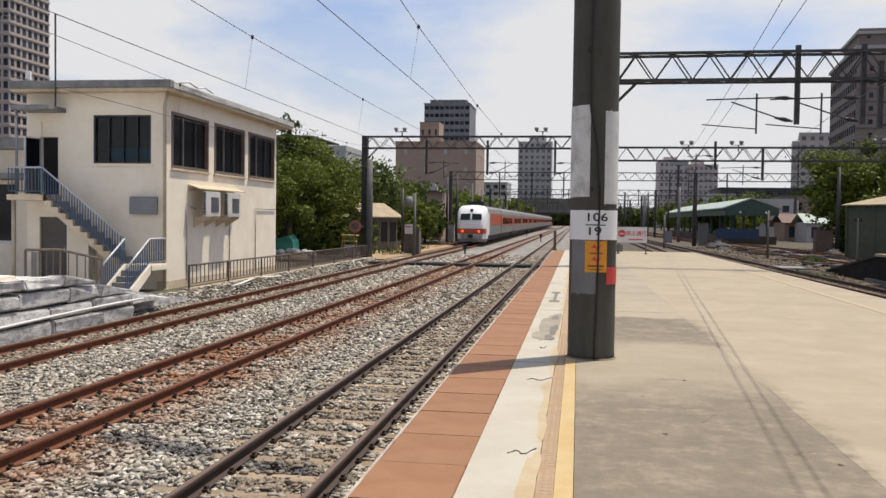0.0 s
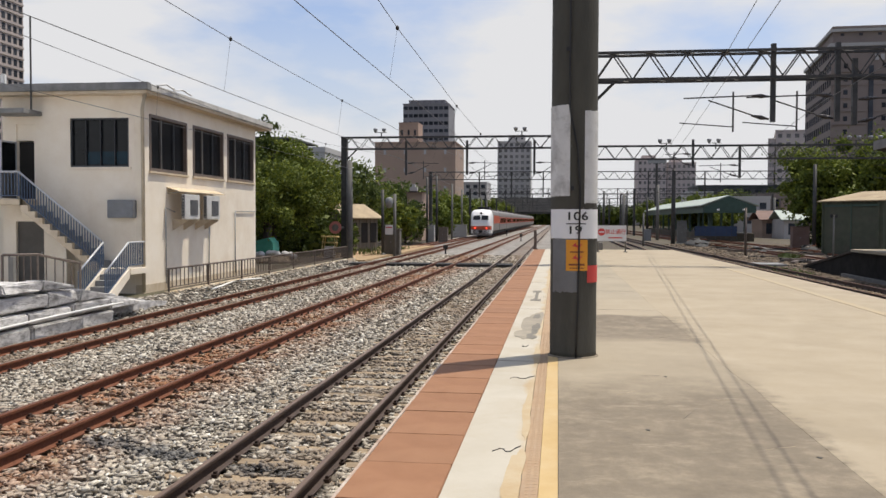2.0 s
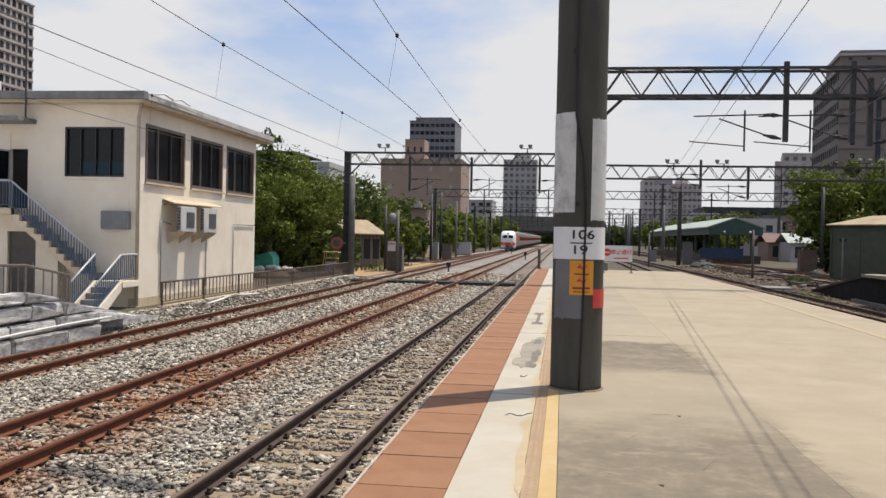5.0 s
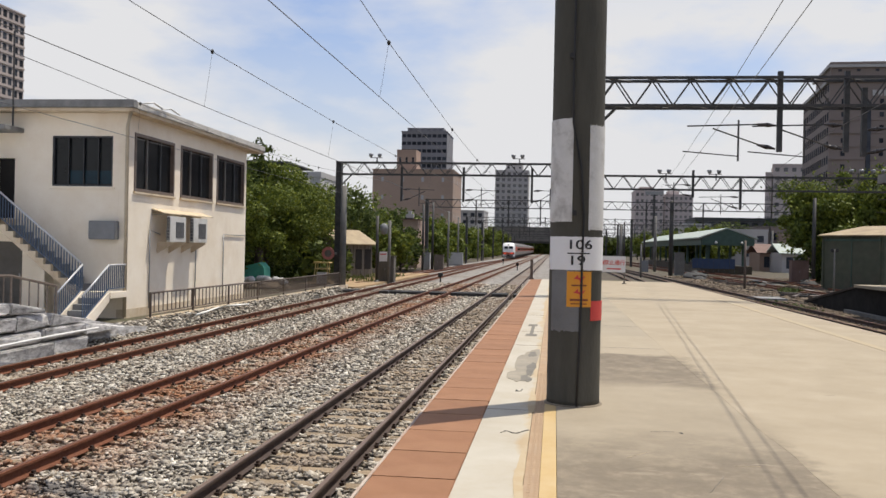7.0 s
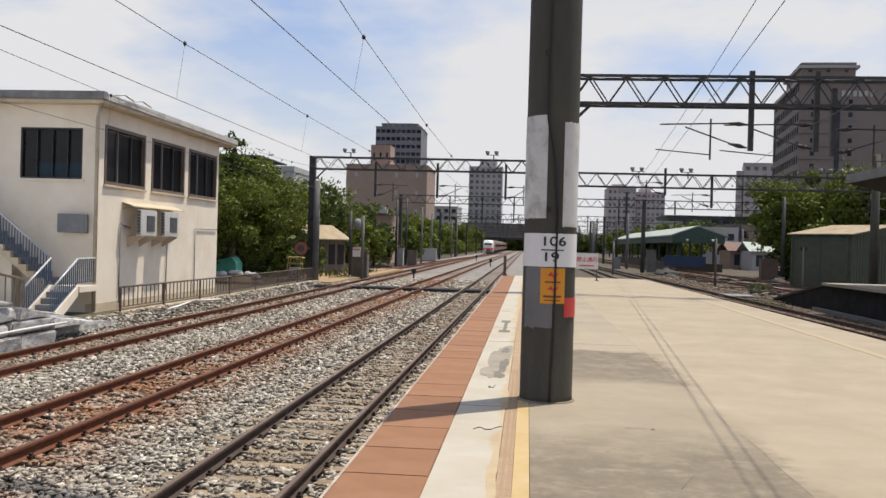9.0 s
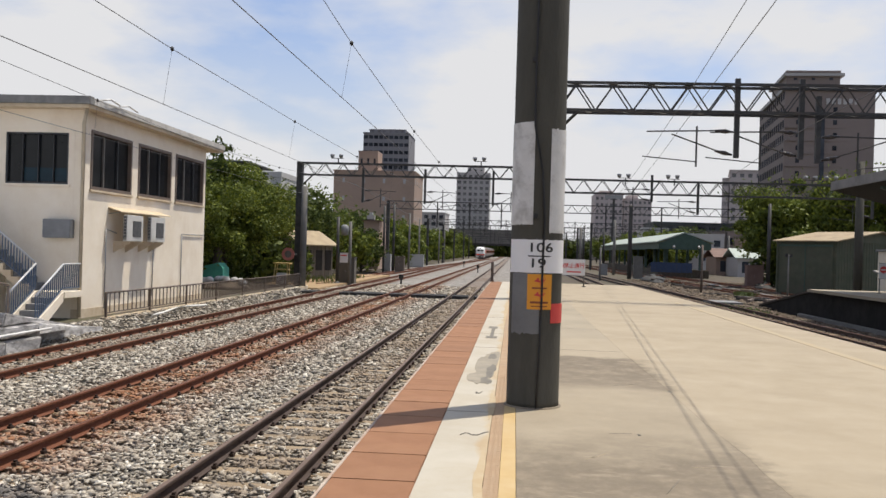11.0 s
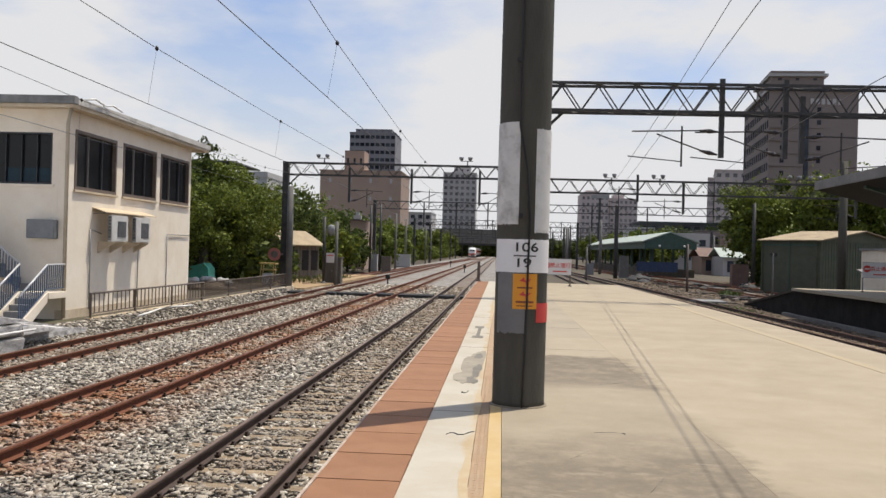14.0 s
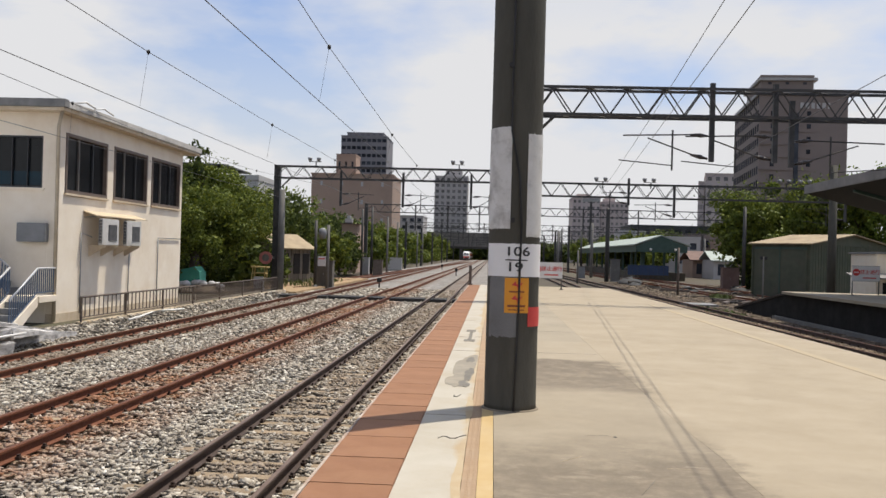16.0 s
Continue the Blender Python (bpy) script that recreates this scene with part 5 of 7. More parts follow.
def build_overhead():
    g = gantry("dark steel lattice gantry over the platform tracks", 24.0, 3.25, 31.6, 6.18, 6.90, [3.05, 31.8], 0.98)
    for x in (7.93, 9.57, 18.0):
        cantilever(g, x - 3.05, 0, 6.6, -2.32, 1.28, 0.8)
    cantilever(g, 10.0 - 3.05, 0, 6.5, 2.4, 1.28)
    g2 = gantry("dark lattice gantry spanning the three tracks beside the cabin", 50.0, -10.3, 2.9, 6.47, 7.14, [-10.15, 3.1], 1.05)
    g3 = gantry("long dark lattice gantry spanning the station yard", 50.0, 3.3, 44.5, 5.80, 6.53, [3.45, 44.6], 1.05)
    for x, e in ((-6.5, 1.9), (-2.95, 1.9), (0.9, 1.6)):
        cantilever(g2, x + 10.15, 0, 6.75, e, 1.5)
    for x, e, h, d in ((9.68, -1.5, 6.8, 1.12), (12.2, -2.2, 6.5, 1.45), (21.5, -2.2, 6.5, 1.45)):
        cantilever(g3, x - 3.45, 0, h, e, d, 0.38)
    for x, z in ((-7.9, 7.05), (0.2, 7.05), (8.2, 6.3), (10.85, 6.3), (18.2, 6.4), (19.3, 6.4)):
        floodlamp(x, 49.7, z)
    for y, a, b in ((98, -12, 38), (148, -12.5, 44), (180, -12.5, 44), (220, -13, 46), (270, -13.5, 44), (310, -14, 44), (360, -14, 44)):
        gg = gantry("far dark lattice gantry over the tracks", y, a, b, 6.85 if y < 100 else 6.75, 7.7 if y < 100 else 7.55, [a, 4.6, 14.7, b], 1.4, 0.5, False, False, 0.18)
        for x in (-6.5, -2.9, 0.6, 12, 18):
            part("drop_post", box(B(), x - a - 0.07, -0.07, 5.2, x - a + 0.07, 0.07, 8.0), M_STEEL, gg)
            part("arm", tube(B(), (x - a, 0, 5.6), (x - a + 2.2, 0, 5.9), 0.035, 5), M_STEEL, gg)
    # catenary over the three left tracks: messenger and contact wires
    for x, xc, zc, mz in ((-0.42, -0.55, 4.73, ((-14, 6.6), (4, 5.98), (12, 5.68), (14, 5.585), (22.7, 5.39), (30, 5.35), (40, 5.5), (50, 5.9))),
                          (-3.4, -3.52, 4.61, ((-14, 6.5), (4, 5.8), (11.5, 5.55), (14.2, 5.51), (22.2, 5.51), (31, 5.57), (40, 5.75), (50, 6.0))),
                          (-7.0, -7.05, 4.66, ((-14, 6.5), (4, 5.86), (12.5, 5.6), (15.8, 5.52), (19, 5.44), (25.2, 5.27), (34, 5.4), (50, 6.0)))):
        drops = [((x, y, z), (xc, y, zc)) for y, z in mz if 3 < y < 45]
        wire("thin dark messenger wire with droppers", [(x, y, z) for y, z in mz], 0.0058, drops[1::2] if x < -6 else [d for d in drops if d[0][1] in (4, 14, 14.2, 22.7, 22.2, 31, 30, 40)])
        wire("thin dark contact wire", [(xc, -14, zc), (xc, 50, zc), (xc - 0.2, 98, zc)], 0.0055)
        wire("thin dark messenger wire", [(x, 50, mz[-1][1]), (x, 74, 5.4), (x - 0.2, 98, 5.9), (x - 0.4, 148, 5.9), (x - 1, 205, 5.9)], 0.012)
    # wires that cross over the platform to the next track
    wire("thin dark messenger wire over the platform", [(3.1, -14, 6.1), (4.47, 4, 5.73), (5.02, 11.4, 5.63), (5.45, 17.2, 5.56), (5.9, 23.5, 5.52), (6.6, 33, 5.52), (7.9, 50, 5.8)], 0.006, [((4.86, 9.3, 5.66), (4.86, 9.3, 5.05))])
    wire("thin dark contact wire over the platform", [(3.04, -14, 5.06), (4.84, 9.55, 5.06), (5.53, 18.75, 5.0), (5.95, 24.2, 4.98), (7.9, 50, 4.95)], 0.0055)
    wire("thin dark wire beside the platform gantry", [(7.2, -14, 5.8), (9.2, 24, 5.55), (12.0, 50, 5.4)], 0.0075)


build_cabin()
build_stair()
build_left_side()
build_overhead()


# ---- the train ----
M_TRAINWHITE = surf("loco_white", [(0.72, 0.71, 0.69), (0.78, 0.77, 0.76)], 2, 0.35, bump=0.02)
M_TRAINORANGE = surf("train_orange", [(0.40, 0.058, 0.022), (0.48, 0.085, 0.032)], 2, 0.4, bump=0.02, grime=(0.35, 0.08, 0.04), grime_scale=1)
M_TRAINGREY = surf("train_grey", [(0.15, 0.135, 0.125), (0.2, 0.185, 0.175)], 2, 0.5, bump=0.03, grime=(0.16, 0.14, 0.13), grime_scale=1)
M_TRAINROOF = surf("train_roof", [(0.09, 0.075, 0.068), (0.13, 0.11, 0.1)], 2, 0.6, bump=0.05)
M_UNDER = surf("underframe", [(0.02, 0.02, 0.02), (0.04, 0.038, 0.035)], 4, 0.8)
M_TAIL = glow("tail_lamp", (1.0, 0.06, 0.03), 3.0)


def build_train():
    tr = thing("train", Matrix.Identity(4), "departing express train, white-nosed locomotive with orange bands and grey coaches", "train")
    W = 1.43
    # locomotive: a body with a rounded raked nose towards -y
    sec = lambda w, zt: [(-w, 0.55), (-w, zt - 0.75), (-w * 0.93, zt - 0.35), (-w * 0.72, zt - 0.08), (0, zt), (w * 0.72, zt - 0.08), (w * 0.93, zt - 0.35), (w, zt - 0.75), (w, 0.55)]
    stations = [(0.0, W * 0.78, 2.0), (0.12, W * 0.85, 2.35), (0.35, W * 0.90, 2.85), (0.7, W * 0.94, 3.35), (1.05, W * 0.985, 3.62), (1.6, W, 3.75), (2.2, W, 3.78)]
    bm = B()
    rings = [[bm.verts.new((x, y, z)) for x, z in sec(w, zt)] for y, w, zt in stations]
    for a, b in zip(rings, rings[1:]):
        for i in range(len(a) - 1):
            bm.faces.new((a[i], a[i + 1], b[i + 1], b[i])).smooth = True
    bm.faces.new(rings[0])
    nose = part("nose", bm, M_TRAINWHITE, tr, "rounded white nose")
    for s in (-1, 1):
        part("windscreen", prism(B(), [(s * 0.08, 0), (s * 1.02, 0), (s * 0.98, 0.62), (s * 0.08, 0.66)], "y", -0.02, 0.03), M_GLASS, nose, "dark windscreen").matrix_basis = Matrix.Translation((0, 0.07, 2.36)) @ Matrix.Rotation(radians(-29), 4, "X")
        part("tail_lamp", lathe(B(), [(0.02, -0.03), (0.1, -0.02), (0.09, 0.03)], 12), M_TAIL, nose, "red tail lamp").matrix_basis = Matrix.Translation((s * 0.78, -0.05, 1.28)) @ Matrix.Rotation(radians(90), 4, "X")
    part("head_lamp", lathe(B(), [(0.02, -0.03), (0.16, -0.02), (0.14, 0.05)], 14), M_GLASS, nose).matrix_basis = Matrix.Translation((0, 0.60, 3.25)) @ Matrix.Rotation(radians(62), 4, "X")
    part("orange_band", prism(B(), [(-1.26, -0.03), (1.26, -0.03), (1.37, 0.4), (1.40, 1.0), (-1.40, 1.0), (-1.37, 0.4)], "z", 1.05, 1.52), M_TRAINORANGE, nose, "orange-red nose band")
    part("front_skirt", prism(B(), [(-1.05, 0.0), (1.05, 0.0), (1.33, 0.5), (1.38, 1.6), (-1.38, 1.6), (-1.33, 0.5)], "z", 0.28, 1.047), M_TRAINGREY, nose, "grey front skirt")
    part("coupler", box(B(), -0.22, -0.45, 0.62, 0.22, 0.02, 0.98, 0.05), M_UNDER, nose)
    bodypts = lambda z0: [(-W, z0), (-W, 3.02), (-W * 0.93, 3.43), (-W * 0.72, 3.70), (0, 3.78), (W * 0.72, 3.70), (W * 0.93, 3.43), (W, 3.02), (W, z0)]
    loco = part("locomotive_body", prism(B(), bodypts(0.85), "y", 2.2, 17.6), M_TRAINGREY, tr, "grey locomotive body")
    for s in (-1, 1):
        x0, x1 = sorted((s * W, s * (W + 0.012)))
        part("white_flank", box(B(), x0, 2.2, 0.9, x1, 3.6, 3.0), M_TRAINWHITE, loco)
        part("orange_stripe", box(B(), x0, 3.62, 1.85, x1, 17.5, 2.95), M_TRAINORANGE, loco, "orange side band")
        part("cab_door", box(B(), x0, 3.7, 1.0, x1 + s * 0.006, 4.4, 3.0), M_TRAINGREY, loco)
    part("roof_pod", box(B(), -0.8, 4.5, 3.72, 0.8, 8.5, 4.15, 0.1), M_UNDER, loco, "dark roof equipment")
    part("roof_gear", box(B(), -0.55, 9.2, 3.74, 0.55, 11.6, 4.05, 0.06), M_UNDER, loco)
    for sx in (-0.35, 0.35):
        part("insulator", lathe(B(), [(0.09, 3.72), (0.06, 3.85), (0.09, 3.98), (0.04, 4.08)], 8, sx, 13.0), M_UNDER, loco)
    part("underframe", box(B(), -1.2, 2.4, 0.35, 1.2, 17.4, 0.85), M_UNDER, loco)

    def bogie(y, parent):
        bg = part("bogie", box(B(), -1.15, y - 1.5, 0.35, 1.15, y + 1.5, 0.7, 0.05), M_UNDER, parent)
        for d in (-1.0, 1.0):
            for s in (-0.565, 0.565):
                part("wheel", tube(B(), (s - 0.06, y + d, 0.43), (s + 0.06, y + d, 0.43), 0.43, 18), M_UNDER, bg)
    bogie(4.6, loco), bogie(14.6, loco)
    # coaches
    y = 18.1
    coach = part("coach", prism(B(), bodypts(0.85), "y", 0, 19.6), M_TRAINGREY, tr, "grey coach with an orange window band")
    coach.matrix_basis = Matrix.Translation((0, y, 0))
    for s in (-1, 1):
        x0, x1 = sorted((s * W, s * (W + 0.01)))
        part("orange_stripe", box(B(), x0, 0.3, 1.75, x1, 19.3, 2.75), M_TRAINORANGE, coach)
        for k in range(9):
            part("window", box(B(), x0 - (0.008 if s < 0 else 0), 1.9 + k * 1.8, 1.9, x1 + (0.008 if s > 0 else 0), 3.3 + k * 1.8, 2.6), M_GLASS, coach)
    part("roof_unit", box(B(), -0.9, 3, 3.72, 0.9, 6, 3.95, 0.06), M_TRAINROOF, coach)
    part("roof_unit", box(B(), -0.9, 13, 3.72, 0.9, 16, 3.95, 0.06), M_TRAINROOF, coach)
    part("underframe", box(B(), -1.15, 0.5, 0.35, 1.15, 19.1, 0.85), M_UNDER, coach)
    part("gangway", box(B(), -0.6, 19.6, 0.9, 0.6, 20.05, 3.2), M_UNDER, coach)
    kids = list(coach.children)
    for k in range(1, 12):
        c = same(coach, Matrix.Translation((0, y + 20.05 * k, 0)), tr)
        tagged(c, "grey coach with an orange window band")
        for o in kids:
            same(o, o.matrix_basis, c)
    return tr


train = build_train()


# ---- trees ----
def tree(x, y, h, r, seed, label, dark=False, leaves=5200, z0=-0.1, trunk=0.3, size=0.17, group="trees beside the tracks"):
    rng = np.random.default_rng(seed)
    rnd = random.Random(seed)
    t = thing("tree", Matrix.Translation((x, y, z0)), label, "tree", group)
    bm = B()
    th = h * trunk
    lean = Vector((rnd.uniform(-0.3, 0.3), rnd.uniform(-0.3, 0.3), th))
    tube(bm, (0, 0, -0.1), lean * 0.5, 0.035 * h, 9, 0.028 * h)
    tube(bm, lean * 0.5, lean, 0.028 * h, 9, 0.022 * h)
    clumps = []
    nb = 8
    for i in range(nb):
        a = 6.28 * i / nb + rnd.uniform(-0.4, 0.4)
        e = Vector((math.cos(a) * r * rnd.uniform(0.4, 0.75), math.sin(a) * r * rnd.uniform(0.4, 0.75), h * rnd.uniform(0.45, 0.85)))
        mid = lean.lerp(e, 0.5) + Vector((rnd.uniform(-.2, .2), rnd.uniform(-.2, .2), 0.2))
        tube(bm, lean, mid, 0.014 * h, 6, 0.009 * h)
        tube(bm, mid, e, 0.009 * h, 6, 0.003 * h)
    part("trunk", bm, M_BARK, t, "dark branching trunk")
    # crown: clumps of leaves spread through an uneven dome
    n_cl = 64
    cz = h * (0.5 + trunk * 0.42)
    hh = h - cz
    ctr = []
    for i in range(n_cl):
        d = rng.normal(0, 1, 3)
        d /= np.linalg.norm(d)
        q = rng.uniform(0.45, 1.0)
        ctr.append((d[0] * r * q, d[1] * r * q, cz + d[2] * hh * q * (0.95 if d[2] > 0 else 0.95), rng.uniform(0.12, 0.33) * r))
    ctr = np.array(ctr)
    k = rng.integers(0, n_cl, leaves)
    d = rng.normal(0, 1, (leaves, 3))
    d /= np.linalg.norm(d, axis=1)[:, None]
    c = ctr[k, :3] + d * (ctr[k, 3] * rng.uniform(0.3, 1.08, leaves) ** 0.5)[:, None] * np.array([1, 1, 0.75])
    loose = rng.random(leaves) < 0.14
    c[loose] += rng.normal(0, 0.13 * r, (int(loose.sum()), 3))
    s = size * rng.uniform(0.6, 1.3, leaves)
    u = rng.normal(0, 1, (leaves, 3))
    u /= np.linalg.norm(u, axis=1)[:, None]
    w = np.cross(u, d + rng.normal(0, 0.5, (leaves, 3)))
    w /= np.linalg.norm(w, axis=1)[:, None] + 1e-6
    u, w = u * s[:, None], w * s[:, None] * 0.55
    v = np.stack([c - u, c + w * 0.9 - u * 0.1, c + u, c - w * 0.9 - u * 0.1], 1).reshape(-1, 3)
    part_ob = many("crown", v, np.arange(4 * leaves).reshape(-1, 4), (M_LEAFDARK if dark is True else dark) if dark else M_LEAF, t)
    return t


def build_trees():
    L = "leafy dark green tree with a broad uneven crown beside the cabin"
    tree(-15.0, 43.8, 7.2, 3.5, 1, L, False, 40000, trunk=0.22, size=0.1)
    tree(-14.3, 48.6, 7.0, 3.2, 2, L, False, 40000, trunk=0.24, size=0.1)
    tree(-15.2, 54.5, 8.0, 3.6, 3, L, False, 34000, trunk=0.16, size=0.1)
    tree(-15.6, 60.0, 6.9, 2.6, 4, L, True, 12000, trunk=0.15, size=0.13)
    R = "light green tree with a broad crown behind the green shed"
    tree(27.6, 85, 10.9, 4.7, 5, R, M_LEAF, 42000, trunk=0.08, size=0.18)
    tree(31.4, 81, 10.3, 4.6, 6, R, M_LEAF, 40000, trunk=0.08, size=0.18)
    tree(36.8, 80, 11.2, 5.0, 7, R, M_LEAFPALE, 30000, trunk=0.1, size=0.18)
    tree(43, 79, 11.0, 5.2, 8, R, M_LEAFPALE, 12000, trunk=0.14, size=0.22)
    tree(50, 82, 11.0, 5.2, 18, R, M_LEAFPALE, 9000, trunk=0.14, size=0.22)
    F = "distant dark green tree along the railway"
    rnd = random.Random(4)
    for k, (x, y, h) in enumerate(((-19, 66, 8.2), (-15.6, 72, 7.4), (-13.2, 80, 4.6), (-15.6, 90, 4.0), (-14.3, 94.5, 4.6), (-23, 78, 9), (-14, 118, 4.5), (-16, 145, 6), (-15.5, 178, 6), (-26, 60, 9), (-19, 88, 8.8), (-17.5, 102, 6.5), (-22, 112, 9), (-19, 128, 7), (-24, 140, 9), (-21, 158, 8), (-24, 176, 9),
                                   (-21, 196, 8), (-22, 220, 9), (-24, 245, 9), (-20, 275, 9), (-22, 310, 10), (-20, 350, 10), (26, 150, 7), (33, 172, 8), (38, 190, 9), (30, 215, 8), (45, 240, 9), (28, 260, 8), (34, 300, 9))):
        tree(x, y, h, h * 0.55, 30 + k, F, rnd.random() < 0.3, 4200, trunk=0.1, size=0.22 if y < 120 else 0.36, group="distant trees")
    tree(-14.0, 47.3, 8.25, 1.0, 77, "thin-leaved tree rising over the cabin roof", True, 1500, size=0.13, trunk=0.5)
    # far woods
    rng = np.random.default_rng(9)
    n = 16000
    x = np.where(rng.random(n) < 0.5, rng.uniform(-160, -26, n), rng.uniform(36, 160, n))
    y = rng.uniform(200, 420, n)
    z = np.abs(rng.normal(0, 1, n)) * 2.2 + 2.0 * np.sin(x * 0.25) + 3
    c = np.stack([x, y, z], 1)
    u = rng.normal(0, 1, (n, 3)) * 0.9
    w = rng.normal(0, 1, (n, 3)) * 0.9
    ob = many("far_woods", np.stack([c - u, c + w, c + u, c - w], 1).reshape(-1, 3), np.arange(4 * n).reshape(-1, 4), M_LEAFDARK)
    tagged(ob, "far dark green woods behind the yard", "trees", kind="stuff")
    # shrubs along the foot of the left-hand trees, and woods that close the view under the bridge
    n = 22000
    k = rng.integers(0, 62, n)
    cy = np.sort(rng.uniform(67, 330, 62))
    cx = rng.uniform(-17, -12.6, 62) - cy * 0.012
    cs = rng.uniform(0.5, 1.9, 62)
    d = rng.normal(0, 1, (n, 3))
    d /= np.linalg.norm(d, axis=1)[:, None]
    c = np.stack([cx[k], cy[k], cs[k] * 0.9], 1) + d * cs[k][:, None] * rng.uniform(0.7, 1.05, n)[:, None]
    u, w = rng.normal(0, 1, (n, 3)) * 0.12, rng.normal(0, 1, (n, 3)) * 0.12
    ob = many("shrubs", np.stack([c - u, c + w, c + u, c - w], 1).reshape(-1, 3), np.arange(4 * n).reshape(-1, 4), M_LEAF)
    tagged(ob, "dense dark green shrubs along the line", "shrubs", kind="stuff")
    n = 7000
    c = np.stack([rng.uniform(-70, 90, n), rng.uniform(450, 475, n), rng.uniform(0, 9, n)], 1)
    u, w = rng.normal(0, 1, (n, 3)) * 0.9, rng.normal(0, 1, (n, 3)) * 0.9
    ob = many("woods_beyond_bridge", np.stack([c - u, c + w, c + u, c - w], 1).reshape(-1, 3), np.arange(4 * n).reshape(-1, 4), M_LEAFDARK)
    tagged(ob, "dark woods beyond the road bridge", "trees", kind="stuff")
    n = 20000
    k = rng.integers(0, 40, n)
    cx = np.concatenate([rng.uniform(-19, -13, 18), rng.uniform(24.9, 50, 22)])
    cy = np.concatenate([rng.uniform(52, 62, 18), rng.uniform(84.5, 89, 22)])
    cs = rng.uniform(0.9, 1.9, 40)
    d = rng.normal(0, 1, (n, 3))
    d /= np.linalg.norm(d, axis=1)[:, None]
    c = np.stack([cx[k], cy[k], cs[k] * 0.8], 1) + d * cs[k][:, None] * rng.uniform(0.7, 1.05, n)[:, None]
    u, w = rng.normal(0, 1, (n, 3)) * 0.12, rng.normal(0, 1, (n, 3)) * 0.12
    ob = many("undergrowth", np.stack([c - u, c + w, c + u, c - w], 1).reshape(-1, 3), np.arange(4 * n).reshape(-1, 4), M_LEAFDARK)
    tagged(ob, "dark undergrowth beneath the trees", "shrubs", kind="stuff")
    # weeds at the ramp and in the ballast
    n = 900
    c = np.concatenate([np.stack([rng.normal(13.7, 0.35, 260), rng.normal(45.5, 2.2, 260), np.full(260, -0.17)], 1),
                        np.stack([rng.normal(17.9, 0.3, 240), rng.normal(61.5, 0.7, 240), np.full(240, -0.16)], 1),
                        np.stack([rng.uniform(-13, -9.5, 400), rng.uniform(56, 70, 400), np.full(400, -0.02)], 1)])
    hgt = np.where(np.arange(n) < 260, rng.uniform(0.04, 0.16, n), rng.uniform(0.12, 0.4, n))[:, None]
    d = rng.normal(0, 0.12, (n, 3)) * np.array([1, 1, 0])
    up = np.array([0, 0, 1.0]) * hgt
    ob = many("weeds", np.stack([c, c + d * 0.6 + up * 0.6 + np.array([0.03, 0, 0]), c + d + up, c + d * 0.6 + up * 0.6 - np.array([0.03, 0, 0])], 1).reshape(-1, 3), np.arange(4 * n).reshape(-1, 4), M_GRASS)
    tagged(ob, "tufts of green and yellow weeds", "weeds", kind="stuff")


build_trees()


# ---- far buildings ----
def facade_mat(name, c, g=None):
    return surf(name, [tuple(v * 0.88 for v in c), c], 0.15, 0.85, bump=0.05, bump_scale=2, grime=g or tuple(v * 0.6 for v in c), grime_scale=0.05, grime_amt=0.5)


M_TOWERPINK = facade_mat("tower_tiles", (0.42, 0.36, 0.33))
M_TOWERDARK = facade_mat("dark_tower_tiles", (0.21, 0.205, 0.22))
# brown and grey tile tones include a lift for distance haze
M_BROWN = facade_mat("brown_tiles", (0.37, 0.265, 0.205))
M_GREYTOWER = facade_mat("grey_tower_tiles", (0.46, 0.435, 0.42))
M_PURPLE = facade_mat("purple_brown_tiles", (0.21, 0.172, 0.155))
M_CORNICE = facade_mat("pale_cornice", (0.36, 0.35, 0.34))
# paler copy of the purple-brown tiles, with distance haze in the colour
M_PURPLEHAZE = facade_mat("pinkish_tiles", (0.50, 0.43, 0.41))
M_PALE = facade_mat("pale_wall", (0.42, 0.41, 0.40))
M_FARGLASS = surf("far_window", [(0.03, 0.033, 0.04), (0.06, 0.065, 0.075)], 0.3, 0.9, spec=0.0, rnd=[(0.5, 0.5, 0.5), (1.4, 1.4, 1.4)], bump=0)
# far panes lightened to grey: haze lowers their contrast through the colour
M_HAZEGLASS = surf("curtained_window", [(0.15, 0.145, 0.145), (0.24, 0.23, 0.225)], 0.3, 0.9, spec=0.0, rnd=[(0.6, 0.6, 0.6), (1.2, 1.2, 1.2)], bump=0)
M_DARKROOF = surf("dark_sheet_roof", [(0.05, 0.055, 0.06), (0.09, 0.095, 0.1)], 0.5, 0.7)
M_REDROOF = surf("brown_roof", [(0.12, 0.07, 0.055), (0.18, 0.11, 0.085)], 1.0, 0.8)
M_GREENROOF = surf("pale_green_roof", [(0.27, 0.31, 0.27), (0.36, 0.4, 0.35)], 0.6, 0.6, grime=(0.3, 0.33, 0.3), grime_scale=0.4)
M_DARKGREEN = surf("dark_green_paint", [(0.03, 0.06, 0.045), (0.05, 0.09, 0.07)], 2, 0.6)
M_SHEDGREEN = surf("shed_sheet", [(0.056, 0.066, 0.04), (0.084, 0.094, 0.06)], 1.2, 0.7, 0.1, 0.1, 30, grime=(0.12, 0.09, 0.06), grime_scale=0.6, grime_amt=0.5)
M_TANROOF = surf("tan_sheet_roof", [(0.26, 0.195, 0.11), (0.37, 0.285, 0.17)], 1.2, 0.7, grime=(0.16, 0.105, 0.065), grime_scale=0.8, grime_amt=0.8)
M_BLUEWALL = surf("blue_panel", [(0.018, 0.036, 0.085), (0.03, 0.055, 0.12)], 1, 0.6)
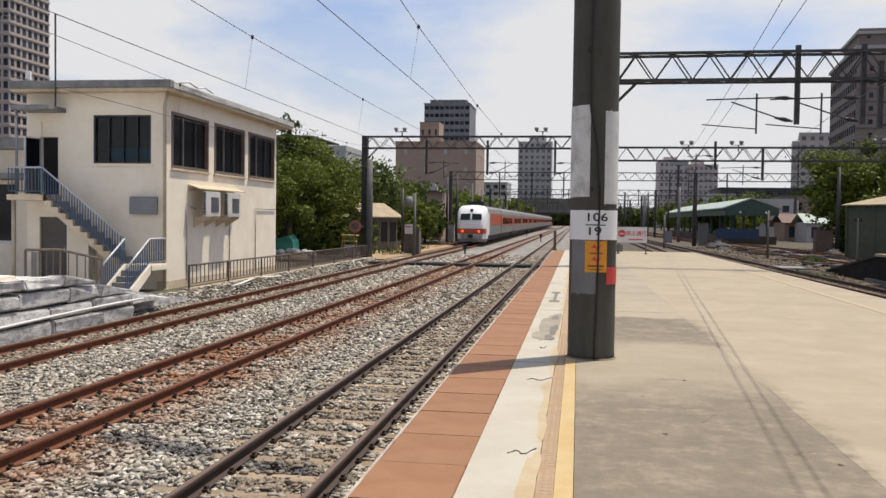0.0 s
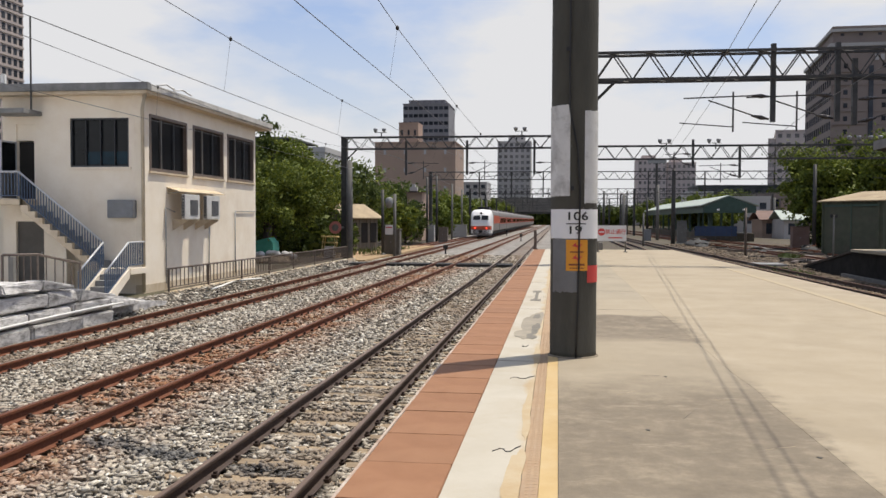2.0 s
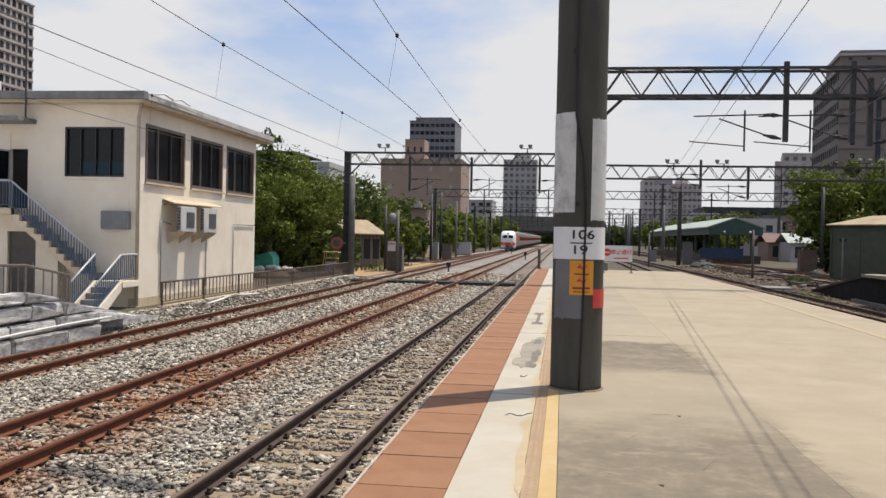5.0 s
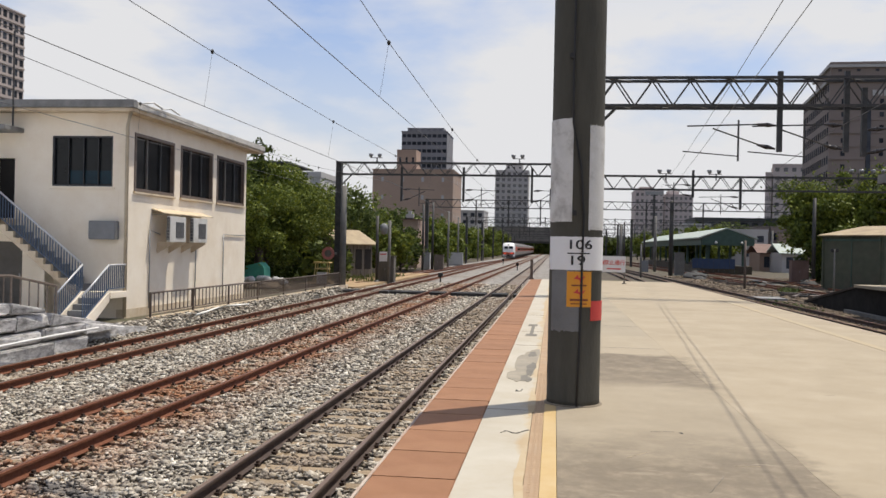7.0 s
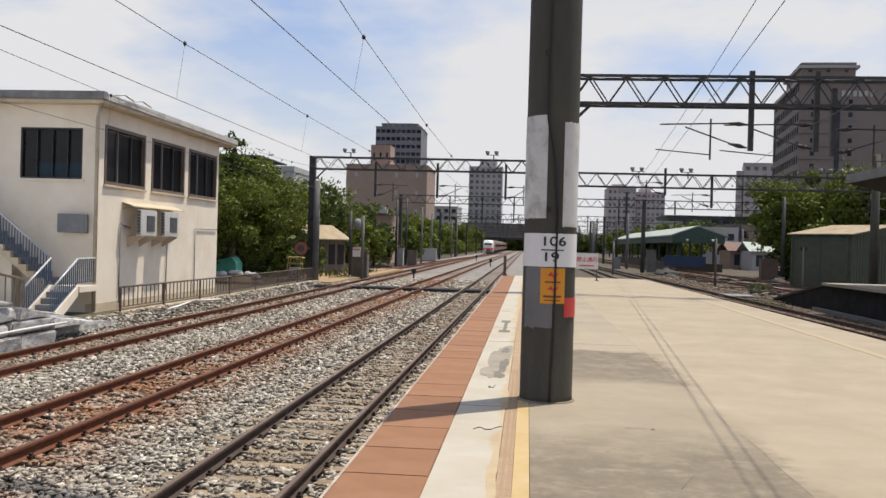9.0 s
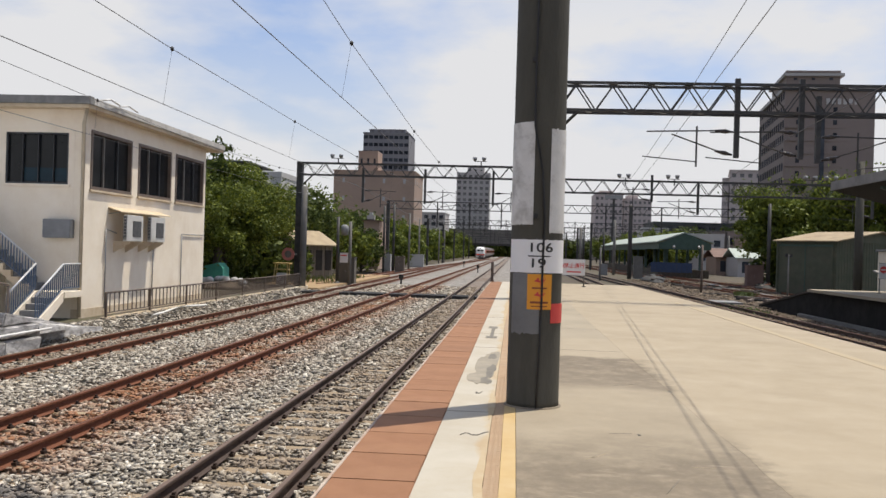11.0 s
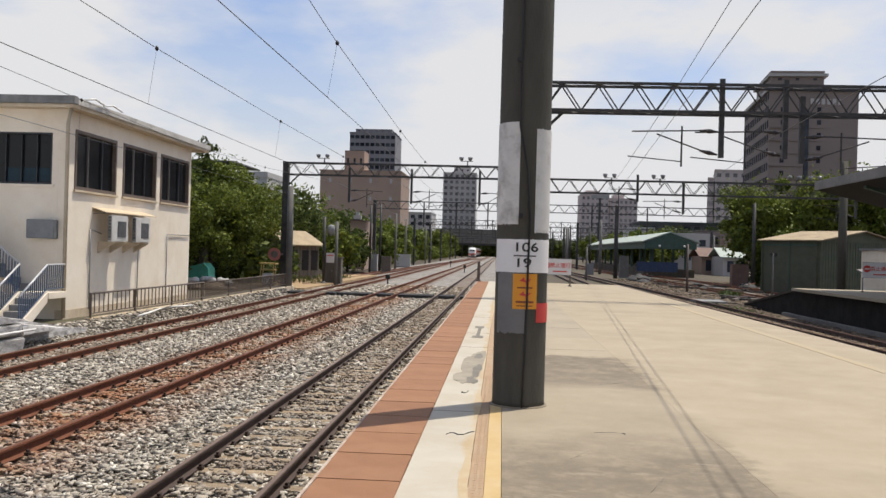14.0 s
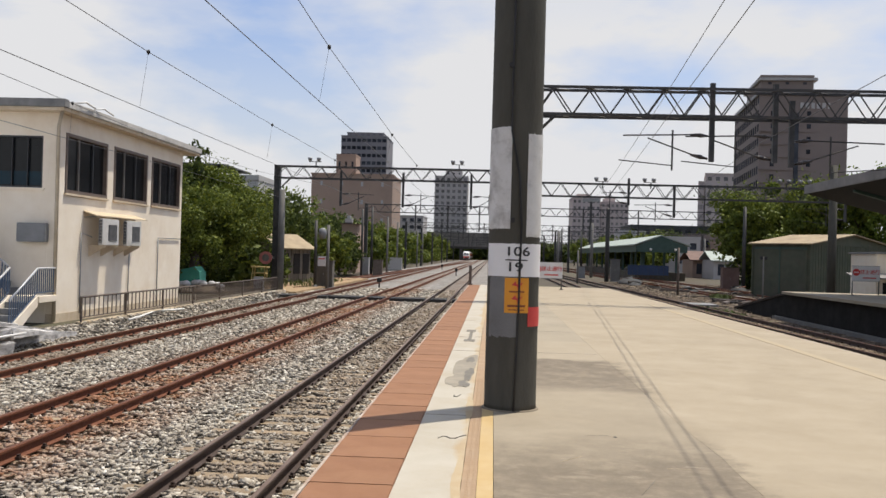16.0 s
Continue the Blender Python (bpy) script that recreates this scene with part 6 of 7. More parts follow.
M_GREYWOOD = surf("grey_boards", [(0.09, 0.08, 0.065), (0.16, 0.14, 0.115)], 2, 0.9, stretch=(3, 3, 0.4))


def tower(label, poly, z1, wall, cols, rows, za, faces=(0,), parapet=1.2, size=(0.55, 0.5), category="building", slab=False, glass=None):
    """A block on a four-cornered plan with rows of set-in windows on the named sides."""
    b = thing("building", Matrix.Identity(4), label, category)
    body = part("wall", prism(B(), poly, "z", 0, z1), wall, b)
    cx, cy = sum(p[0] for p in poly) / 4, sum(p[1] for p in poly) / 4
    part("roof", prism(B(), [(cx + (p[0] - cx) * 1.02, cy + (p[1] - cy) * 1.02) for p in poly], "z", z1 + 0.003, z1 + parapet * 0.4), wall, b)
    for fi, n in zip(faces, cols):
        p, q = Vector((*poly[fi], 0)), Vector((*poly[(fi + 1) % 4], 0))
        u = (q - p) / n
        ang = math.atan2(u.y, u.x)
        hgt = (z1 - za) / rows
        w, h = u.length * size[0], hgt * size[1]
        win = None
        for i in range(n):
            for j in range(rows):
                c = p + u * (i + 0.5)
                m = Matrix.Translation((c.x, c.y, za + hgt * (j + 0.5))) @ Matrix.Rotation(ang, 4, "Z")
                if win is None:
                    win = part("window", box(B(), -w / 2, -0.06, -h / 2, w / 2, 0.3, h / 2), glass or M_FARGLASS, b)
                    win.matrix_basis = m
                else:
                    same(win, m, b)
        if slab:
            for j in range(rows + 1):
                bm = box(B(), 0, -0.35, -0.35, (q - p).length, 0.2, 0.35)
                part("floor_band", bm, wall, b).matrix_basis = Matrix.Translation((p.x, p.y, za + hgt * j)) @ Matrix.Rotation(ang, 4, "Z")
    rebase(b, cx, cy, 0)
    return b


def rect(x0, x1, y0, y1):
    return [(x0, y0), (x1, y0), (x1, y1), (x0, y1)]


def build_city():
    tower("tall pinkish grey residential tower with a grid of dark windows", rect(-251, -207, 300, 325), 90, M_TOWERPINK, [15, 7], 18, 14, (0, 1), slab=True, size=(0.6, 0.6))
    tower("dark grey office tower in the distance", rect(-72, -50, 420, 445), 57.5, M_TOWERDARK, [9], 9, 25, (0,), size=(0.8, 0.45))
    tower("dark stepped crown of the office tower", rect(-69.5, -52, 422, 440), 59.3, M_TOWERDARK, [6], 2, 57.9, (0,), size=(0.4, 0.3))
    tower("broad brown tiled building with few windows", rect(-67, -36.2, 330, 360), 31.2, M_BROWN, [4, 5], 4, 4, (0, 1), size=(0.12, 0.25), glass=M_PALE)
    tower("brown tiled lift house on a roof", rect(-58.5, -51, 334, 345), 39, M_BROWN, [3], 1, 32, (0,), size=(0.3, 0.3))
    tower("grey apartment tower with pale balconies", rect(-30.6, -12.6, 480, 500), 44.5, M_GREYTOWER, [6], 12, 6, (0,), size=(0.55, 0.5), slab=True, glass=M_HAZEGLASS)
    tower("grey lift house on the apartment tower", rect(-25, -16, 483, 495), 48, M_GREYTOWER, [3], 1, 45, (0,), size=(0.3, 0.3))
    tower("low pale building beside the line", rect(-47, -30, 400, 425), 19, M_GREYTOWER, [5], 5, 3, (0,))
    P = [(66.25, 220), (87, 219), (91, 257), (70.5, 258)]
    blk = tower("purple-brown tiled apartment block with a pale cornice and small side windows", P, 44.2, M_PURPLE, [13], 11, 6, (3,), size=(0.55, 0.55))
    ox, oy = sum(p[0] for p in P) / 4, sum(p[1] for p in P) / 4
    for x, w, m_ in ((8.3, 1.0, M_FARGLASS), (15.2, 1.2, M_FARGLASS)):
        part("recess", box(B(), 66.25 + x - ox, 219.3 - oy, 5, 66.25 + x + w - ox, 220.1 - oy, 39), m_, blk, "dark glazed strip between the bays")
    for j in range(11):
        z = 6.5 + j * 3.1
        part("floor_band", box(B(), 66.4 - ox, 219.45 - oy, z, 74.4 - ox, 219.9 - oy, z + 0.25), M_PURPLE, blk)
        part("floor_band", box(B(), 75.7 - ox, 219.3 - oy, z, 81.2 - ox, 219.8 - oy, z + 0.25), M_PURPLE, blk)
        part("window", box(B(), 69.0 - ox, 219.72 - oy, z + 0.9, 69.9 - ox, 220.0 - oy, z + 2.0), M_FARGLASS, blk)
        part("window", box(B(), 77.5 - ox, 219.3 - oy, z + 0.9, 78.4 - ox, 219.6 - oy, z + 2.0), M_FARGLASS, blk)
    for j in range(6):
        part("window", box(B(), 75.8 + j * 1.3 - ox, 219.2 - oy, 40.2, 76.6 + j * 1.3 - ox, 219.6 - oy, 41.6), M_PALE, blk, "small bright opening under the roof")
    part("cornice", prism(B(), [(65.7 - ox, 219.4 - oy), (87.5 - ox, 218.4 - oy), (91.5 - ox, 257.5 - oy), (70.0 - ox, 258.6 - oy)], "z", 43.5, 44.3), M_CORNICE, blk, "pale cornice")
    rh = tower("purple-brown roof house with a cornice", [(66.6, 220.4), (79, 219.8), (81, 240), (69, 241)], 47.9, M_PURPLE, [3], 1, 44.9, (0,), size=(0.2, 0.2))
    part("cornice", prism(B(), [(-7.9, -10.6), (5.9, -11.2), (7.9, 10.6), (-5.6, 11.6)], "z", 47.0, 47.7), M_CORNICE, rh, "pale cornice")
    tower("purple-brown apartment block further back", [(77.2, 320), (97, 320), (104, 345), (82.6, 345)], 33.4, M_PURPLEHAZE, [7], 9, 6, (0,), size=(0.5, 0.45), glass=M_HAZEGLASS)
    tower("purple-brown wing of an apartment block", [(74.8, 320.5), (77, 320.5), (82, 344), (80, 344)], 30.5, M_PURPLEHAZE, [4], 7, 6, (0,), size=(0.5, 0.45), glass=M_HAZEGLASS)
    tower("brown-grey apartment block beyond the station", rect(39, 52, 420, 440), 30.5, M_PURPLEHAZE, [6], 8, 6, (0,), size=(0.5, 0.45), glass=M_HAZEGLASS)
    tower("brown-grey apartment block beyond the station", rect(53, 66, 425, 445), 29, M_PURPLEHAZE, [6], 8, 6, (0,), size=(0.5, 0.45), glass=M_HAZEGLASS)
    for x0, x1, y, z in ((41.5, 47.5, 424, 32.3), (55, 60, 428, 30.8)):
        tower("grey lift house on a far apartment block", rect(x0, x1, y, y + 9), z, M_PURPLEHAZE, [3], 1, z - 3, (0,), size=(0.2, 0.3))
    tower("wide dark low building with a flat roof", rect(42, 66, 260, 280), 12, M_DARKROOF, [8], 3, 2, (0,))
    rnd = random.Random(12)
    for k in range(14):
        x = 30 + k * 6.5 + rnd.uniform(-2, 2)
        y = 150 + rnd.uniform(0, 70)
        h = rnd.uniform(5.5, 9.5)
        w = rnd.uniform(5, 9)
        tower("low town house with a dark roof", rect(x, x + w, y, y + 9), h, (M_PALE, M_GREYTOWER, M_PURPLE, M_BROWN)[k % 4], [3], 2, 1, (0,), size=(0.45, 0.45))
    for k in range(9):
        x, y = -42 + rnd.uniform(-6, 6) - k * 4, 95 + k * 28
        tower("low town house behind the trees", rect(x, x + 9, y, y + 9), rnd.uniform(7, 12), (M_PALE, M_GREYTOWER, M_BROWN)[k % 3], [3], 3, 1, (0,), size=(0.45, 0.45))
    for lab, x0, x1, y0, z in (("pale house with a dark sheet roof on posts", -25.0, -17.4, 62.0, 7.2), ("pale flat-roofed house behind the trees", -24.0, -18.6, 77.0, 8.4)):
        h = tower(lab, rect(x0, x1, y0, y0 + 7), z, M_PALE, [4], 2, 1.0, (0,), size=(0.35, 0.4))
        if y0 < 70:
            cx = (x0 + x1) / 2
            part("shelter_roof", prism(B(), [(-4.2, 8.35), (4.35, 8.2), (4.35, 8.3), (-4.2, 8.5)], "y", -3.9, 3.0), M_DARKROOF, h, "dark sheet roof on posts")
            for x in (-3.5, 0.2, 3.6):
                part("roof_post", box(B(), x - 0.05, -3.4, 7.6, x + 0.05, -3.3, 8.3), M_DARKROOF, h)
    h = tower("brown tiled house with a pale water tank on its roof", rect(-14.7, -13.0, 98, 104), 4.9, M_BROWN, [2], 2, 1.0, (0,), size=(0.35, 0.4))
    part("roof_sheet", box(B(), -1.0, -3.4, 5.38, 1.1, -1.0, 5.46), M_REDROOF, h, "brown roof sheet")
    part("tank", box(B(), -0.62, -2.6, 5.6, 0.25, -1.9, 6.05, 0.05), M_PALE, h, "pale water tank")
    part("tank_lid", box(B(), -0.4, -2.45, 6.052, 0.0, -2.05, 6.4, 0.04), M_PALE, h)
    part("tank_stand", box(B(), -0.6, -2.6, 5.462, 0.2, -1.8, 5.6), M_STEEL, h)
    # road bridge across the tracks
    br = thing("road_bridge", Matrix.Identity(4), "dark concrete road bridge crossing all tracks in the distance", "bridge")
    part("deck", box(B(), -90, 428, 6.2, 12, 440, 11.4), M_CONCPOST, br)
    part("parapet", box(B(), -90, 427.8, 11.4, 12, 428.2, 13.0), M_CONCPOST, br)
    part("girder", box(B(), -90, 428.5, 5.2, 12, 429.3, 6.2), M_STEEL, br)
    for x in (-42, -24, -13.5, 6, 11.3):
        part("pier", box(B(), x - 0.7, 430, -0.4, x + 0.7, 438, 6.2), M_CONCPOST, br)
    for k in range(17):
        part("parapet_pier", box(B(), -90 + k * 6.3, 427.6, 11.3, -89.3 + k * 6.3, 427.8, 13.1), M_CONCPOST, br)
    part("road_lamp", tube(B(), (-6, 428, 11), (-6, 428, 18), 0.15, 6), M_GALV, br)
    rebase(br, 0, 434, -0.4)


build_city()


# ---- right side of the yard ----
def sign_board(x, y, z, w, h, leg, label):
    """A white board on two posts, with a no-entry disc and red characters."""
    s = thing("warning_board", Matrix.Translation((x, y, z)), label, "sign", "no entry boards")
    b = part("board", box(B(), -w / 2, -0.015, leg, w / 2, 0.015, leg + h, 0.006), M_SIGNWHITE, s)
    part("border", box(B(), -w / 2 - 0.015, -0.012, leg - 0.015, w / 2 + 0.015, 0.012, leg), M_GALV, b)
    part("border", box(B(), -w / 2 - 0.015, -0.012, leg + h, w / 2 + 0.015, 0.012, leg + h + 0.015), M_GALV, b)
    cz, cx, r = leg + h * 0.58, -w * 0.35, h * 0.24
    disc = part("disc", tube(B(), (cx, -0.012, cz), (cx, -0.022, cz), r, 24), M_RED, b, "red no-entry disc")
    part("disc_bar", box(B(), cx - r * 0.7, -0.028, cz - r * 0.17, cx + r * 0.7, -0.0225, cz + r * 0.17), M_SIGNWHITE, disc)
    t = new("lettering", letters("\u7981\u6b62\u901a\u884c", h * 0.33, M_RED))
    t.parent = b
    t.matrix_basis = Matrix.Translation((w * 0.13, -0.018, cz))
    part("text_bar", box(B(), -w * 0.12, -0.02, leg + h * 0.17, w * 0.36, -0.0155, leg + h * 0.25), M_RED, b)
    for s_ in (-1, 1):
        part("leg", tube(B(), (s_ * w * 0.47, 0.03, 0), (s_ * w * 0.47, 0.03, leg + h + 0.02), 0.025, 8), M_CONCPOST, s)
        part("foot", box(B(), s_ * w * 0.47 - 0.07, -0.04, 0, s_ * w * 0.47 + 0.07, 0.1, 0.03), M_CONCPOST, s)
    return s


def post(x, y, h, r, label, mat=None, z0=-0.3, category="post", group="yard posts"):
    p = thing("post", Matrix.Translation((x, y, z0)), label, category, group)
    part("shaft", lathe(B(), [(r, 0), (r * 0.97, h * 0.5), (r * 0.85, h)], 12), mat or M_CONCPOST, p)
    return p


def cabinet(x, y, w, d, h, mat, label):
    c = thing("equipment_cabinet", Matrix.Translation((x, y, -0.2)), label, "cabinet", "trackside cabinets")
    part("body", box(B(), -w / 2, 0, 0.12, w / 2, d, h, 0.02), mat, c)
    part("plinth", box(B(), -w / 2 - 0.05, -0.04, 0, w / 2 + 0.05, d + 0.04, 0.118), M_STEP, c)
    part("lid", box(B(), -w / 2 - 0.04, -0.05, h + 0.003, w / 2 + 0.04, d + 0.05, h + 0.06, 0.01), mat, c)
    dr = part("door", box(B(), -w / 2 + 0.06, -0.015, 0.2, -0.01, -0.001, h - 0.08), mat, c)
    part("door_handle", box(B(), -0.07, -0.03, h * 0.5, -0.04, -0.016, h * 0.5 + 0.12), M_GALV, dr)
    part("door", box(B(), 0.01, -0.015, 0.2, w / 2 - 0.06, -0.001, h - 0.08), mat, c)
    return c


KERB_PLAN = [(19.6, 63.2), (20.1, 63.2), (20.55, 70.4), (20.6, 75.0), (21.6, 91.0), (21.9, 102.0), (21.3, 102.0), (21.1, 91.0), (20.15, 75.0), (20.1, 70.4)]
HEAPS = ((18.4, 73.5, 1.5, 0.9, 0.28, 1), (17.0, 82.0, 0.8, 1.2, 0.3, 2), (16.4, 92.0, 1.3, 4.0, 0.75, 3), (23.2, 77.0, 0.6, 1.6, 0.5, 5), (19.6, 66.5, 0.7, 0.6, 0.22, 4), (15.9, 86.5, 0.7, 1.4, 0.35, 7))


def build_right_side():
    # opposite platform with its ramp
    p = thing("opposite_platform", Matrix.Identity(4), "shaded concrete platform with a pale edge and an end ramp", "platform", kind="structure")
    part("retaining_wall", prism(B(), [(-40, -0.5), (49.5, -0.5), (49.5, -0.15), (41, 1.0), (-40, 1.0)], "x", 15.55, 30), M_SHADEWALL, p, "platform wall darkened for the shade on it")
    part("surface", prism(B(), [(-40, 1.003), (41, 1.003), (41, 1.12), (-40, 1.12)], "x", 15.3, 30), M_CONC_OLD, p, "pale concrete surface")
    part("ramp", prism(B(), [(41.003, 1.003), (49.5, -0.147), (49.5, -0.06), (41.003, 1.117)], "x", 15.5, 30), M_BEDDARK, p, "dark worn ramp")
    part("foot_kerb", box(B(), 15.2, 20, -0.4, 15.42, 42.0, -0.03, 0.02), M_CONCPOST, p, "pale kerb at the foot of the wall")
    rebase(p, 22, 0, -0.5)
    c = thing("platform_canopy", Matrix.Identity(4), "grey butterfly platform roof with a dark underside", "canopy")
    part("roof", prism(B(), [(16.0, 5.82), (20.0, 4.8), (24.0, 5.8), (24.0, 5.55), (20.0, 4.55), (16.0, 5.52)], "y", -30, 40.2), M_CANOPY, c)
    part("fascia", box(B(), 15.93, -30, 5.48, 15.997, 40.26, 5.87, 0.01), M_CANOPY, c, "grey fascia board")
    # thin dark sheet: the shade under the roof put in as colour
    part("soffit", prism(B(), [(16.05, 5.50), (20.0, 4.53), (23.95, 5.53), (23.95, 5.50), (20.0, 4.49), (16.05, 5.47)], "y", -30, 40.15), M_DARK, c, "underside sheet with shade in its dark colour")
    for y in (-20, -8, 4, 16, 28, 36):
        part("beam", prism(B(), [(16.4, 5.4), (20.0, 4.5), (23.6, 5.4), (23.6, 5.28), (20.0, 4.3), (16.4, 5.28)], "y", y - 0.12, y + 0.12), M_DARKGREEN, c)
        part("column", box(B(), 19.85, y - 0.15, 1.12, 20.15, y + 0.15, 4.35), M_DARKGREEN, c)
    rebase(c, 20, 4, 1.12)
    sign_board(17.85, 38.2, 1.12, 1.15, 0.62, 0.62, "white no-entry board with red characters at the ramp")
    sign_board(4.27, 33.0, PZ, 1.08, 0.58, 0.42, "white no-entry board with red characters at the platform end")
    bx = thing("stop_block", Matrix.Translation((3.55, 35.3, PZ)), "low grey concrete block behind the board", "block")
    part("block", box(B(), -0.5, 0, 0, 0.5, 0.4, 0.3, 0.02), M_CONCPOST, bx)
    # green sheet shed
    s = thing("shed", Matrix.Identity(4), "green corrugated sheet shed with a tan roof and big doors", "shed")
    A, Bc, C = Vector((21.8, 68.2, 0)), Vector((24.6, 64.0, 0)), Vector((32.4, 69.2, 0))
    D = A + C - Bc
    u, v = Bc - A, C - Bc
    ZE, ZR = 3.8, 4.55
    for nm, p0, q0 in (("side_wall", A, Bc), ("back_wall", C, D)):
        d = (q0 - p0)
        ang = math.atan2(d.y, d.x)
        part(nm, box(B(), 0, 0, -0.2, d.length, 0.08, ZE), M_SHEDGREEN, s).matrix_basis = Matrix.Translation(p0) @ Matrix.Rotation(ang, 4, "Z")
        rib = None
        for i in range(1, int(d.length / 0.3)):
            m = Matrix.Translation(p0) @ Matrix.Rotation(ang, 4, "Z") @ Matrix.Translation((i * 0.3, 0, 0))
            if rib is None:
                rib = part("rib", box(B(), -0.02, -0.03, -0.1, 0.02, -0.001, ZE - 0.05), M_SHEDGREEN, s)
                rib.matrix_basis = m
            else:
                same(rib, m, s)
    for nm, p0 in (("gable_wall", Bc), ("far_gable", A)):
        d = v
        ang = math.atan2(d.y, d.x)
        L = d.length
        part(nm, prism(B(), [(0.09, -0.2), (L, -0.2), (L, ZE), (L / 2, ZR), (0.09, ZE)], "y", 0, 0.08), M_SHEDGREEN, s).matrix_basis = Matrix.Translation(p0) @ Matrix.Rotation(ang, 4, "Z")
    rib = None
    for i in range(1, 31):
        t = i * 0.3
        m = Matrix.Translation(Bc) @ Matrix.Rotation(math.atan2(v.y, v.x), 4, "Z") @ Matrix.Translation((t, 0, 0))
        if rib is None:
            rib = part("rib", box(B(), -0.02, -0.03, -0.1, 0.02, -0.001, ZE - 0.02), M_SHEDGREEN, s)
            rib.matrix_basis = m
        else:
            same(rib, m, s)
    ang = math.atan2(v.y, v.x)
    L, W = v.length, u.length
    for a, b in ((-0.25, L / 2), (L / 2, L + 0.25)):
        za = ZE - 0.05 if a < 0 else ZR
        zb = ZR if a < 0 else ZE - 0.05
        part("roof", prism(B(), [(a, za + 0.02), (b, zb + 0.02), (b, zb + 0.1), (a, za + 0.1)], "y", -0.3, W + 0.3), M_TANROOF, s, "tan sheet roof").matrix_basis = Matrix.Translation(Bc) @ Matrix.Rotation(ang, 4, "Z")
    for i in range(2):
        m = Matrix.Translation(A) @ Matrix.Rotation(math.atan2(u.y, u.x), 4, "Z")
        part("door", box(B(), 0.35 + i * 2.2, -0.07, -0.15, 2.5 + i * 2.2, -0.032, 3.4), M_SHEDGREEN2, s, "dark green sliding door").matrix_basis = m
    m = Matrix.Translation(A) @ Matrix.Rotation(math.atan2(u.y, u.x), 4, "Z")
    for x, w, mat in ((0.0, 0.12, M_SHEDGREEN), (2.5, 0.07, M_DARKGREEN), (W - 0.32, 0.14, M_SHEDGREEN), (W - 0.1, 0.1, M_SHEDGREEN)):
        part("corner_trim", box(B(), x, -0.1, -0.15, x + w, -0.071, ZE - 0.06), mat, s, "folded sheet trim").matrix_basis = m
    part("door_track", box(B(), 0.2, -0.13, 3.42, W - 0.2, -0.072, 3.56), M_DARKGREEN, s, "dark sliding door track").matrix_basis = m
    part("roof_vent", tube(B(), (27.2 - 0, 67.0, 4.2), (27.2, 67.0, 4.85), 0.07, 8), M_STEEL, s)
    rebase(s, 27, 68.5, -0.2)
    k = thing("kiosk", Matrix.Identity(4), "small cream hut with a dark doorway and a grey awning", "hut")
    bm = B()
    holed(bm, 20.3, 24.4, -0.2, 2.95, [(20.6, -0.2, 21.6, 1.6)], lambda a, b, c_, d: box(bm, a, 43, b, c_, 43.2, d))
    part("front_wall", bm, M_CREAM, k)
    part("side_wall", box(B(), 20.3, 43.203, -0.2, 20.5, 46, 2.95), M_CREAM, k)
    part("roof", box(B(), 20.2, 42.9, 2.953, 24.5, 46.1, 3.05), M_ROOFEDGE, k)
    part("door", box(B(), 20.6, 43.12, -0.2, 21.6, 43.16, 1.6), M_DARK, k)
    part("awning", prism(B(), [(41.9, 1.78), (42.997, 1.98), (42.997, 2.04), (41.9, 1.84)], "x", 18.9, 22.0), M_CANOPY, k, "grey awning sheet")
    rebase(k, 22.4, 44.5, -0.2)
    post(18.97, 45.0, 7.6, 0.21, "thick dark grey concrete pole beside the hut", M_POLE)
    post(14.7, 98.0, 8.2, 0.24, "tall dark mast beside the yard tracks", M_STEEL)
    post(15.0, 116, 7.2, 0.2, "tall grey mast beside the yard tracks", M_CONCPOST)
    post(11.5, 128, 6.5, 0.2, "tall grey mast beside the yard tracks", M_CONCPOST)
    post(15.63, 65, 3.6, 0.09, "short brown post in the yard", M_BROWNRAIL)
    sg = post(20.76, 62, 3.1, 0.06, "thin post with two small lamp heads in the yard", M_CONCPOST)
    for dx in (-0.14, 0.14):
        part("lamp_head", box(B(), dx - 0.1, -0.1, 2.9, dx + 0.1, 0.1, 3.12, 0.03), M_UNDER, sg)
    post(10.6, 88, 3.4, 0.1, "short grey post in the yard")
    post(24.45, 80, 7.6, 0.17, "dark steel mast beside the trees", M_STEEL)
    rnd = random.Random(31)
    for i in range(10):
        post(rnd.uniform(9, 34), rnd.uniform(118, 300), rnd.uniform(6, 9), 0.17, "distant grey mast in the yard", rnd.choice([M_STEEL, M_CONCPOST]), group="distant masts")
    # floodlight tower
    ft = thing("floodlight_mast", Matrix.Translation((24.4, 205, -0.3)), "tall lattice floodlight mast with a wide head", "floodlight mast")
    part("mast", box(B(), -0.25, -0.25, 0, 0.25, 0.25, 15.6), M_STEEL, ft)
    part("head", box(B(), -2.0, -0.3, 15.6, 2.0, 0.3, 16.4), M_GALV, ft)
    cabinet(15.95, 100, 1.0, 0.8, 2.5, M_CONCPOST, "grey steel equipment cabinet in the yard")
    cabinet(23.9, 82, 1.45, 0.9, 2.0, M_REDROOF, "brown steel equipment cabinet beside the rails")
    cabinet(13.3, 112, 1.0, 0.7, 1.4, M_METER, "dark grey equipment cabinet in the yard")
    # station shelter
    c = thing("station_shelter", Matrix.Identity(4), "long green-roofed platform shelter with dark gable and columns", "shelter")
    x0, xm, x1, y0, y1 = 19.9, 22.8, 26.0, 110, 181
    part("roof", prism(B(), [(x0 - 0.4, 4.1), (xm, 5.32), (xm, 5.45), (x0 - 0.4, 4.25)], "y", y0, y1), M_GREENROOF, c, "pale green roof slope")
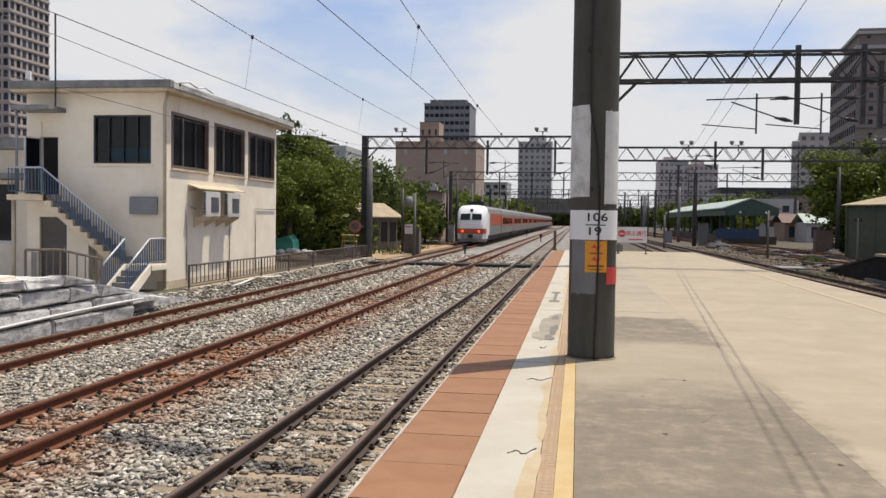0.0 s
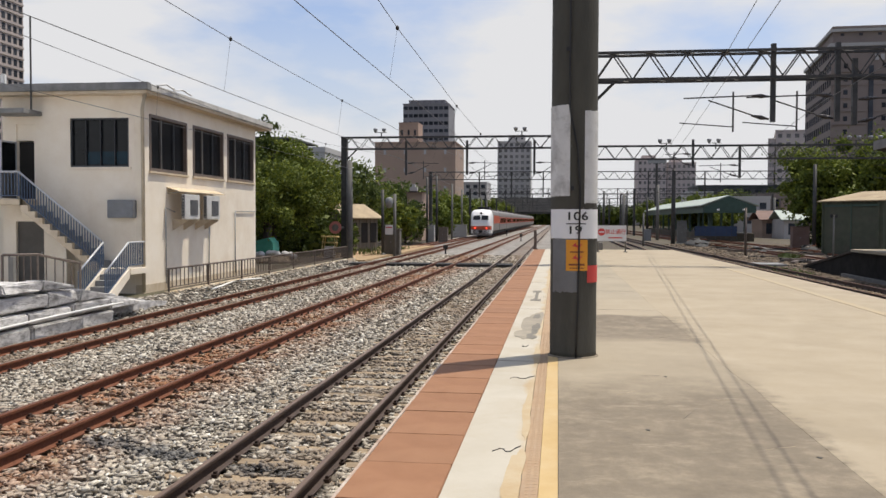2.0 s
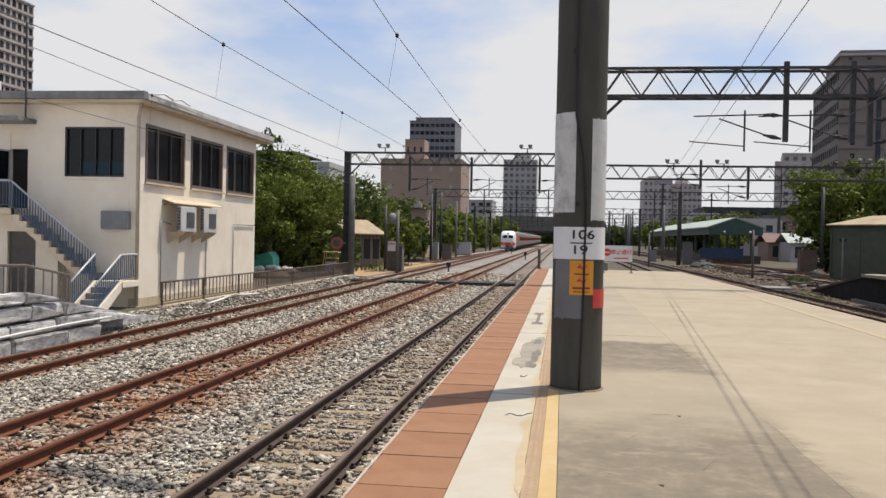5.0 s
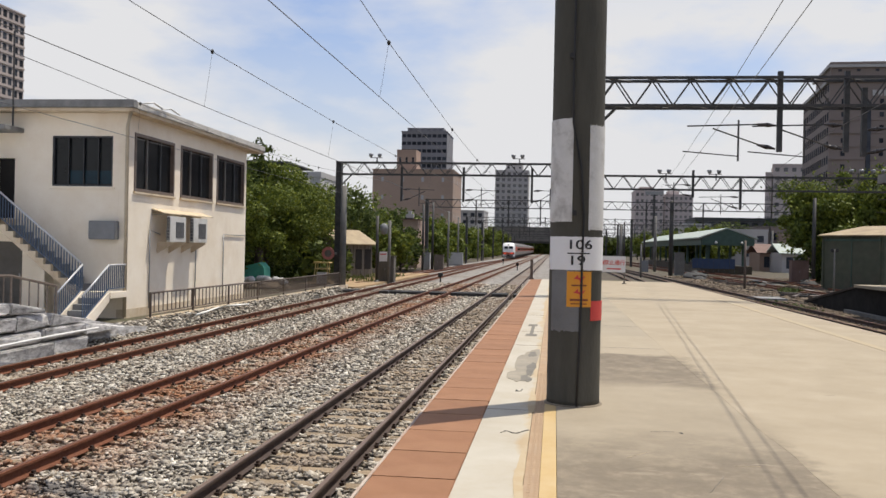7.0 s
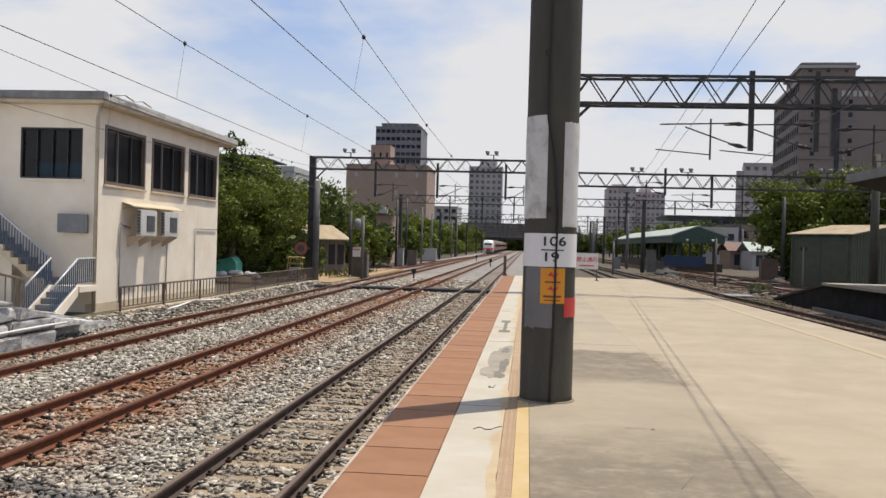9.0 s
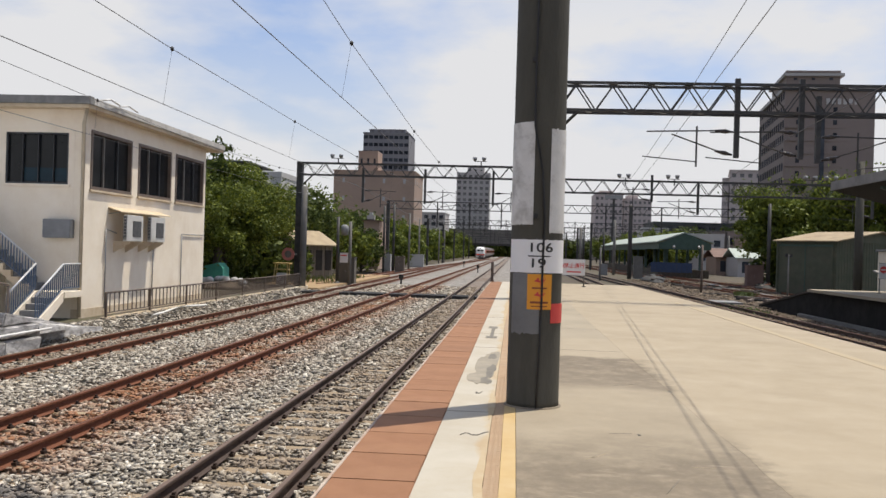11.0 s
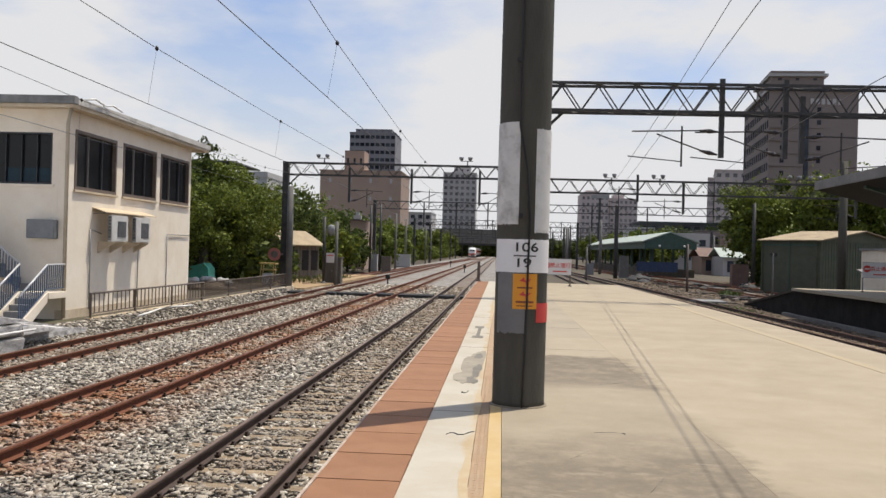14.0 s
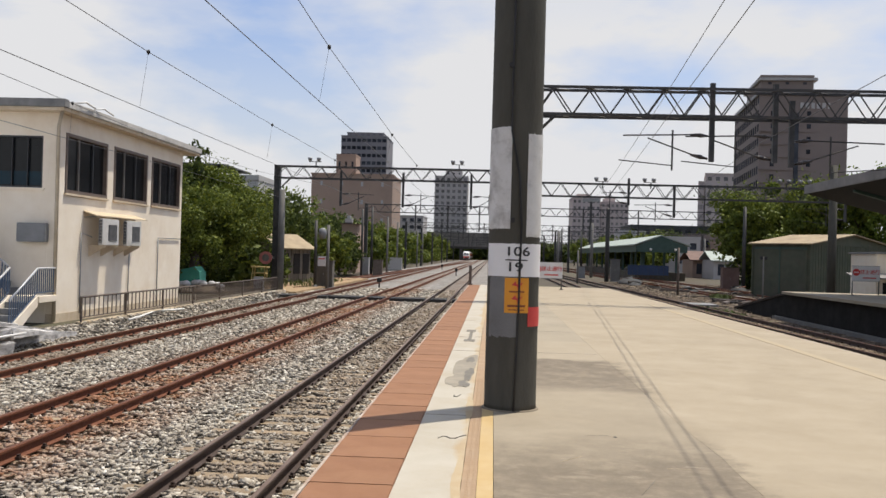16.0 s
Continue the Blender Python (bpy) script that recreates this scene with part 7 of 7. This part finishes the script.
    part("roof", prism(B(), [(xm + 0.003, 5.32), (x1 + 0.4, 4.1), (x1 + 0.4, 4.25), (xm + 0.003, 5.45)], "y", y0, y1), M_GREENROOF, c, "pale green roof slope")
    part("gable", prism(B(), [(x0, 3.3), (x1, 3.3), (x1, 4.1), (xm, 5.3), (x0, 4.1)], "y", y0 + 0.05, y0 + 0.2), M_DARKGREEN, c, "dark green gable")
    part("fascia", box(B(), x0 - 0.1, y0 + 0.2, 3.3, x0, y1, 4.1), M_DARKGREEN, c)
    for dx in (1.6, 4.6):
        part("lamp", lathe(B(), [(0.05, 3.5), (0.15, 3.58), (0.17, 3.7), (0.06, 3.8)], 10, x0 + dx, y0 - 0.2), M_PVC, c, "white globe lamp")
    for y in range(112, 181, 8):
        for x in (x0 + 0.9, x1 - 0.9):
            part("column", box(B(), x - 0.15, y - 0.15, -0.3, x + 0.15, y + 0.15, 4.2), M_DARKGREEN, c)
    # floor borrows the dark earth material to show shade under the roof
    part("platform_floor", box(B(), x0, y0 + 1, -0.4, x1, y1, 0.8), M_DIRT, c)
    rebase(c, xm, 145, -0.3)
    bw = thing("blue_fence", Matrix.Identity(4), "low blue sheet fence in front of the shelter", "fence")
    for i in range(8):
        part("panel", box(B(), 18.2 + i * 0.6, 106, 0.55, 18.77 + i * 0.6, 106.06, 1.7), M_BLUEWALL, bw)
        part("post", box(B(), 18.772 + i * 0.6, 105.98, -0.3, 18.798 + i * 0.6, 106.08, 1.75), M_STEEL, bw)
    rebase(bw, 21, 106, -0.3)
    for x, y, w, wall, roof, lab in ((32.2, 135, 3.2, M_BROWN, M_REDROOF, "brown house with a brown pitched roof"), (33.6, 128, 3.0, M_GREYTOWER, M_GREENROOF, "white house with a pale green sheet roof")):
        h = thing("house", Matrix.Identity(4), lab, "house")
        part("wall", box(B(), x, y, -0.3, x + w, y + 7, 2.6), wall, h)
        part("roof", prism(B(), [(y - 0.5, 2.55), (y + 3.5, 3.9), (y + 7.5, 2.55), (y + 7.5, 2.4), (y + 3.5, 3.7), (y - 0.5, 2.4)], "x", x - 0.5, x + w + 0.5), roof, h)
        for i in range(2):
            part("window", box(B(), x + 0.6 + i * 1.9, y - 0.03, 0.4, x + 1.5 + i * 1.9, y + 0.02, 2.0), M_FARGLASS, h)
        rebase(h, x + w / 2, y + 3.5, -0.3)
    # clutter on the ground of the yard
    ks = thing("yard_kerb", Matrix.Identity(4), "long grey concrete strip lying across the yard", "kerb")
    part("strip", prism(B(), KERB_PLAN, "z", -0.2, -0.09), M_CONCPOST, ks)
    rebase(ks, KERB_PLAN[0][0], KERB_PLAN[0][1], -0.2)
    for x, y, w, d, hh, seed in HEAPS:
        rnd = random.Random(seed)
        o = thing("scrap_heap", Matrix.Translation((x, y, -0.17)) @ Matrix.Rotation(rnd.uniform(-0.4, 0.4), 4, "Z"), "low dark heap of scrap and earth in the yard", "heap", "scrap on the yard ground")
        bm = lathe(B(), [(1.0, 0.0), (0.85, 0.45), (0.5, 0.8), (0.12, 1.0)], 14)
        for q in bm.verts:
            q.co = Vector((q.co.x * w + rnd.uniform(-0.12, 0.12), q.co.y * d + rnd.uniform(-0.12, 0.12), q.co.z * hh * rnd.uniform(0.75, 1.1)))
        part("heap", bm, M_UNDER if seed % 2 else M_BEDDARK, o)
        for k in range(4):
            L = rnd.uniform(0.6, 1.4)
            part("scrap_piece", box(B(), -L / 2, -0.08, 0, L / 2, 0.08, 0.1, 0.01), rnd.choice([M_RUST, M_BROWNRAIL, M_UNDER]), o).matrix_basis = Matrix.Translation((rnd.uniform(-0.5, 0.5) * w, rnd.uniform(-0.5, 0.5) * d, hh * rnd.uniform(0.6, 0.85))) @ Matrix.Rotation(rnd.uniform(-1, 1), 4, "Z") @ Matrix.Rotation(rnd.uniform(-0.2, 0.2), 4, "Y")
    pl = thing("crossing_plate", Matrix.Translation((14.0, 51.5, -0.17)), "grey concrete plate beside the rails", "plate")
    part("plate", box(B(), -0.9, -1.1, 0, 0.9, 1.1, 0.12, 0.01), M_STEP, pl)
    rnd = random.Random(21)
    for i in range(26):
        x, y = rnd.uniform(16.2, 21.5), rnd.uniform(50, 96)
        L = rnd.uniform(0.8, 3.0)
        o = thing("scrap_timber", Matrix.Translation((x, y, -0.17)) @ Matrix.Rotation(rnd.uniform(-1.2, 1.2), 4, "Z"), "old sleeper timber lying on the yard ground", "timber", "scrap on the yard ground")
        part("timber", box(B(), -L / 2, -0.12, 0, L / 2, 0.12, rnd.uniform(0.1, 0.24), 0.012), rnd.choice([M_BROWNRAIL, M_UNDER, M_SLEEPER, M_BROWNRAIL]), o)


M_CANOPY = surf("canopy_sheet", [(0.17, 0.16, 0.15), (0.25, 0.235, 0.22)], 1.5, 0.8, grime=(0.09, 0.085, 0.08), grime_scale=0.5)
M_SHEDGREEN2 = surf("shed_door", [(0.055, 0.062, 0.04), (0.082, 0.088, 0.058)], 1.5, 0.7, 0.1, grime=(0.08, 0.06, 0.045), grime_scale=0.7)


# ---- left side beyond the cabin ----
def build_left_far():
    h = thing("hut", Matrix.Identity(4), "small weathered hut with a tan sheet roof", "hut")
    part("wall", box(B(), -14.3, 63.4, -0.1, -10.5, 66.6, 2.5), M_GREYWOOD, h, "grey-brown boarded wall")
    for i in range(9):
        part("board", box(B(), -14.29 + i * 0.42, 63.355, -0.1, -13.91 + i * 0.42, 63.397, 2.45), M_GREYWOOD, h)
    part("roof", prism(B(), [(62.95, 2.42), (65.0, 3.48), (67.05, 2.42), (67.05, 2.5), (65.0, 3.56), (62.95, 2.5)], "x", -14.5, -10.3), M_TANROOF, h, "tan sheet roof")
    for x in (-14.3, -10.6):
        part("gable_board", prism(B(), [(63.4, 2.5), (66.6, 2.5), (65.0, 3.38)], "x", x, x + 0.1), M_GREYWOOD, h)
    for x in (-13.6, -12.4, -11.4):
        part("window", box(B(), x, 63.33, 0.6, x + 0.7, 63.354, 2.1), M_DARK, h)
    rebase(h, -12.4, 65, -0.1)
    h.matrix_basis = Matrix.Translation((-13.92, 65.65, -0.1)) @ Matrix.Rotation(radians(60), 4, "Z")
    post(-9.68, 49.3, 5.75, 0.19, "grey concrete pole beside the gantry post", M_CONCPOST, 0.0)
    # lattice mast look for the gantry post: pole fittings
    sg = thing("round_sign", Matrix.Translation((-10.35, 48.6, 1.9)), "round faded red and white sign on the mast", "sign")
    part("disc", tube(B(), (0, 0, 0), (0, -0.03, 0), 0.36, 24), M_REDFADE, sg)
    part("disc_centre", tube(B(), (0, -0.032, 0), (0, -0.04, 0), 0.2, 20), M_GREYWOOD, sg)
    part("bracket", box(B(), 0.02, 0.0, -0.06, 0.2, 1.25, 0.06), M_STEEL, sg)
    # signal with grey box
    s = thing("railway_signal", Matrix.Translation((-9.58, 58.5, -0.2)), "dark railway signal post with grey boxes", "signal")
    part("shaft", tube(B(), (0, 0, 0), (0, 0, 4.6), 0.1, 10), M_STEEL, s)
    part("base", lathe(B(), [(0.3, 0), (0.28, 0.1), (0.12, 0.3)], 12), M_STEEL, s)
    part("signal_head", lathe(B(), [(0.05, 3.35), (0.24, 3.42), (0.28, 3.75), (0.24, 4.0), (0.08, 4.08)], 12, 0.45, 0), M_METER, s, "grey signal box")
    part("second_post", tube(B(), (0.8, 0.2, 0), (0.8, 0.2, 4.3), 0.1, 8), M_CONCPOST, s)
    part("lens_plate", box(B(), 0.2, -0.16, 1.55, 0.72, -0.1, 2.2), M_SIGNWHITE, s, "white plate with a red slash")
    part("slash", box(B(), 0.24, -0.18, 2.0, 0.68, -0.161, 2.07), M_RED, s)
    cabinet(-9.15, 59.5, 1.1, 0.8, 1.85, M_GREYWOOD, "weathered grey cabinet beside the track")
    cabinet(-10.2, 95, 1.0, 0.8, 1.7, M_BROWNRAIL, "brown steel cabinet beside the track")
    cabinet(-11.9, 97, 0.9, 0.8, 1.9, M_PALE, "white steel cabinet beside the track")
    cabinet(-11.8, 125, 2.2, 0.8, 1.8, M_PALE, "long pale concrete box beside the track")
    yb = thing("tool_stand", Matrix.Translation((-11.15, 50.2, 0.0)), "small yellow-topped stand over a white box under the tree", "stand")
    part("box", box(B(), -0.28, 0, 0.05, 0.28, 0.5, 0.78, 0.02), M_SIGNWHITE, yb, "white box")
    part("shelf", box(B(), -0.4, -0.05, 0.95, 0.4, 0.55, 1.02, 0.01), M_YELLOWBOX, yb)
    part("top", box(B(), -0.46, -0.1, 1.3, 0.48, 0.6, 1.38, 0.01), M_YELLOWBOX, yb, "faded yellow board")
    for x, dx in ((-0.34, -0.16), (0.34, 0.03)):
        part("leg", tube(B(), (x + dx, 0.0, 0), (x, 0.0, 1.3), 0.03, 6), M_YELLOWBOX, yb)
        part("leg", tube(B(), (x + dx, 0.5, 0), (x, 0.5, 1.3), 0.03, 6), M_YELLOWBOX, yb)
    for x, y, h_ in ((-11.95, 95, 7.3), (-10.93, 95.3, 7.6), (-11, 110, 7.2), (-11.5, 126, 7), (-12, 165, 7), (-12.6, 185, 7)):
        post(x, y, h_, 0.13, "grey concrete mast beside the line" if y > 100 else "dark steel mast beside the line", M_CONCPOST if y > 100 else M_STEEL)
    # things parked under the trees
    tp = thing("tarpaulin", Matrix.Identity(4), "green tarpaulin over a parked load", "tarpaulin")
    part("cloth", prism(B(), [(-14.0, 0.1), (-12.8, 0.1), (-12.85, 1.1), (-13.1, 1.38), (-13.8, 1.2)], "y", 45.0, 46.0), M_TARP, tp)
    rebase(tp, -13.6, 46, 0.1)
    eh = thing("earth_heap", Matrix.Translation((-12.6, 44.4, 0.08)), "low heap of earth and rubble under the tree", "heap")
    part("heap", lathe(B(), [(1.5, 0.0), (1.2, 0.18), (0.8, 0.33), (0.2, 0.4)], 18), M_RUBBLE, eh)
    rnd = random.Random(17)
    for i in range(9):
        o = thing("rubble_sack", Matrix.Translation((-13.7 + i * 0.28, 44.2 + rnd.uniform(-0.4, 0.4), 0.3 + 0.14 * math.sin(i * 0.4))) @ Matrix.Rotation(rnd.uniform(0, 3), 4, "Z"), "pale sack lying under the tree", "sack", "sacks under the tree")
        part("sack", lathe(B(), [(0.12, 0), (0.23, 0.08), (0.21, 0.2), (0.09, 0.29)], 10), rnd.choice([M_PALE, M_SIGNWHITE]), o)
    # boarded crossing over the three tracks
    c = thing("board_crossing", Matrix.Identity(4), "dark board crossing laid between the rails", "crossing")
    for a, b in ((-11.0, -8.2), (-6.9, -6.4), (-6.3, -4.6), (-4.25, -3.45), (-3.1, -1.3), (-0.98, -0.15), (0.15, 1.25)):
        for j in range(3):
            part("board", box(B(), a, 46.0 + j * 0.5, -0.16, b, 46.46 + j * 0.5, 0.012 if j != 1 else 0.004, 0.01), M_UNDER, c)
    rebase(c, -4, 46.7, -0.16)
    # small track signals and marker posts
    for x, y, h_ in ((-5.7, 62, 0.75), (-2.1, 105, 0.9), (-5.8, 140, 0.9)):
        o = thing("track_marker", Matrix.Translation((x, y, -0.18)), "small dark marker lamp standing between tracks", "marker", "markers between tracks")
        part("stem", tube(B(), (0, 0, 0), (0, 0, h_ * 0.6), 0.06, 8), M_STEEL, o)
        part("head", box(B(), -0.16, -0.12, h_ * 0.6, 0.16, 0.12, h_, 0.03), M_UNDER, o)
    o = thing("marker_post", Matrix.Translation((1.35, 35.6, PZ)), "thin brown marker post at the platform end", "post")
    part("shaft", box(B(), -0.055, -0.055, 0, 0.055, 0.055, 0.78, 0.01), M_BROWNRAIL, o)
    part("foot", box(B(), -0.1, -0.1, 0, 0.1, 0.1, 0.05, 0.01), M_BROWNRAIL, o)


M_YELLOWBOX = surf("faded_yellow", [(0.5, 0.36, 0.12), (0.6, 0.46, 0.2)], 4, 0.7, grime=(0.25, 0.13, 0.06), grime_scale=3)
M_TARP = surf("green_tarpaulin", [(0.05, 0.28, 0.2), (0.08, 0.36, 0.27)], 2, 0.6)
M_REDFADE = surf("faded_red", [(0.33, 0.1, 0.08), (0.42, 0.15, 0.12)], 3, 0.7)


# ---- marks on the platform ----
def blot(name, x, y, rx, ry, seed, mat, parent, label="", n=26, z=0.0015):
    """A flat stain with an uneven outline."""
    rnd = random.Random(seed)
    ph = [rnd.uniform(0, 6.28) for _ in range(4)]
    pts = []
    for i in range(n):
        a = 6.28 * i / n
        q = 1 + 0.18 * math.sin(2 * a + ph[0]) + 0.14 * math.sin(3 * a + ph[1]) + 0.1 * math.sin(5 * a + ph[2]) + 0.06 * math.sin(9 * a + ph[3])
        pts.append((x + rx * q * math.cos(a), y + ry * q * math.sin(a)))
    return part(name, prism(B(), pts, "z", PZ - 0.003, PZ + z), mat, parent, label)


M_STAINGREY = surf("grey_stain", [(0.22, 0.192, 0.148), (0.32, 0.28, 0.215)], 5, 0.85, bump=0.15, grime=(0.2, 0.18, 0.15), grime_scale=3, grime_amt=0.7)
M_STAINWET = surf("dark_wet_mark", [(0.1, 0.09, 0.072), (0.18, 0.16, 0.125)], 9, 0.7, bump=0.15)
M_STAINTAN = surf("tan_stain", [(0.37, 0.265, 0.14), (0.43, 0.35, 0.23)], 4, 0.8, bump=0.12, grime=(0.4, 0.32, 0.21), grime_scale=2)


def build_marks():
    mk = thing("platform_stains", Matrix.Identity(4), "stains and scuffs on the platform edge band", "stain", kind="structure")
    blot("grey_stain", 1.985, 9.7, 0.1, 1.3, 1, M_STAINGREY, mk)
    blot("grey_stain", 1.945, 8.8, 0.1, 0.55, 14, M_STAINGREY, mk, z=0.0019)
    blot("dark_mark", 2.03, 9.2, 0.045, 0.45, 2, M_STAINWET, mk, z=0.0025)
    blot("dark_mark", 2.02, 10.4, 0.04, 0.28, 3, M_STAINWET, mk, z=0.0025)
    blot("dark_mark", 2.0, 8.5, 0.05, 0.2, 9, M_STAINWET, mk, z=0.0025)
    part("painted_mark", box(B(), 1.865, 12.55, PZ - 0.003, 2.02, 12.83, PZ + 0.002), M_STAINWET, mk)
    part("painted_mark", box(B(), 1.915, 12.833, PZ - 0.003, 1.965, 14.1, PZ + 0.002), M_STAINWET, mk)
    part("painted_mark", box(B(), 1.86, 14.103, PZ - 0.003, 2.0, 14.45, PZ + 0.002), M_STAINWET, mk)
    for y in (6.9, 11.35, 13.25, 16.4):
        part("seam", box(B(), 1.765, y - 0.006, PZ - 0.003, 2.1, y + 0.006, PZ + 0.0005), M_STAINDARK, mk)
    for k, (x, y, a, L) in enumerate(((2.98, 6.32, 0.2, 0.16), (3.35, 5.45, 0.1, 0.14), (3.1, 5.0, 1.2, 0.35), (3.45, 4.2, 0.5, 0.2), (3.3, 8.6, 0.6, 0.3), (2.75, 5.6, 0.9, 0.22), (4.6, 8.2, 0.4, 0.12))):
        rnd = random.Random(60 + k)
        pts = [(x + math.cos(a) * L * (i / 5 - 0.5), y + math.sin(a) * L * (i / 5 - 0.5) + rnd.uniform(-0.004, 0.004), PZ + 0.0003) for i in range(6)]
        part("scratch", pipe(B(), pts, 0.002, 4), M_STAINDARK if k % 2 == 0 else M_WHITEPAINT, mk)
    blot("tan_stain", 2.085, 4.9, 0.03, 0.6, 5, M_STAINTAN, mk)
    blot("tan_stain", 2.07, 3.4, 0.05, 0.5, 6, M_STAINTAN, mk, z=0.0022)
    blot("tan_stain", 2.09, 7.2, 0.025, 0.6, 7, M_STAINTAN, mk)
    blot("tan_stain", 2.09, 18.5, 0.03, 4.0, 8, M_STAINTAN, mk)
    for k, (x, y) in enumerate(((2.79, 4.51), (3.6, 4.03), (3.1, 6.3))):
        blot("dark_mark", x, y, 0.012, 0.018, 40 + k, M_UNDER, mk, z=0.002, n=12)
    for k, (x, y, s) in enumerate(((1.91, 6.05, 1.8), (1.945, 3.92, 1.3), (1.93, 7.75, 0.6))):
        rnd = random.Random(k)
        pts = [(x + 0.1 * s * i / 6 + rnd.uniform(-0.012, 0.012), y + 0.05 * math.sin(i * 1.3) + 0.012 * i, PZ + 0.001) for i in range(7)]
        part("crack", pipe(B(), pts, 0.0035, 4), M_BLACK, mk)


build_right_side()
build_left_far()
build_marks()


# ---- what moves ----
def motions():
    rows = []
    for k in range(17):
        t = float(k)
        y = 82 + 17.0 * t + 0.1 * t * t
        rows.append((t, Matrix.Translation((-7.28 - 0.0055 * y, y, 0)) @ Matrix.Rotation(math.atan(0.0055), 4, "Z")))
    walk(train, rows)


motions()
